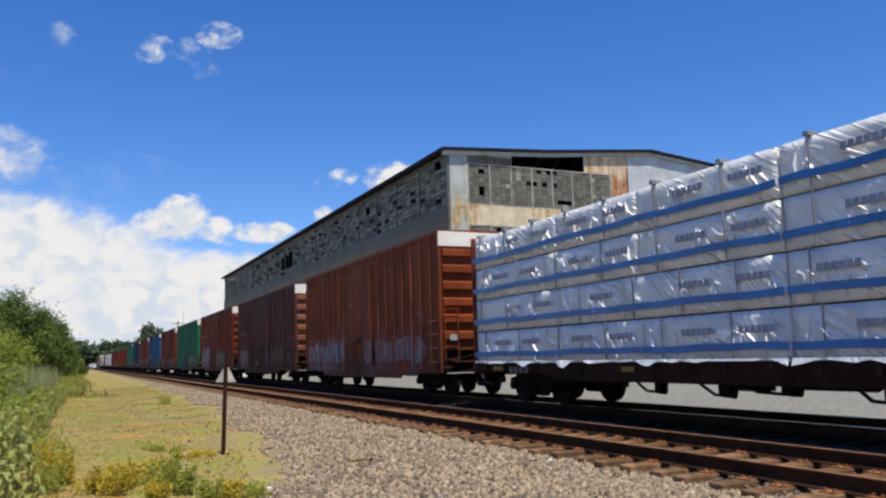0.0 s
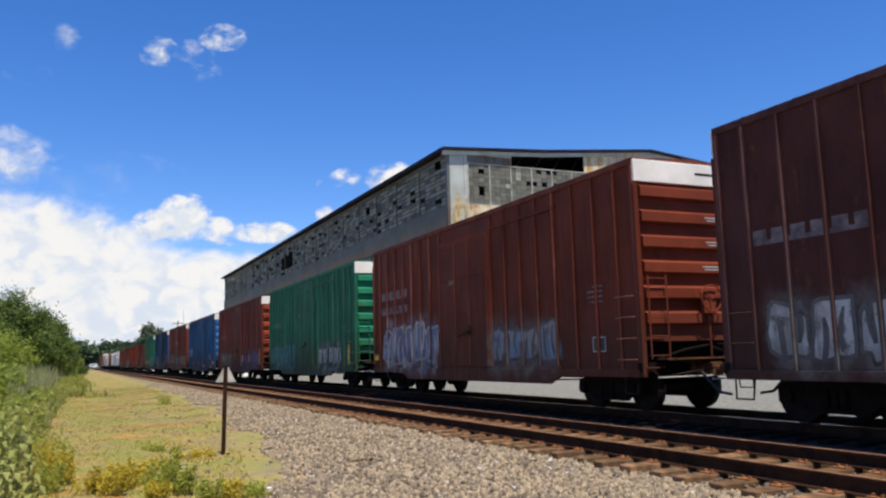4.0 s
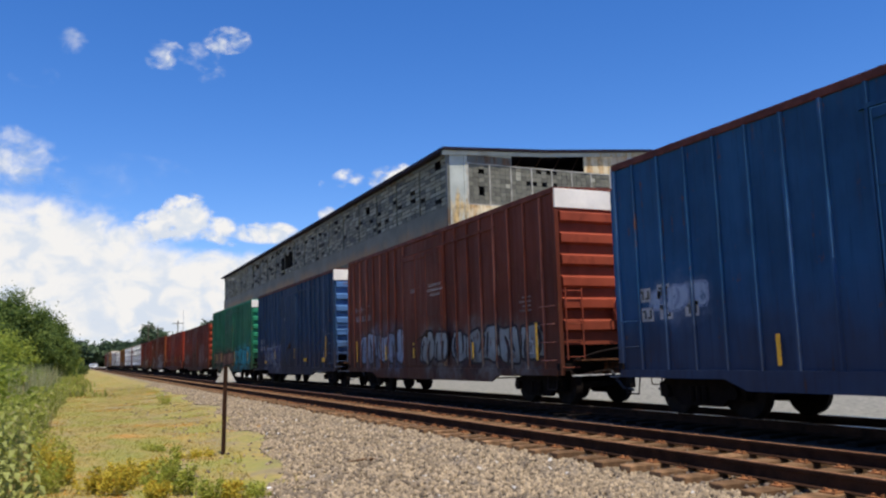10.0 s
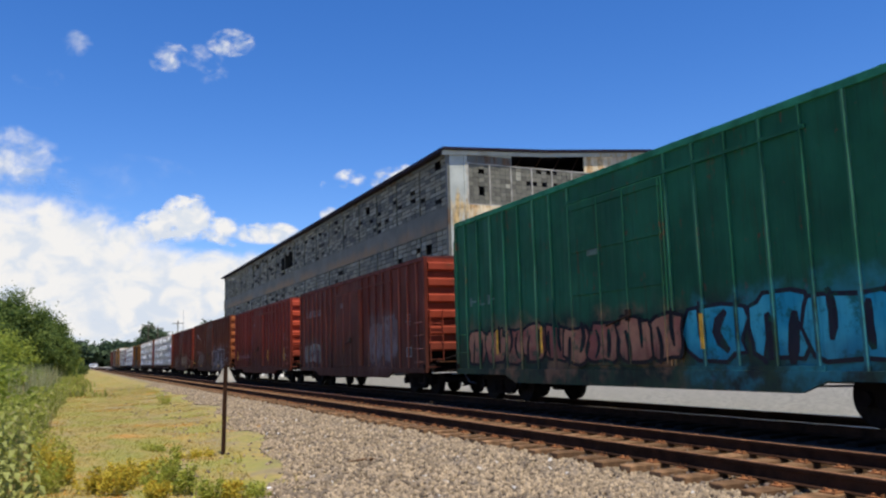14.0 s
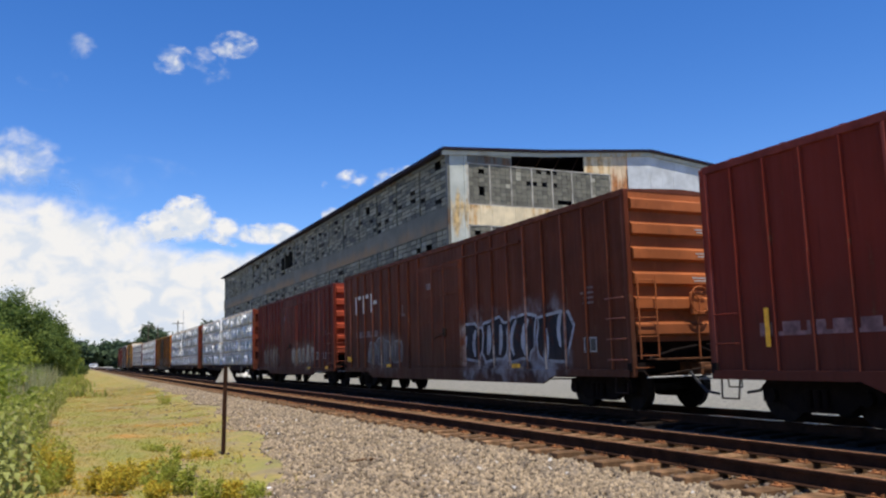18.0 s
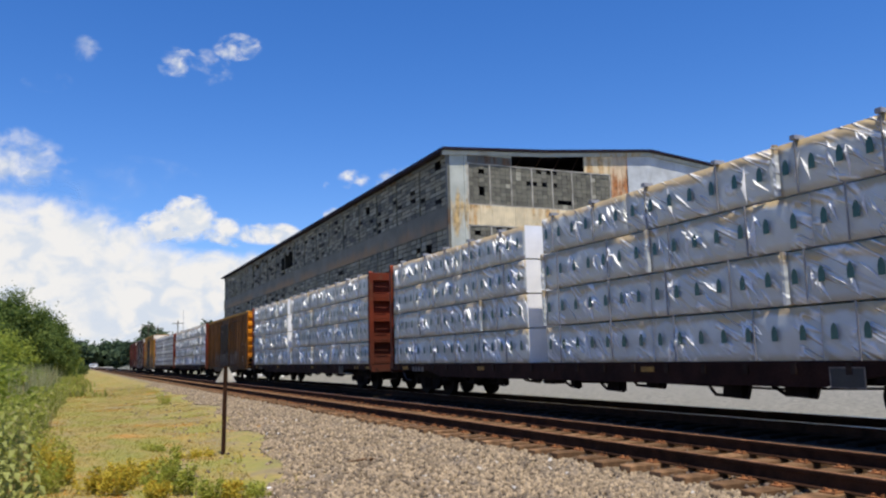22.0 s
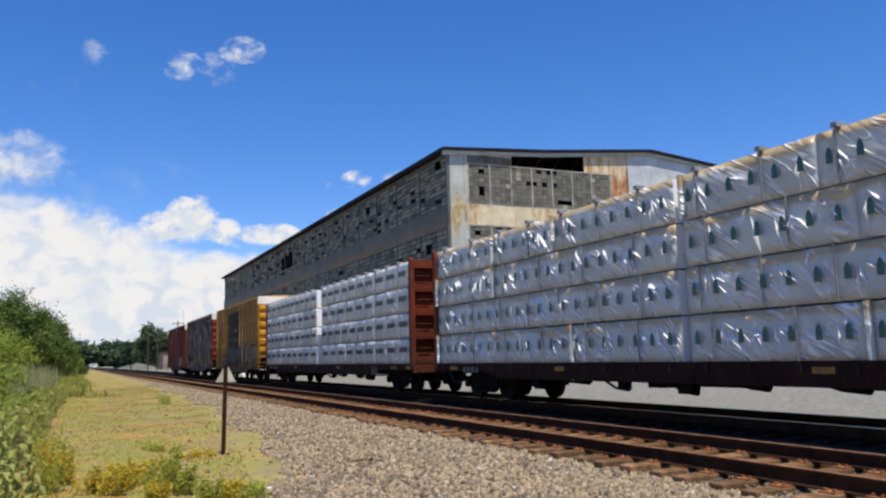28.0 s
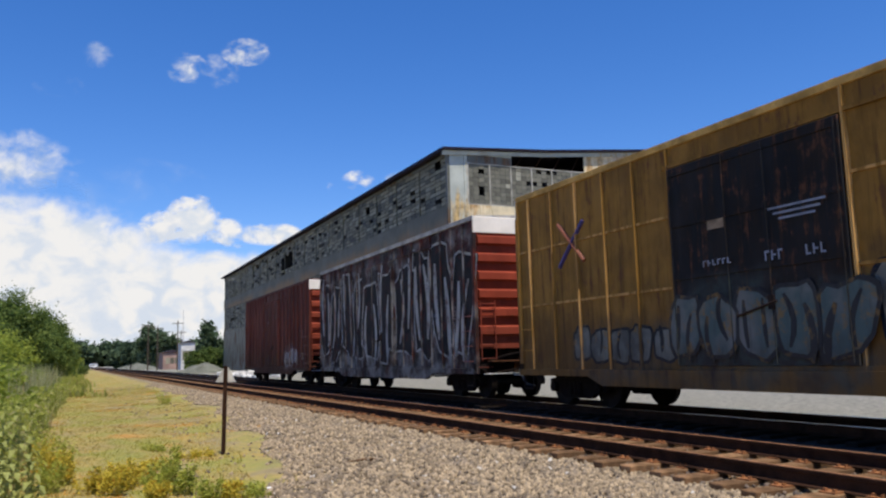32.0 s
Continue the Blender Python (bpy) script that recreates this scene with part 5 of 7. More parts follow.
centerbeam(-0.10, 21.90, 4.52, "brown centre-beam flatcar with striped wrapped lumber", "stripe", 3, 0.05, 4, "lumber pack in white plastic wrap with blue stripes")
boxcar(24.11, 15.49, 5.06, "orange-brown high boxcar with ribbed sides and sprayed letters", (0.23, 0.072, 0.036), white_top=True, seed=1.1,
       plates=[(-1.2, 1.70, 0.26, 0.20), (0.45, 1.38, 0.42, 0.22)],
       tags=[(1.3, 6.9, 0.70, 2.10, 0.95, (0.22, 0.23, 0.235), (0.16, 0.175, 0.19), (0.28, 0.06, 0.05), 1.0), (9.3, 15.2, 0.70, 2.10, 1.0, (0.21, 0.25, 0.28), (0.30, 0.31, 0.31), (0.25, 0.075, 0.06), 2.0)])
boxcar(41.89, 15.54, 5.04, "dark maroon high boxcar with faded stencils and pale sunlit end", (0.105, 0.044, 0.040), end=(0.27, 0.13, 0.10), seed=2.3,
       tags=[(12.2, 14.6, 0.90, 2.00, 0.7, PALE, GREY1, GREY2, 4.0), (2.6, 6.6, 0.90, 2.20, 0.8, (0.22, 0.18, 0.13), (0.14, 0.12, 0.085), (0.07, 0.04, 0.035), 6.0)], marks=[(12.6, 14.9, 2.9, 3.15, 6, STENCIL)],
       yellow=[(8.9, 1.05, 0.4, 0.14)])
boxcar(59.70, 15.52, 5.08, "red-brown high boxcar with pale sprayed letters", (0.19, 0.055, 0.036), seed=3.7,
       tags=[(9.8, 14.6, 0.85, 2.40, 1.0, VIOL, SKYB, PALE, 8.0), (3.0, 6.5, 0.85, 2.10, 0.8, SKYB, GREY1, GREY2, 9.0)],
       marks=[(12.3, 14.9, 3.25, 3.55, 4, STENCIL), (12.3, 14.9, 2.75, 3.0, 6, STENCIL)], yellow=[(14.9, 1.15, 0.45, 0.2)])
boxcar(77.46, 15.34, 5.07, "dark green high boxcar with white bubble letters", (0.028, 0.165, 0.088), end=(0.03, 0.22, 0.12), seed=4.2, rust=0.35,
       tags=[(2.0, 5.4, 0.70, 1.95, 0.62, (0.42, 0.41, 0.39), (0.48, 0.46, 0.43), (0.06, 0.06, 0.065), 11.0), (9.6, 15.0, 0.85, 2.10, 0.9, (0.05, 0.19, 0.22), (0.03, 0.14, 0.10), (0.14, 0.24, 0.24), 13.0)],
       marks=[(12.6, 14.7, 3.0, 3.25, 5, STENCIL)], yellow=[(0.62, 1.0, 0.13, 0.8)], box_y=0.75, roof=(0.03, 0.16, 0.10))
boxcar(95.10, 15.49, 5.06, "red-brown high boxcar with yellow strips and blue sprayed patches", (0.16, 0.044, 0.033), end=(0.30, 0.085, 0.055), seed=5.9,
       tags=[(0.6, 6.5, 0.65, 1.85, 1.0, (0.10, 0.12, 0.22), (0.15, 0.16, 0.24), (0.07, 0.06, 0.10), 15.0), (9.5, 14.5, 0.85, 2.00, 0.8, TANC, OLIVE, GREY2, 17.0)],
       yellow=[(0.2, 1.05, 0.1, 0.95), (3.3, 1.2, 0.09, 0.46), (5.58, 1.2, 0.09, 0.46), (8.3, 1.4, 0.09, 0.46), (12.9, 1.3, 0.09, 0.5)], marks=[(12.4, 14.8, 2.9, 3.15, 6, STENCIL)])
blue_car = boxcar(112.83, 15.56, 5.05, "bright blue high boxcar with a red-brown roof edge", (0.024, 0.098, 0.21), end=(0.06, 0.19, 0.42), seed=6.4, rust=0.15, roof=(0.10, 0.035, 0.03),
       tags=[(13.0, 14.6, 1.9, 2.5, 0.5, (0.25, 0.32, 0.42), (0.3, 0.36, 0.45), (0.2, 0.25, 0.35), 19.0), (1.9, 3.0, 1.45, 1.95, 0.6, (0.3, 0.36, 0.42), (0.2, 0.26, 0.34), (0.05, 0.09, 0.2), 20.0)],
       yellow=[(0.1, 1.05, 0.48, 0.24), (1.0, 0.82, 0.45, 0.14), (5.0, 0.85, 0.5, 0.12), (8.6, 0.95, 0.08, 0.5), (11.4, 0.95, 0.08, 0.5)])
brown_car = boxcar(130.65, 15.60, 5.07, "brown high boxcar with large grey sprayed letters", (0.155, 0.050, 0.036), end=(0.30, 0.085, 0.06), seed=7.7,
       tags=[(0.8, 8.0, 0.65, 2.15, 1.1, (0.27, 0.30, 0.29), (0.20, 0.22, 0.21), (0.03, 0.03, 0.035), 22.0), (9.6, 14.2, 0.85, 2.40, 0.9, (0.30, 0.34, 0.40), (0.18, 0.22, 0.28), (0.06, 0.05, 0.05), 24.0)],
       yellow=[(0.88, 1.08, 0.1, 0.9), (4.3, 1.15, 0.09, 0.45), (6.3, 1.3, 0.09, 0.5), (8.6, 1.2, 0.09, 0.5), (11.2, 1.15, 0.09, 0.5), (14.4, 1.1, 0.09, 0.8)], marks=[(13.0, 14.9, 3.0, 3.22, 3, STENCIL), (13.0, 14.9, 2.65, 2.87, 5, STENCIL)])
navy_car = boxcar(148.38, 15.59, 5.07, "navy blue high boxcar with white scrawled lettering", (0.015, 0.045, 0.098), end=(0.075, 0.16, 0.32), seed=8.3, rust=0.2, roof=(0.09, 0.033, 0.03),
       tags=[(9.4, 13.7, 0.70, 2.10, 0.8, (0.03, 0.045, 0.11), (0.04, 0.05, 0.10), (0.26, 0.28, 0.32), 26.0)],
       yellow=[(1.0, 1.35, 0.09, 0.9), (1.2, 1.12, 0.5, 0.18), (4.3, 1.15, 0.5, 0.16), (6.6, 1.3, 0.08, 0.5), (10.9, 1.3, 0.08, 0.5), (13.0, 1.1, 0.4, 0.14)])
boxcar(166.09, 15.58, 5.06, "green high boxcar with cyan and orange sprayed letters", (0.023, 0.148, 0.080), end=(0.035, 0.25, 0.135), seed=9.1, rust=0.2, roof=(0.03, 0.2, 0.11),
       tags=[(0.4, 5.9, 0.65, 2.30, 1.35, (0.02, 0.30, 0.42), (0.06, 0.42, 0.50), (0.03, 0.03, 0.04), 28.0), (5.9, 14.8, 0.65, 2.05, 1.0, (0.30, 0.10, 0.075), (0.44, 0.21, 0.12), (0.02, 0.018, 0.02), 30.0)],
       yellow=strips(15, (0.9, 5.4, 10.8, 13.0)), marks=[(13.2, 14.8, 2.6, 2.85, 3, STENCIL)])
boxcar(184.01, 15.51, 4.38, "dark red-brown boxcar with grey ghostly patches", (0.15, 0.043, 0.034), end=(0.26, 0.065, 0.045), white_top=False, seed=10.6,
       tags=[(2.6, 5.4, 0.85, 2.80, 1.3, (0.23, 0.18, 0.17), (0.17, 0.10, 0.09), (0.20, 0.15, 0.14), 33.0), (11.9, 14.8, 0.85, 2.10, 0.7, GREY1, GREY2, (0.12, 0.05, 0.04), 34.0)],
       marks=[(11.9, 14.6, 3.2, 3.5, 5, STENCIL)])
boxcar(201.64, 15.54, 4.40, "bright red-brown boxcar with yellow strips and a plain side", (0.225, 0.048, 0.038), end=(0.42, 0.10, 0.07), white_top=False, seed=11.2, rust=0.1, fade=0.1,
       yellow=strips(15, (1.05, 5.0, 8.6, 14.2)), marks=[(10.4, 14.6, 1.42, 1.64, 9, STENCIL)], door_at=0.52)
boxcar(219.45, 18.69, 4.50, "long rust-brown boxcar with black sprayed letters edged white", (0.14, 0.045, 0.026), end=(0.36, 0.14, 0.07), white_top=False, seed=12.5, posts=8, door_at=0.494,
       tags=[(2.3, 7.9, 0.65, 2.35, 1.25, (0.018, 0.018, 0.02), (0.03, 0.03, 0.035), (0.42, 0.44, 0.46), 37.0), (12.6, 15.9, 0.80, 2.00, 0.9, (0.16, 0.14, 0.12), (0.10, 0.08, 0.07), (0.24, 0.23, 0.21), 39.0)],
       yellow=[(17.8, 1.1, 0.45, 0.2), (4.4, 0.9, 0.4, 0.1), (13.4, 0.9, 0.4, 0.1)],
       marks=[(14.85, 17.55, 2.96, 3.65, 3, PALE_MARK := plain("marking_white", (0.62, 0.61, 0.58), 0.6, 0.0, 0.15, 5.0)), (14.9, 17.5, 2.02, 2.25, 6, STENCIL), (12.1, 12.5, 2.62, 3.0, 1, STENCIL)])
boxcar(239.81, 15.50, 4.45, "dark red boxcar with faint pale lettering", (0.14, 0.034, 0.027), end=(0.30, 0.075, 0.05), white_top=False, seed=13.3, boxes=2,
       tags=[(3.2, 7.0, 0.95, 2.05, 0.8, (0.42, 0.38, 0.28), (0.34, 0.30, 0.22), (0.18, 0.13, 0.10), 41.0), (10.3, 14.0, 0.85, 2.0, 0.8, (0.26, 0.23, 0.17), (0.16, 0.11, 0.08), (0.2, 0.17, 0.13), 43.0)],
       yellow=[(0.73, 0.80, 0.4, 0.14), (3.65, 0.80, 0.4, 0.10)])
centerbeam(257.0, 22.12, 4.50, "red-brown centre-beam flatcar with bulkheads and wrapped lumber", "trees", 3, 0.83, 14, "lumber pack in creased white wrap with green prints", mid=12.27)
centerbeam(281.26, 22.04, 4.52, "red-brown centre-beam flatcar loaded with wrapped lumber", "trees", 3, 0.88, 15, "lumber pack in creased white wrap with green prints", mid=12.63)
boxcar(305.34, 15.79, 4.42, "weathered yellow-brown boxcar with a dark door", (0.21, 0.10, 0.027), end=(0.66, 0.29, 0.04), door=(0.032, 0.026, 0.02), white_top=False, seed=16.4, rust=0.5, grime=0.9, fade=0.3, roof=(0.45, 0.24, 0.05),
       tags=[(2.6, 6.0, 0.65, 2.05, 0.9, (0.22, 0.21, 0.19), (0.13, 0.11, 0.09), (0.06, 0.045, 0.03), 46.0), (6.2, 12.6, 0.65, 1.90, 1.1, (0.12, 0.11, 0.10), (0.06, 0.05, 0.04), (0.16, 0.15, 0.13), 48.0)])
centerbeam(322.85, 22.50, 4.50, "red-brown centre-beam flatcar with loosely wrapped lumber", "trees", 3, 0.2, 17, "lumber pack in loose torn white wrap with green prints")
centerbeam(347.20, 22.27, 4.54, "red-brown centre-beam flatcar with tautly wrapped lumber", "bars", 3, 0.82, 18, "lumber pack in taut white wrap with dark print", mid=11.18)
YEL = (0.40, 0.235, 0.078)
yellow_car = boxcar(371.83, 15.54, 5.12, "yellow high boxcar with gridded sides, black door and sprayed letters", YEL, end=(0.66, 0.37, 0.085), door=(0.018, 0.018, 0.02), seed=19.6, rust=0.6, fade=0.22, grime=0.55, grid=True, posts=5, door_at=0.506, door_w=3.86, first=0.53, roof=(0.5, 0.3, 0.09),
       tags=[(0.2, 5.6, 0.65, 2.60, 1.5, (0.27, 0.26, 0.22), (0.16, 0.15, 0.12), (0.015, 0.02, 0.03), 51.0), (5.7, 9.9, 0.65, 2.35, 0.9, (0.17, 0.17, 0.155), (0.08, 0.115, 0.11), (0.045, 0.045, 0.045), 53.0), (9.9, 13.2, 0.65, 1.85, 0.7, (0.20, 0.20, 0.17), (0.09, 0.09, 0.08), (0.04, 0.04, 0.04), 57.0)],
       marks=[(0.8, 2.2, 3.78, 4.12, 3, plain("faded_red_mark", (0.32, 0.09, 0.05), 0.6, 0.0, 0.2, 3.0))])
boxcar(389.86, 15.46, 5.12, "brown high boxcar covered in tall silver and black letters", (0.15, 0.042, 0.034), end=(0.27, 0.07, 0.05), seed=20.8, grid=False,
       tags=[(-1.5, 16.5, -0.2, 6.4, 3.4, (0.016, 0.016, 0.017), (0.022, 0.021, 0.020), (0.02, 0.02, 0.02), 54.0), (0.0, 15.4, 0.3, 4.85, 1.5, (0.014, 0.014, 0.015), (0.03, 0.028, 0.028), (0.42, 0.41, 0.38), 55.0)], roof=(0.40, 0.38, 0.35))
boxcar(407.31, 15.5, 5.02, "dark red-brown high boxcar at the end of the train", (0.13, 0.040, 0.033), end=(0.25, 0.07, 0.05), seed=21.4,
       tags=[(2.2, 5.0, 0.90, 2.00, 0.7, GREY1, PALE, (0.12, 0.05, 0.05), 58.0)])

# lettering and strokes on single cars
for painted in (blue_car, navy_car):
    for y, z in ((14.55, 2.18), (14.0, 2.22), (14.5, 1.80), (13.95, 1.82), (13.25, 1.84)):
        b = bmesh.new()
        bx(b, -1.476, -1.472, y, y + 0.36, z, z + 0.27)
        patch = part("mark_patch", b, DULLPATCH, painted, "pale painted patch under dark marks")
        b = bmesh.new()
        for u, v, w2, h2 in ((0.05, 0.05, 0.05, 0.17), (0.10, 0.05, 0.06, 0.04), (0.21, 0.05, 0.05, 0.17), (0.26, 0.18, 0.05, 0.04)):
            bx(b, -1.480, -1.477, y + u, y + u + w2, z + v, z + v + h2)
        part("marking", b, BLACKP, patch)
for words, z in (("CLOSE AND LOCK", 3.40), ("BOTH DOORS BEFORE", 3.25), ("MOVING CAR", 3.10)):
    text_part(brown_car, words, -1.585, 6.8, z, 0.115, STENCIL)
for k, (ya, za, yb, zb) in enumerate(((12.65, 3.25, 13.65, 4.2), (12.65, 4.15, 13.65, 3.2))):
    b = bmesh.new()
    rod(b, (-1.475, ya, za), (-1.475, yb, zb), 0.055, 8)
    part("sprayed_stroke", b, plain("violet_spray" if k else "orange_spray", (0.05, 0.035, 0.16) if k else (0.30, 0.09, 0.04), 0.6, 0.0, 0.3, 4.0), yellow_car)
bars(yellow_car, -1.60, [(6.25 + 0.1 * k, 7.35 - 0.1 * k, 3.42 - 0.09 * k, 3.455 - 0.09 * k) for k in range(3)], FAINT)
bars(yellow_car, -1.60, glyph_row(8.2, 8.9, 2.68, 2.78, 6, 3) + glyph_row(6.3, 6.7, 2.62, 2.78, 3, 4) + glyph_row(7.1, 7.5, 2.62, 2.78, 3, 5), FAINT, "scrawl")


# ---- plants ----
def leaf_material(name, a, b, dry=None, trans=0.25, patchy=False):
    n = Nodes(name, 0.6)
    n.b.inputs["Specular IOR Level"].default_value = 0.15
    r = n.rand(True)
    c = n.mix(r, a, b)
    if dry:
        c = n.mix(n.f("GREATER_THAN", r, 0.9), c, dry)
    v = n.coord()
    c = n.mix(n.ramp(n.noise(v, 0.7, 3), 0.35, 0.65, 0.0, 0.45), c, scaled(a, 0.7))
    if patchy:
        c = n.mix(n.ramp(n.noise(n.coord(loc=(9, 4, 0)), 0.5, 5, 0.6), 0.47, 0.60, 0.0, 0.85), c, (0.56, 0.26, 0.045))
        c = n.mix(n.ramp(n.noise(n.coord(loc=(3, 7, 0)), 0.6, 4), 0.46, 0.60, 0.0, 0.75), c, (0.30, 0.315, 0.05))
    n.color(c)
    n.b.inputs["Subsurface Weight"].default_value = 0.0
    tr = n.t.nodes.new("ShaderNodeBsdfTranslucent")
    n.put(tr.inputs["Color"], c)
    ms = n.t.nodes.new("ShaderNodeMixShader")
    ms.inputs[0].default_value = trans
    out = n.t.nodes["Material Output"]
    n.t.links.new(n.b.outputs[0], ms.inputs[1])
    n.t.links.new(tr.outputs[0], ms.inputs[2])
    n.t.links.new(ms.outputs[0], out.inputs["Surface"])
    return n.m


LEAF = leaf_material("tree_leaves", (0.06, 0.105, 0.024), (0.25, 0.32, 0.08), trans=0.5)
LEAF_LIGHT = leaf_material("shrub_leaves", (0.20, 0.26, 0.04), (0.45, 0.50, 0.09), trans=0.5)
# leaf tone lightened and cooled: distance haze is mixed into the colour
LEAF_FAR = leaf_material("hazy_far_leaves", (0.055, 0.09, 0.045), (0.12, 0.165, 0.085))
WEED = leaf_material("weed_leaves", (0.22, 0.26, 0.04), (0.50, 0.51, 0.12), (0.46, 0.40, 0.18), 0.55)
GOLD = leaf_material("yellow_weed", (0.42, 0.35, 0.045), (0.74, 0.57, 0.07), (0.64, 0.36, 0.05), 0.45)
CARPET = leaf_material("ground_weed", (0.265, 0.207, 0.052), (0.44, 0.335, 0.082), (0.47, 0.255, 0.065), 0.35, True)
STRAW = leaf_material("dry_grass", (0.30, 0.32, 0.13), (0.58, 0.55, 0.28), (0.54, 0.42, 0.22), 0.6)
BROAD = leaf_material("broad_leaves", (0.24, 0.27, 0.06), (0.62, 0.61, 0.24), (0.46, 0.38, 0.15), 0.4)
BARK = plain("bark", (0.09, 0.07, 0.05), 0.9, 0.0, 0.35, 3.0)


def quads(name, centre, axis_u, axis_v, material):
    """Leaves: one kite-shaped face each, from arrays of centres and half axes."""
    n = len(centre)
    v = np.stack([centre - axis_u, centre - 0.25 * axis_u + axis_v, centre + axis_u, centre - 0.25 * axis_u - axis_v], 1)
    me = bpy.data.meshes.new(name)
    me.vertices.add(n * 4)
    me.vertices.foreach_set("co", v.ravel())
    me.loops.add(n * 4)
    me.loops.foreach_set("vertex_index", np.arange(n * 4))
    me.polygons.add(n)
    me.polygons.foreach_set("loop_start", np.arange(0, n * 4, 4))
    me.materials.append(material)
    me.update(calc_edges=True)
    return me


def unit(rng, n):
    v = rng.normal(size=(n, 3))
    return v / np.linalg.norm(v, axis=1, keepdims=True)


def leaf_mesh(name, pts, size, rng, material, flat=0.5):
    n = len(pts)
    u = unit(rng, n)
    u[:, 2] *= flat
    w = np.cross(u, unit(rng, n))
    s = size * (0.6 + 0.8 * rng.rand(n, 1))
    u = u / np.linalg.norm(u, axis=1, keepdims=True) * s
    w = w / np.linalg.norm(w, axis=1, keepdims=True) * s * 0.55
    return quads(name, pts, u, w, material)


def clump_points(rng, clumps, per, rx, ry, rz, cz, spread):
    """Leaf places in clumps over an uneven crown."""
    c = unit(rng, clumps) * (0.45 + 0.55 * rng.rand(clumps, 1) ** 0.5)
    c *= 0.8 + 0.35 * rng.rand(clumps, 1)
    c = c * (rx, ry, rz) + (0, 0, cz)
    p = np.repeat(c, per, 0) + rng.normal(size=(clumps * per, 3)) * np.repeat(spread * (0.6 + 0.8 * rng.rand(clumps, 1)), per, 0)
    return c, p


def tree(label, h, rx, seed, material, clumps=60, per=60, leaf=0.16, name="tree", low=0.25):
    rng = np.random.RandomState(seed)
    t = thing(name, label, "tree")
    cz, rz = h * (0.5 + low / 2), h * (0.5 - low / 2)
    c, p = clump_points(rng, clumps, per, rx, rx, rz, cz, 0.085 * h ** 0.8)
    p[:, 2] = np.maximum(p[:, 2], 0.1)
    b = bmesh.new()
    rod(b, (0, 0, -0.3), (0.04 * h, 0, h * 0.45), 0.024 * h, 9, 0.014 * h)
    rod(b, (0.04 * h, 0, h * 0.45), (0, 0.03 * h, h * 0.85), 0.014 * h, 7, 0.004 * h)
    part("trunk", b, BARK, t)
    for k in range(0, clumps, max(1, clumps // 10)):
        b = bmesh.new()
        z = min(h * 0.8, max(0.15 * h, c[k][2] * 0.6))
        rod(b, (0.03 * h, 0, z), tuple(c[k]), 0.008 * h, 6, 0.002 * h)
        part("limb", b, BARK, t)
    part("crown", leaf_mesh("crown", p, leaf, rng, material), None, t)
    return t


def gz(x, y):
    return ground_height(x, y)


TREES = [tree("leafy green tree in the trackside thicket", 6.7, 2.4, 31, LEAF, 120, 150, 0.115, low=0.14),
         tree("dense dark green tree in the trackside thicket", 4.9, 2.2, 32, LEAF, 85, 150, 0.11, low=0.10),
         tree("young light green tree beside the track", 3.6, 1.5, 33, LEAF_LIGHT, 60, 110, 0.09, low=0.08)]
spots = [(0, -4.3, 68, 0), (1, -3.4, 74, 70), (0, -2.75, 90, 140), (1, -5.6, 62, 200), (1, -2.2, 96, 20), (0, -3.6, 118, 90), (0, -5.6, 80, 200),
         (2, -3.5, 50, 0), (1, -2.4, 82, 300), (0, -8.0, 78, 30), (2, -4.6, 46, 210), (1, -1.8, 128, 0), (0, -2.6, 150, 50), (0, -2.0, 180, 80), (1, -7.5, 66, 77), (2, -0.2, 150, 40)]
used = set()
for i, x, y, a in spots:
    m = pose(x, y, gz(x, y), 0, 0, a)
    if i in used:
        copy_thing(TREES[i], m)
    else:
        TREES[i].matrix_world = m
        used.add(i)


def shrub(label, h, r, seed, material, leaf, clumps=34, per=60):
    rng = np.random.RandomState(seed)
    t = thing("shrub", label, "shrub")
    c, p = clump_points(rng, clumps, per, r, r, h * 0.45, h * 0.5, 0.16)
    p[:, 2] = np.maximum(p[:, 2], 0.02)
    for k in range(0, clumps, 4):
        b = bmesh.new()
        rod(b, (0.1 * c[k][0], 0.1 * c[k][1], -0.1), tuple(c[k]), 0.018, 5, 0.006)
        part("stem", b, BARK, t)
    part("foliage", leaf_mesh("foliage", p, leaf, rng, material), None, t)
    return t


SHRUB = shrub("bushy light green shrub at the weedy bank", 2.0, 1.1, 41, LEAF_LIGHT, 0.085)
SHRUB.matrix_world = pose(-2.15, 22, gz(-2.15, 22))
for x, y, a in ((-2.5, 26, 100), (-2.7, 31, 200), (-3.2, 36, 300), (-2.4, 42, 77)):
    copy_thing(SHRUB, pose(x, y, gz(x, y), 0, 0, a))
ROUND = shrub("small round dark bush by the ballast", 1.7, 0.85, 43, LEAF, 0.12, 20, 50)
ROUND.matrix_world = pose(1.55, 140, gz(1.55, 140))
copy_thing(ROUND, pose(-0.6, 118, gz(-0.6, 118), 0, 0, 50))


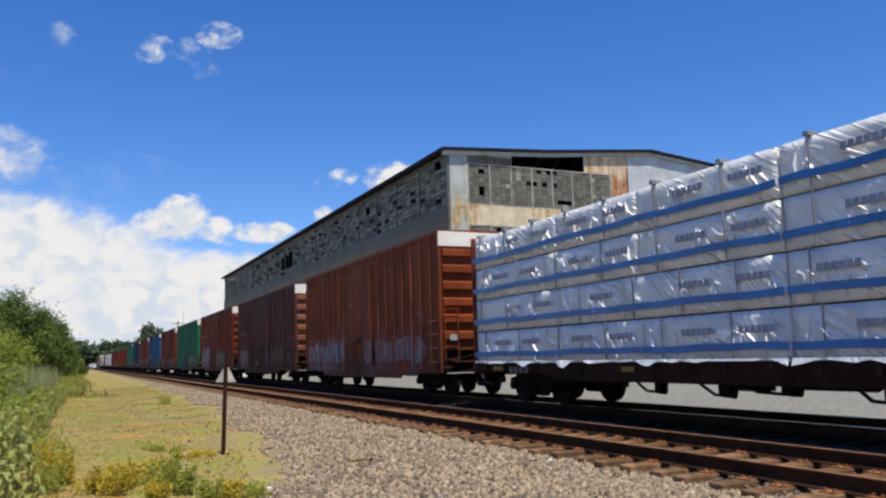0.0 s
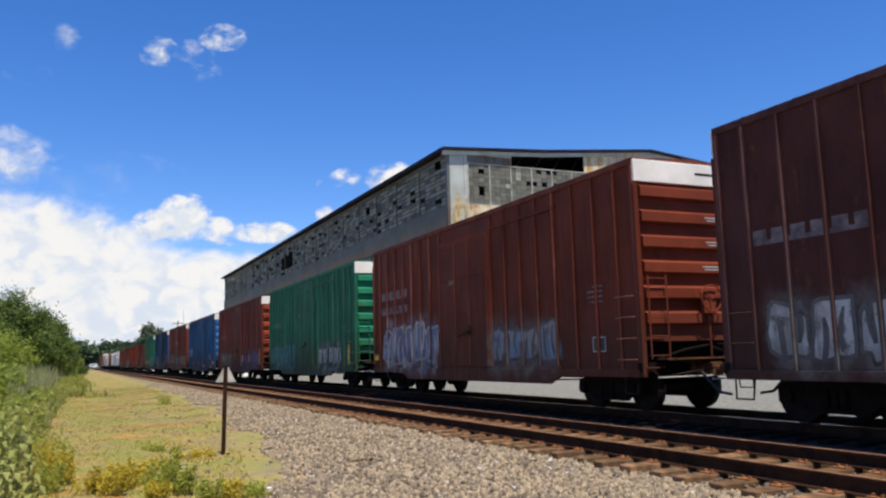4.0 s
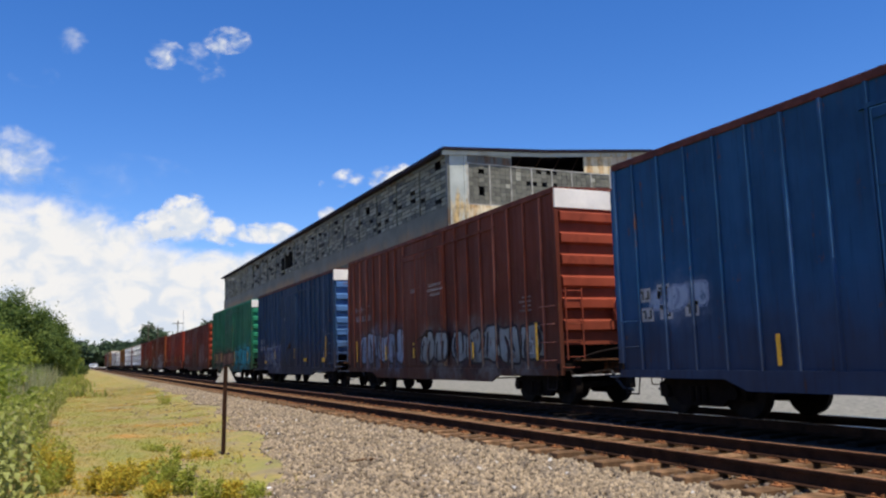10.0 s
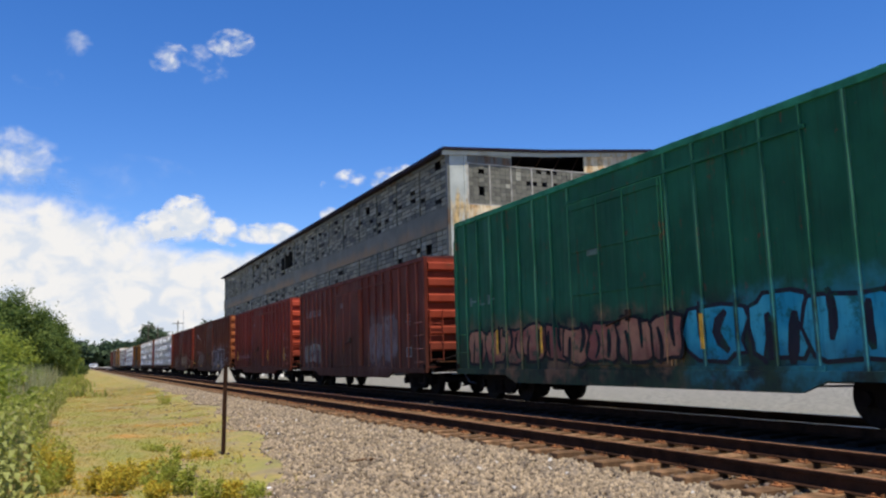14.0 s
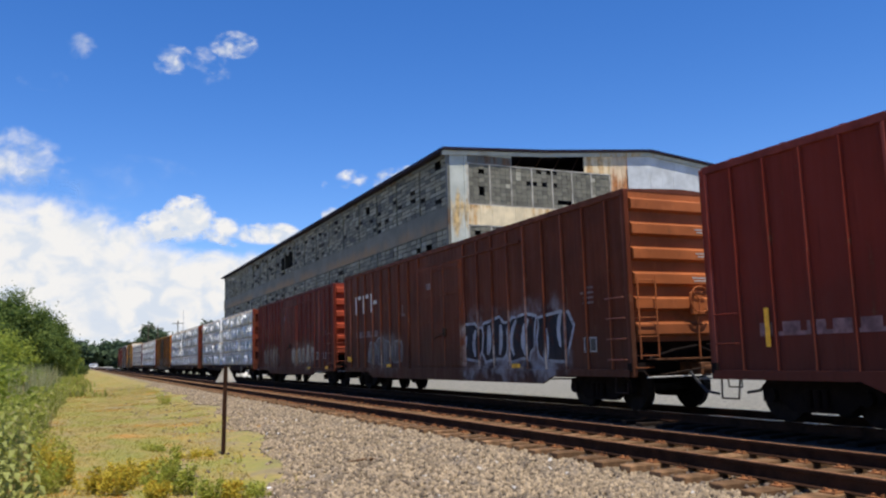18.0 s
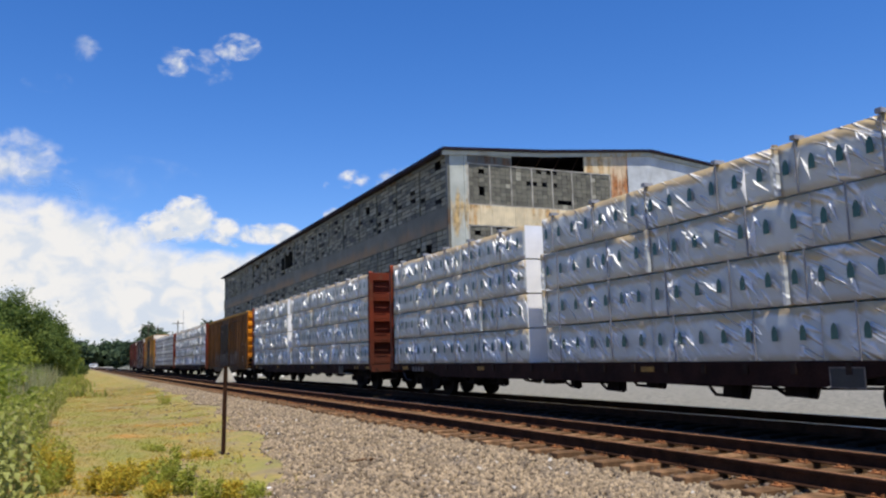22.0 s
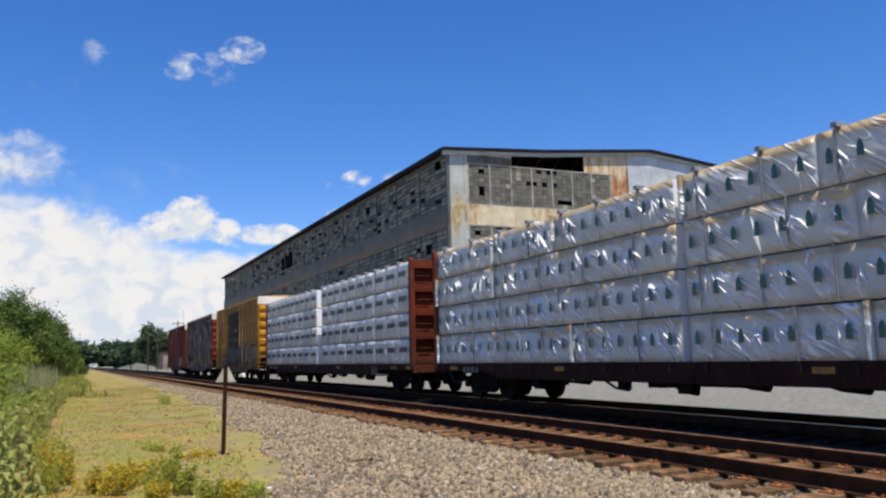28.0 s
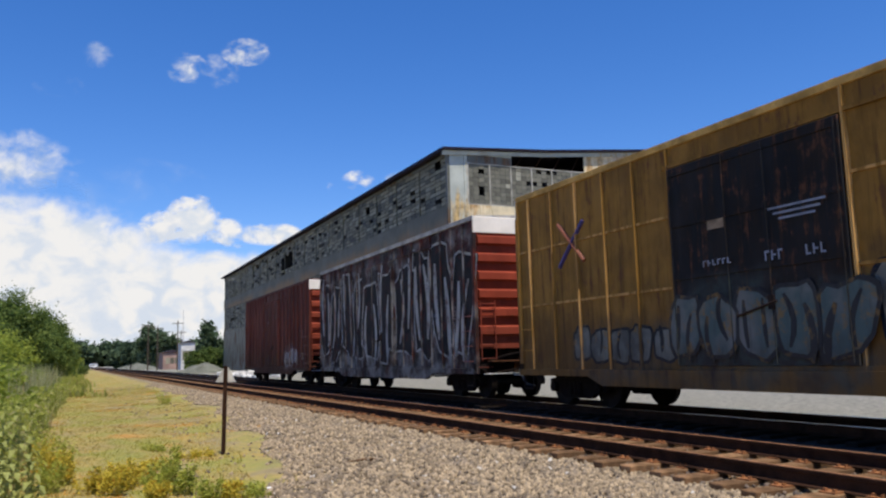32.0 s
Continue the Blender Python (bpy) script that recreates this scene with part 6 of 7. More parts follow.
def blades(name, label, pts, h, w, seed, material, lean=0.35, leaves=0):
    """Upright blades and stems, bent over a little."""
    rng = np.random.RandomState(seed)
    n = len(pts)
    hh = h * (0.5 + 0.8 * rng.rand(n, 1))
    a = rng.uniform(0, 6.283, (n, 1))
    d = np.concatenate([np.cos(a), np.sin(a), np.zeros((n, 1))], 1)
    side = np.concatenate([-np.sin(a), np.cos(a), np.zeros((n, 1))], 1) * w * (0.6 + 0.8 * rng.rand(n, 1))
    up = np.array([[0, 0, 1.0]])
    l = lean * hh * rng.rand(n, 1)
    p0, p1, p2 = pts, pts + up * hh * 0.55 + d * l * 0.3, pts + up * hh + d * l
    v = np.stack([p0 - side, p0 + side, p1 + side * 0.8, p1 - side * 0.8, p2], 1)
    k = (np.arange(n) * 5)[:, None]
    f = np.concatenate([k + [0, 1, 2, 3], k + [3, 2, 4]], 1)
    me = bpy.data.meshes.new(name)
    me.vertices.add(n * 5)
    me.vertices.foreach_set("co", v.ravel())
    me.loops.add(n * 7)
    me.loops.foreach_set("vertex_index", f.ravel())
    me.polygons.add(n * 2)
    me.polygons.foreach_set("loop_start", (np.arange(n)[:, None] * 7 + [0, 4]).ravel())
    me.materials.append(material)
    me.update(calc_edges=True)
    return tagged(new(name, me), label, "grass", kind="stuff")


def scatter(seed, n, x0, x1, y0, y1, keep, power=1.6):
    rng = np.random.RandomState(seed)
    y = y0 + (y1 - y0) * rng.rand(n) ** power
    x = x0 + (x1 - x0) * rng.rand(n)
    q = np.array([noise.noise((a * 0.55, b * 0.45, seed)) for a, b in zip(x, y)])
    edge = 5.0 - 2.9 * np.exp(-(y - 9) / 14)
    m = keep(x, y, q, edge, rng.rand(n))
    return np.array([(a, b, gz(a, b) - 0.01) for a, b in zip(x[m], y[m])])


blades("low_grass", "short yellow-green weeds over the dry ground", scatter(51, 130000, -3, 4.6, 8, 62, lambda x, y, q, e, r: (x < e - 0.2 + 0.6 * q + 0.9 * (r - 0.5) ** 3 * 4) & (r < 0.85 + 0.7 * q)), 0.034, 0.007, 1, CARPET, 1.3)
blades("green_grass", "thin green grass among the weeds", scatter(52, 26000, -3, 4.4, 8, 60, lambda x, y, q, e, r: (x < e - 0.3) & (r < 0.22 - 0.8 * q)), 0.07, 0.008, 2, CARPET, 1.6)
blades("tall_grass", "tall seeding grass on the bank", scatter(53, 16000, -5.5, 0.2, 13, 70, lambda x, y, q, e, r: (x < np.minimum(-0.3, -1.0 + 0.02 * (y - 10)) + 0.4 * q) & (x > -0.085 * y - 0.5)), 0.72, 0.010, 3, STRAW, 0.9)
blades("tall_weeds", "tall green weeds on the bank", scatter(54, 9000, -5.5, 0.2, 12, 65, lambda x, y, q, e, r: (x < np.minimum(-0.4, -1.05 + 0.02 * (y - 10)) - 0.4 * q) & (x > -0.085 * y - 0.5)), 0.85, 0.014, 4, WEED, 0.9)


blades("bank_grass", "pale waist-high seeding grass before the trees", scatter(58, 9000, -4.5, -0.2, 24, 60, lambda x, y, q, e, r: (x < -1.1 + 0.016 * (y - 24) + 0.4 * q) & (x > -0.07 * y) & (r < 0.8 + q)), 1.5, 0.014, 8, STRAW, 0.45)
blades("far_verge_grass", "yellow-green weeds along the far verge", scatter(56, 14000, -3, 4.6, 48, 190, lambda x, y, q, e, r: (x < e - 0.5 + 0.6 * q) & (x > -0.02 * y) & (r < 0.5 + q)), 0.05, 0.02, 6, CARPET, 1.8)
blades("far_verge_weeds", "green weeds along the far verge", scatter(57, 9000, -4, 3.0, 48, 190, lambda x, y, q, e, r: (x < 0.8 + 2.0 * q) & (x > -0.03 * y) & (q > -0.1)), 0.4, 0.04, 7, WEED, 0.8)


def weed_leaves(name, label, pts, h, r, leaf, seed, material, per=26):
    rng = np.random.RandomState(seed)
    n = len(pts)
    p = np.repeat(pts, per, 0)
    t = rng.rand(n * per, 1)
    hh = np.repeat(h * (0.6 + 0.6 * rng.rand(n, 1)), per, 0)
    off = rng.normal(size=(n * per, 3)) * r * (0.35 + 0.65 * t)
    off[:, 2:] = 0
    p = p + off + np.concatenate([np.zeros((n * per, 2)), t * hh], 1)
    return tagged(new(name, leaf_mesh(name, p, leaf, rng, material)), label, "weeds", kind="stuff")


weed_leaves("bank_weeds", "leafy green weeds on the bank", scatter(55, 4600, -5.0, 0.0, 12, 60, lambda x, y, q, e, r: (x < np.minimum(-0.35, -0.95 + 0.02 * (y - 10)) + 0.3 * q) & (x > -0.085 * y - 0.5)), 0.95, 0.16, 0.05, 5, WEED)


def flowering_weed(x, y, h, r, seed, material, label, name="yellow_weed", per=900, leaf=0.021):
    t = thing(name, label, "weed", m=pose(x, y, gz(x, y)))
    rng = np.random.RandomState(seed)
    stems = 15
    tips = []
    for k in range(stems):
        a = rng.uniform(0, 6.28)
        q = r * rng.uniform(0.1, 1.0)
        tip = (q * math.cos(a), q * math.sin(a), h * rng.uniform(0.35, 1.0))
        tips.append(tip)
        b = bmesh.new()
        rod(b, (tip[0] * 0.55, tip[1] * 0.55, -0.03), tip, 0.005, 5, 0.002)
        part("stem", b, WEED, t)
    tips = np.array(tips)
    i = rng.randint(0, stems, per)
    s = rng.rand(per, 1) ** 0.6
    foot = tips * (0.55, 0.55, 0.0)
    p = foot[i] + (tips - foot)[i] * (0.1 + 0.9 * s) + rng.normal(size=(per, 3)) * (0.055 - 0.03 * s)
    p[:, 2] = np.maximum(p[:, 2], 0.02)
    part("foliage", leaf_mesh("foliage", p, leaf, rng, material), None, t)
    return t


SPRIG = leaf_material("weed_sprig", (0.30, 0.34, 0.05), (0.62, 0.62, 0.13), (0.5, 0.4, 0.12), 0.55)
WEED_SPOTS = ((1.20, 11.3, 0.60, 0.16, SPRIG), (1.36, 11.1, 0.42, 0.16, SPRIG), (1.02, 11.6, 0.36, 0.20, SPRIG), (0.52, 11.5, 0.40, 0.26, GOLD), (0.72, 11.9, 0.44, 0.26, GOLD), (0.90, 12.4, 0.36, 0.28, GOLD),
              (0.30, 12.0, 0.34, 0.26, GOLD), (0.62, 12.9, 0.30, 0.30, GOLD), (0.95, 10.9, 0.26, 0.24, GOLD), (1.85, 10.5, 0.22, 0.24, GOLD), (1.55, 10.4, 0.30, 0.16, SPRIG), (2.15, 10.4, 0.16, 0.18, SPRIG),
              (-0.22, 12.5, 0.50, 0.28, SPRIG), (-0.05, 13.2, 0.45, 0.25, GOLD), (-0.30, 13.8, 0.60, 0.30, GOLD), (-0.15, 14.4, 0.50, 0.28, SPRIG), (-0.45, 15.2, 0.70, 0.34, SPRIG), (-0.60, 16.6, 0.90, 0.36, SPRIG),
              (3.40, 34.7, 0.50, 0.42, SPRIG), (1.30, 14.6, 0.12, 0.40, GOLD), (2.10, 15.4, 0.10, 0.40, GOLD), (1.60, 17.0, 0.09, 0.45, SPRIG))
for k, (x, y, h, r, mat) in enumerate(WEED_SPOTS):
    flowering_weed(x, y, h, r, 60 + k, mat, "clump of yellow-orange flowering weeds" if mat is GOLD else "clump of green leafy weeds")


def mullein(x, y, h, seed):
    t = thing("broadleaf_weed", "tall broad-leaved weed with pale green leaves", "weed", m=pose(x, y, gz(x, y)))
    rng = random.Random(seed)
    b = bmesh.new()
    rod(b, (0, 0, -0.05), (0.02, 0.03, h), 0.016, 7, 0.006)
    part("stem", b, BROAD, t)
    n = int(h * 34)
    for i in range(n):
        z = h * (0.06 + 0.92 * i / n)
        a = i * 2.4 + rng.uniform(-0.3, 0.3)
        ln = (0.22 - 0.12 * z / h) * rng.uniform(0.7, 1.3)
        b = bmesh.new()
        d, s = Vector((math.cos(a), math.sin(a), 0)), Vector((-math.sin(a), math.cos(a), 0))
        pr = None
        for q, (w, zz) in enumerate(((0.3, 0), (0.85, 0.10), (0.8, 0.08), (0.15, -0.06))):
            c = d * (ln * q / 3) + Vector((0, 0, z + zz * ln * 3))
            row = [b.verts.new(c - s * ln * 0.26 * w), b.verts.new(c + Vector((0, 0, -0.012 * w))), b.verts.new(c + s * ln * 0.26 * w)]
            if pr:
                b.faces.new((pr[0], pr[1], row[1], row[0]))
                b.faces.new((pr[1], pr[2], row[2], row[1]))
            pr = row
        part("leaf", b, BROAD, t)


for x, y, h, s in ((-0.60, 11.6, 1.25, 1), (-0.82, 12.2, 1.15, 2), (-0.52, 12.8, 0.75, 3), (-0.80, 11.2, 1.0, 4), (-0.66, 10.6, 0.7, 5), (-0.42, 11.4, 0.55, 6)):
    mullein(x, y, h, s)


# ---- sign post ----
PLATEP = plain("weathered_plate_paint", (0.52, 0.48, 0.40), 0.7, 0.0, 0.25, 6.0)


def sign_post(x, y):
    t = thing("sign_post", "rusty steel post with a small pale triangular plate", "sign post", m=pose(x, y, gz(x, y), 0, 1.2, -20))
    b = bmesh.new()
    bx(b, -0.035, 0.035, -0.006, 0.006, -0.3, 1.62)
    bx(b, -0.035, -0.027, 0.006, 0.05, -0.3, 1.62)
    bx(b, 0.027, 0.035, 0.006, 0.05, -0.3, 1.62)
    part("post", b, RAIL, t)
    b = bmesh.new()
    prism(b, [(-0.19, 1.32), (0.19, 1.32), (0.03, 1.62), (-0.03, 1.62)], "y", 0.051, 0.056)
    part("plate", b, PLATEP, t, "pale triangular metal plate")
    for z in (1.4, 1.54):
        b = bmesh.new()
        rod(b, (0, -0.02, z), (0, -0.006, z), 0.012, 8)
        part("bolt", b, STEEL, t)


sign_post(2.57, 15.5)


# ---- litter ----
def litter(name, label, cat, x, y, sx, sy, sz, mat, seed):
    rng = random.Random(seed)
    b = bmesh.new()
    bmesh.ops.create_icosphere(b, subdivisions=2, radius=1.0)
    for v in b.verts:
        q = 0.7 + 0.5 * noise.noise(v.co * 1.7 + Vector((seed, 0, 0)))
        v.co = (v.co.x * sx * q, v.co.y * sy * q, v.co.z * sz * q)
    ob = new(name, finish(b, name, mat))
    ob.matrix_world = pose(x, y, gz(x, y) + sz * 0.5, 0, 0, rng.uniform(0, 180))
    tagged(ob, label, cat)


litter("paper_scrap", "crumpled white paper scrap on the gravel", "litter", 2.43, 11.0, 0.09, 0.06, 0.04, WHITEP, 1)
litter("timber_scrap", "dark broken timber piece on the ballast", "timber", 4.25, 12.3, 0.34, 0.07, 0.05, TIE, 2)
litter("timber_scrap", "small dark wood splinter on the ballast", "timber", 3.55, 13.4, 0.20, 0.05, 0.03, TIE, 3)
litter("stone", "dark flat stone in the dry weeds", "stone", 0.75, 14.0, 0.12, 0.08, 0.05, STEEL, 4)
litter("stone", "dark flat stone in the dry weeds", "stone", 1.15, 12.9, 0.10, 0.07, 0.04, STEEL, 5)


# ---- distance ----
def far_woods():
    rng = np.random.RandomState(71)
    pts, deep = [], []
    spots = [(x, 330 + 90 * rng.rand() + 1.2 * abs(x - 20), rng.uniform(8.5, 12.5)) for x in rng.uniform(17, 110, 90)]
    spots += [(x, 230 + 110 * rng.rand(), rng.uniform(6.5, 9.5)) for x in rng.uniform(-40, -3, 34)]
    spots += [(x, 760 + 110 * rng.rand(), rng.uniform(16, 24)) for x in rng.uniform(-45, 120, 70)]
    for x, y, h in spots:
        far = y > 700
        c, p = clump_points(rng, 26, 30, h * 0.45, h * 0.45, h * 0.48, h * 0.48, 0.07 * h)
        (deep if far else pts).append(p + (x, y, -0.4))
    for name, q, leaf in (("far_woods", pts, 0.95), ("distant_woods", deep, 2.2)):
        p = np.concatenate(q)
        tagged(new(name, leaf_mesh(name, p, leaf, rng, LEAF_FAR)), "dark green woods at the end of the tracks", "woods", kind="stuff")


far_woods()
for x, y, h, s in ((20.0, 250, 12.5, 81), (23.5, 258, 11.5, 82), (27.0, 262, 10.0, 83), (17.5, 290, 9.5, 84), (28.8, 190, 10.0, 85)):
    t = tree("tall dark tree beyond the gravel lot", h, h * 0.26, s, LEAF_FAR, 50, 40, 0.5)
    t.matrix_world = pose(x, y, -0.4)
for x, y, h, s in ((22.6, 172, 3.6, 91), (24.6, 170, 4.4, 92), (27.0, 171, 4.6, 93), (29.5, 180, 4.8, 94)):
    t = tree("rounded green bush behind the stone piles", h, h * 0.6, s, LEAF, 55, 60, 0.22, low=0.05)
    t.matrix_world = pose(x, y, -0.4)


def mound(name, label, x, y, r, h, mat, seed):
    b = bmesh.new()
    bmesh.ops.create_grid(b, x_segments=26, y_segments=26, size=r)
    for v in b.verts:
        d = v.co.xy.length / r
        q = max(0.0, 1 - d) ** 0.9
        v.co.z = h * q * (1 + 0.35 * noise.noise(v.co * 0.5 + Vector((seed, 0, 0)))) + 0.15 * noise.noise(v.co * 1.4) - 0.25
    ob = new(name, finish(b, name, mat, True))
    ob.matrix_world = pose(x, y, -0.3)
    tagged(ob, label, "stone pile")


PILE = plain("pile_gravel", (0.15, 0.155, 0.125), 0.95, 0.0, 0.3, 0.8, 0.8, 0.15)
BLOCK = plain("pale_stone", (0.66, 0.64, 0.60), 0.9, 0.0, 0.2, 0.7, 0.6, 0.05)
mound("gravel_pile", "low grey-green gravel pile on the lot", 18.0, 128.0, 5.0, 1.7, PILE, 3)
mound("gravel_pile", "low grey gravel pile far along the lot", 21.0, 310.0, 8.0, 2.0, PILE, 9)
mound("gravel_pile", "pinkish-grey gravel pile far along the lot", 18.5, 240.0, 5.0, 1.6, PILE, 12)
rngb = random.Random(5)
for kk in range(44):
    b = bmesh.new()
    s = rngb.uniform(0.22, 0.55)
    bx(b, -s, s, -s * 0.7, s * 0.7, 0, s * 1.1, 0.12)
    for v in b.verts:
        v.co += Vector((noise.noise(v.co * 2 + Vector((kk, 0, 0))), noise.noise(v.co * 2 + Vector((0, kk, 0))), noise.noise(v.co * 2))) * 0.10
    ob = new("stone_block", finish(b, "stone_block", BLOCK))
    ob.matrix_world = pose(15.2 + rngb.uniform(0, 3.0), 76 + rngb.uniform(0, 26), -0.42, rngb.uniform(-8, 8), rngb.uniform(-8, 8), rngb.uniform(0, 90))
    tagged(ob, "pale rough quarry stone block in a heap", "stone block", "heap of pale stone blocks")


def pole(x, y, h, label, arms=1):
    t = thing("utility_pole", label, "utility pole", m=pose(x, y, -0.4))
    b = bmesh.new()
    rod(b, (0, 0, -0.5), (0, 0, h), 0.17, 9, 0.11)
    part("shaft", b, BARK, t)
    for k in range(arms):
        b = bmesh.new()
        bx(b, -1.2, 1.2, -0.06, 0.06, h - 0.7 - 0.9 * k, h - 0.55 - 0.9 * k)
        arm = part("crossarm", b, BARK, t)
        for q in (-1.05, -0.5, 0.5, 1.05):
            b = bmesh.new()
            rod(b, (q, 0, h - 0.55 - 0.9 * k), (q, 0, h - 0.4 - 0.9 * k), 0.05, 6)
            part("insulator", b, WHITEP, arm)


for x, y, h in ((22.4, 200, 11.6), (17.9, 200, 10.5), (15.8, 200, 11.0), (25.0, 216, 10.0)):
    pole(x, y, h, "weathered wooden utility pole with crossarm")


def shed(x, y, w, d, h, mat, label):
    t = thing("shed", label, "shed", m=pose(x, y, -0.4))
    for a, c, e, f in ((-w, w, -d, -d + 0.2), (-w, w, d - 0.2, d), (-w, -w + 0.2, -d + 0.2, d - 0.2), (w - 0.2, w, -d + 0.2, d - 0.2)):
        b = bmesh.new()
        bx(b, a, c, e, f, 0, h)
        part("wall", b, mat, t)
    b = bmesh.new()
    prism(b, [(-w - 0.3, h), (w + 0.3, h), (0, h + w * 0.3)], "y", -d - 0.3, d + 0.3)
    part("roof", b, ROOFTOP, t)
    for q in (-0.5, 0.0, 0.5):
        b = bmesh.new()
        bx(b, q * w - 0.5, q * w + 0.5, -d - 0.04, -d + 0.05, h * 0.35, h * 0.7)
        part("window", b, PANE, t)


BRICKISH = plain("pinkish_wall", (0.36, 0.24, 0.19), 0.9, 0.0, 0.25, 0.4)
shed(23.6, 228, 2.3, 6.0, 4.4, BRICKISH, "pinkish brick shed among the trees")
shed(25.2, 206, 1.6, 3.0, 6.5, BLOCK, "pale narrow building beyond the lot")
shed(15.0, 715, 3.0, 4.0, 3.0, WHITEP, "small white building by the far end of the tracks")
b = bmesh.new()
rod(b, (0, 0, 0), (0, 0, 15), 0.2, 6, 0.08)
for kk in range(5):
    bx(b, -0.35, 0.35, -0.05, 0.05, 3 + 2.2 * kk, 3.1 + 2.2 * kk)
mast = new("mast", finish(b, "mast", BLOCK))
mast.matrix_world = pose(25.4, 215, -0.4)
tagged(mast, "thin grey lattice mast beyond the trees", "mast")


# ---- clouds ----
def sky_point(px, py, d=3000.0):
    f = 784 / math.tan(radians(FOV / 2))
    return CAM_POSE @ Vector(((px - 784) / f * d, (441 - py) / f * d, -d))


def cloud_material(name, hx, hy, seed, dens, scale, edge, shade, flat=0.0, fade=1.0):
    """A far cloud: its edges break up in noise; its folds are brighter and greyer."""
    n = Nodes(name, 1.0)
    v = n.coord()
    x, y, z = n.xyz(v)
    u, w = n.f("DIVIDE", x, hx), n.f("DIVIDE", y, hy)
    r2 = n.f("ADD", n.f("MULTIPLY", u, u), n.f("MULTIPLY", w, w))
    mp = n.t.nodes.new("ShaderNodeMapping")
    mp.inputs["Location"].default_value = (seed * 3.1, seed * 1.7, 0)
    mp.inputs["Scale"].default_value = (1 / 100.0, 1.35 / 100.0, 1)
    n.t.links.new(v, mp.inputs["Vector"])
    nz = n.noise(mp.outputs[0], scale * 0.62, 7, 0.56, 0.5)
    wisp = n.noise(mp.outputs[0], scale * 2.4, 5, 0.55)
    base = n.f("ADD", n.f("MULTIPLY", n.f("SUBTRACT", nz, 0.5), 2.6), n.f("MULTIPLY", n.f("SUBTRACT", wisp, 0.5), 0.5))
    q = n.f("ADD", base, n.f("MULTIPLY", n.f("SUBTRACT", 1.0, r2), dens))
    rim = n.f("MULTIPLY", n.ramp(r2, 1.0, 0.72), n.f("MULTIPLY", n.ramp(w, -1.0, -0.9 + flat), fade))
    alpha = n.f("MULTIPLY", n.ramp(q, 0.0, edge), rim)
    fold = n.noise(mp.outputs[0], scale * 0.8, 5, 0.5, 0.4)
    lit = n.ramp(n.f("ADD", fold, n.f("MULTIPLY", w, 0.10)), 0.38, 0.60)
    col = n.mix(lit, shade, (1.0, 0.985, 0.97))
    em = n.t.nodes.new("ShaderNodeEmission")
    n.put(em.inputs["Color"], col)
    em.inputs["Strength"].default_value = 0.98
    tr = n.t.nodes.new("ShaderNodeBsdfTransparent")
    ms = n.t.nodes.new("ShaderNodeMixShader")
    n.put(ms.inputs[0], alpha)
    n.t.links.new(tr.outputs[0], ms.inputs[1])
    n.t.links.new(em.outputs[0], ms.inputs[2])
    n.t.links.new(ms.outputs[0], n.t.nodes["Material Output"].inputs["Surface"])
    return n.m


CLOUDS = []


def cloud(box0, shift, seed, dens, scale=0.9, edge=0.5, shade=(0.62, 0.70, 0.84), d=3000.0, flat=0.0, fade=1.0, label="small white fair-weather cloud"):
    x0, y0, x1, y1 = box0
    d += 12.0 * len(CLOUDS)
    f = 784 / math.tan(radians(FOV / 2))
    hx, hy = (x1 - x0) / 2 / f * d, (y1 - y0) / 2 / f * d
    me = cloud_mesh("cloud", [(-hx, -hy, 0), (hx, -hy, 0), (hx, hy, 0), (-hx, hy, 0)], [(0, 1, 2, 3)], cloud_material("cloud_vapour", hx, hy, seed, dens, scale, edge, shade, flat, fade))
    ob = new("backdrop_cloud", me)
    tagged(ob, label, "cloud", kind="structure")
    cx, cy = (x0 + x1) / 2, (y0 + y1) / 2
    CLOUDS.append((ob, sky_point(cx, cy, d), sky_point(cx + shift[0], cy + shift[1], d)))


cloud((74, 34, 140, 88), (64, 36), 1.6, 0.8, 1.5, 1.6, fade=0.55)
cloud((-10, 104, 90, 150), (62, 24), 2.0, 0.1, 1.4, 2.2, fade=0.4)
cloud((236, 56, 312, 122), (58, 34), 3.7, 0.45, 1.8, 1.1)
cloud((300, 62, 378, 118), (48, 30), 16.3, 0.25, 1.9, 1.3, fade=0.6)
cloud((342, 36, 436, 90), (46, 30), 4.4, 0.5, 1.7, 1.0)
cloud((330, 98, 392, 148), (34, 14), 5.2, 0.15, 2.0, 1.4, fade=0.55)
cloud((-160, 212, 120, 350), (36, 10), 6.0, 0.9, 1.2, 1.6)
cloud((20, 262, 340, 362), (40, 14), 7.3, 0.3, 0.9, 2.6, fade=0.5)
cloud((-480, 318, 400, 780), (10, 3), 8.1, 2.6, 0.9, 1.3, (0.76, 0.83, 0.94), d=3300, label="large white cloud bank over the horizon")
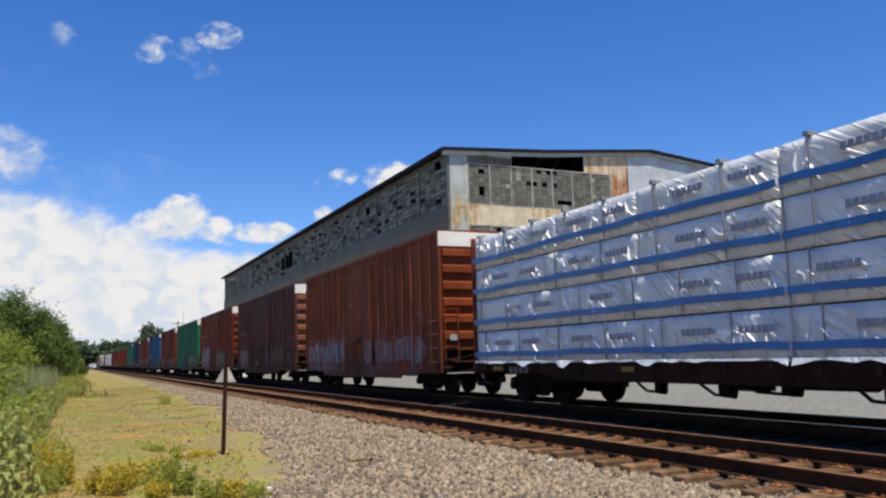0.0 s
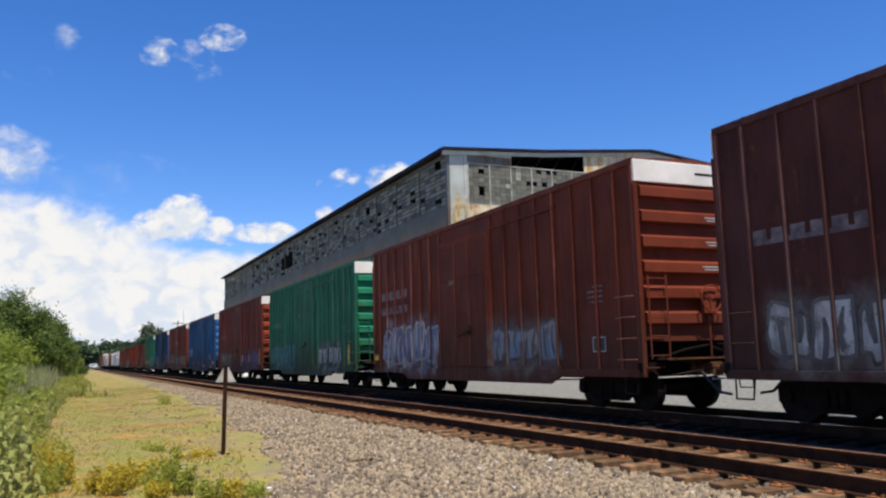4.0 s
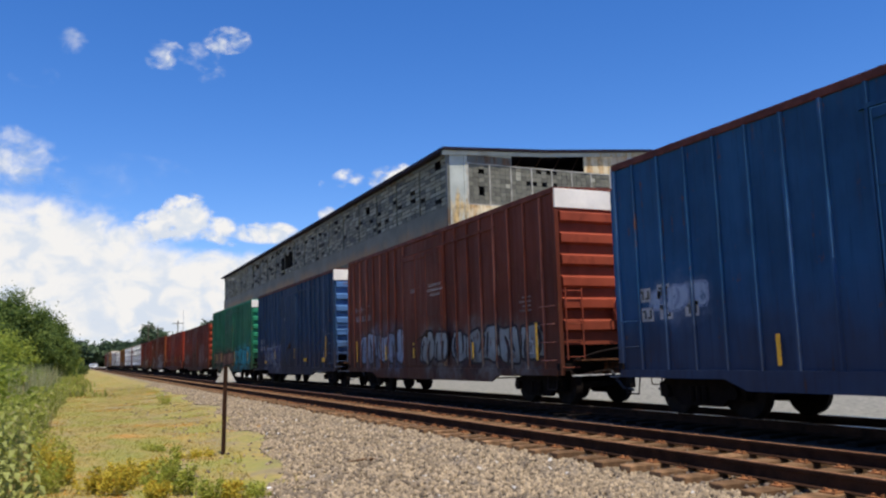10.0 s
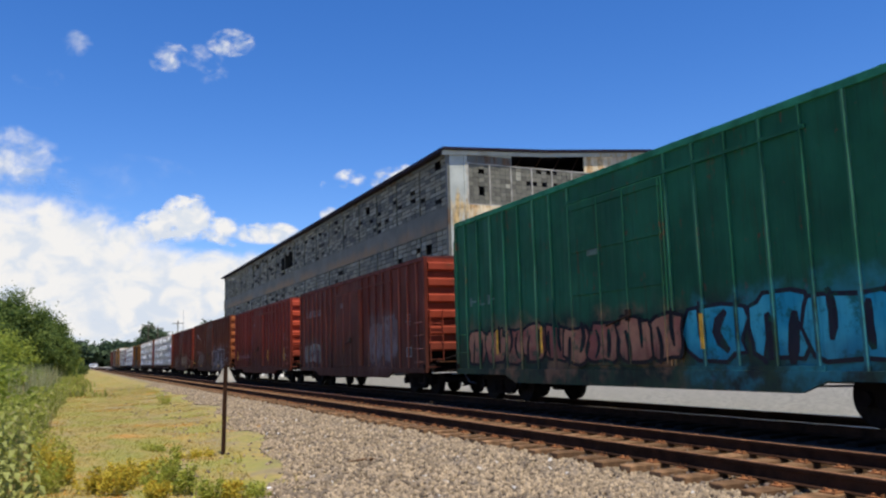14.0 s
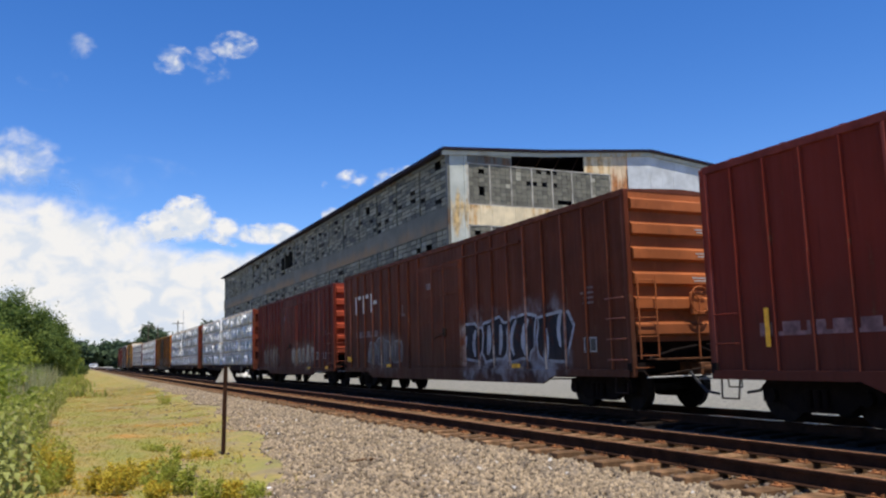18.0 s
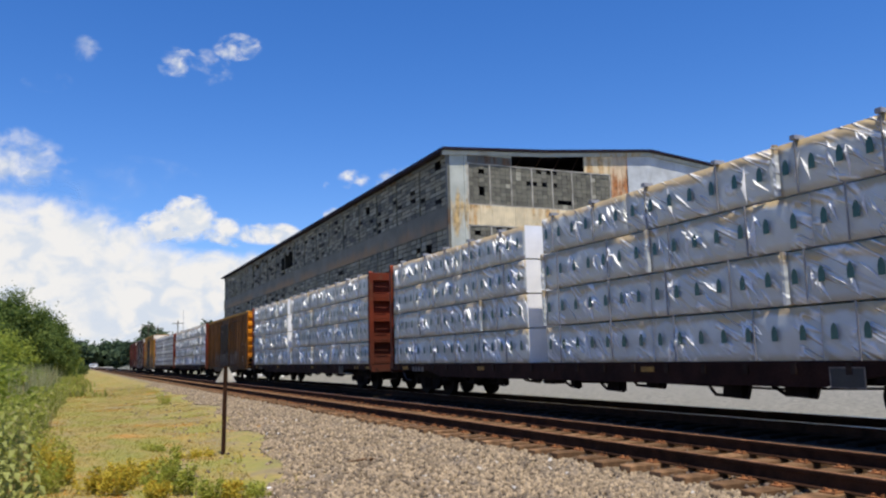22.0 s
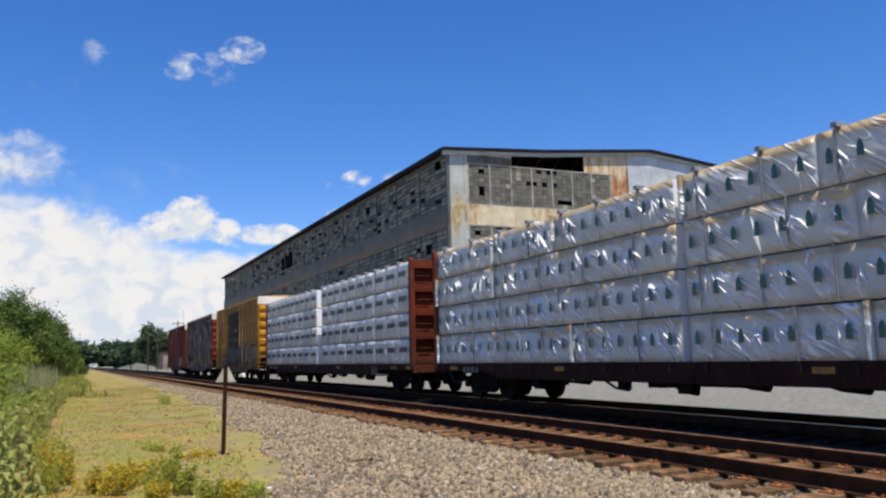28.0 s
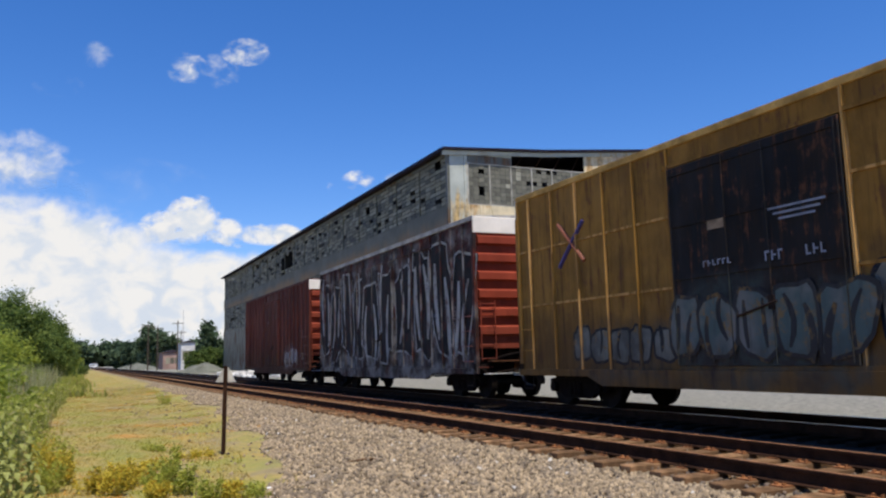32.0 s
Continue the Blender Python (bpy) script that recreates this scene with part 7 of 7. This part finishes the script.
cloud((222, 366, 322, 438), (16, 4), 9.0, 0.8, 1.7, 0.8, (0.76, 0.82, 0.92), flat=0.3)
cloud((268, 338, 384, 436), (16, 4), 17.4, 0.9, 1.6, 0.7, (0.78, 0.84, 0.93), flat=0.3)
cloud((345, 380, 436, 440), (16, 4), 18.2, 0.6, 1.7, 0.8, (0.74, 0.81, 0.92), flat=0.3)
cloud((402, 388, 530, 434), (12, 4), 10.6, 0.8, 1.6, 0.8, (0.74, 0.81, 0.92), flat=0.2)
cloud((60, 430, 660, 640), (8, 2), 11.7, 2.0, 1.0, 1.3, (0.76, 0.83, 0.94), d=3150, label="long white cloud bank over the horizon")
cloud((574, 296, 640, 334), (26, 4), 12.4, 0.4, 1.8, 1.0)
cloud((545, 316, 572, 342), (22, 6), 13.2, 0.2, 1.8, 1.2, fade=0.7)
cloud((636, 282, 752, 348), (34, 14), 14.1, 0.9, 1.5, 0.8)
cloud((552, 362, 596, 396), (24, 6), 15.5, 0.6, 1.4, 0.9)


# ---- movement of the train ----
def travelled(t):
    """Metres that the train has come along at t seconds."""
    return 11.460 * t + 0.00943 * (t - 16) ** 2 + 0.000175 * (t - 16) ** 3


def motions():
    times = [2.0 * k for k in range(17)]
    for ob, x, s, *more in MOVING:
        z, turn = (more + [0, 0])[:2] if more else (0, 0)
        walk(ob, [(t, pose(x, s - travelled(t), z, 0, 0, turn)) for t in times])
    # the wheels turn as they roll; all run alike
    first = WHEELSETS[0]
    step = 1.0 / 30
    walk(first, [(k * step, pose(0, 0, 0, math.degrees(-(travelled(k * step) - travelled(0)) / 0.455) * -1)) for k in range(961)])
    keys = first.animation_data
    for ob, p0, p1 in CLOUDS:
        turn = CAM_POSE.to_3x3().to_4x4()
        walk(ob, [(0.0, Matrix.Translation(p0) @ turn), (32.0, Matrix.Translation(p1) @ turn)])
    for w in WHEELSETS[1:]:
        w.rotation_mode = "QUATERNION"
        a = w.animation_data_create()
        a.action = keys.action
        a.action_slot = keys.action_slot


motions()
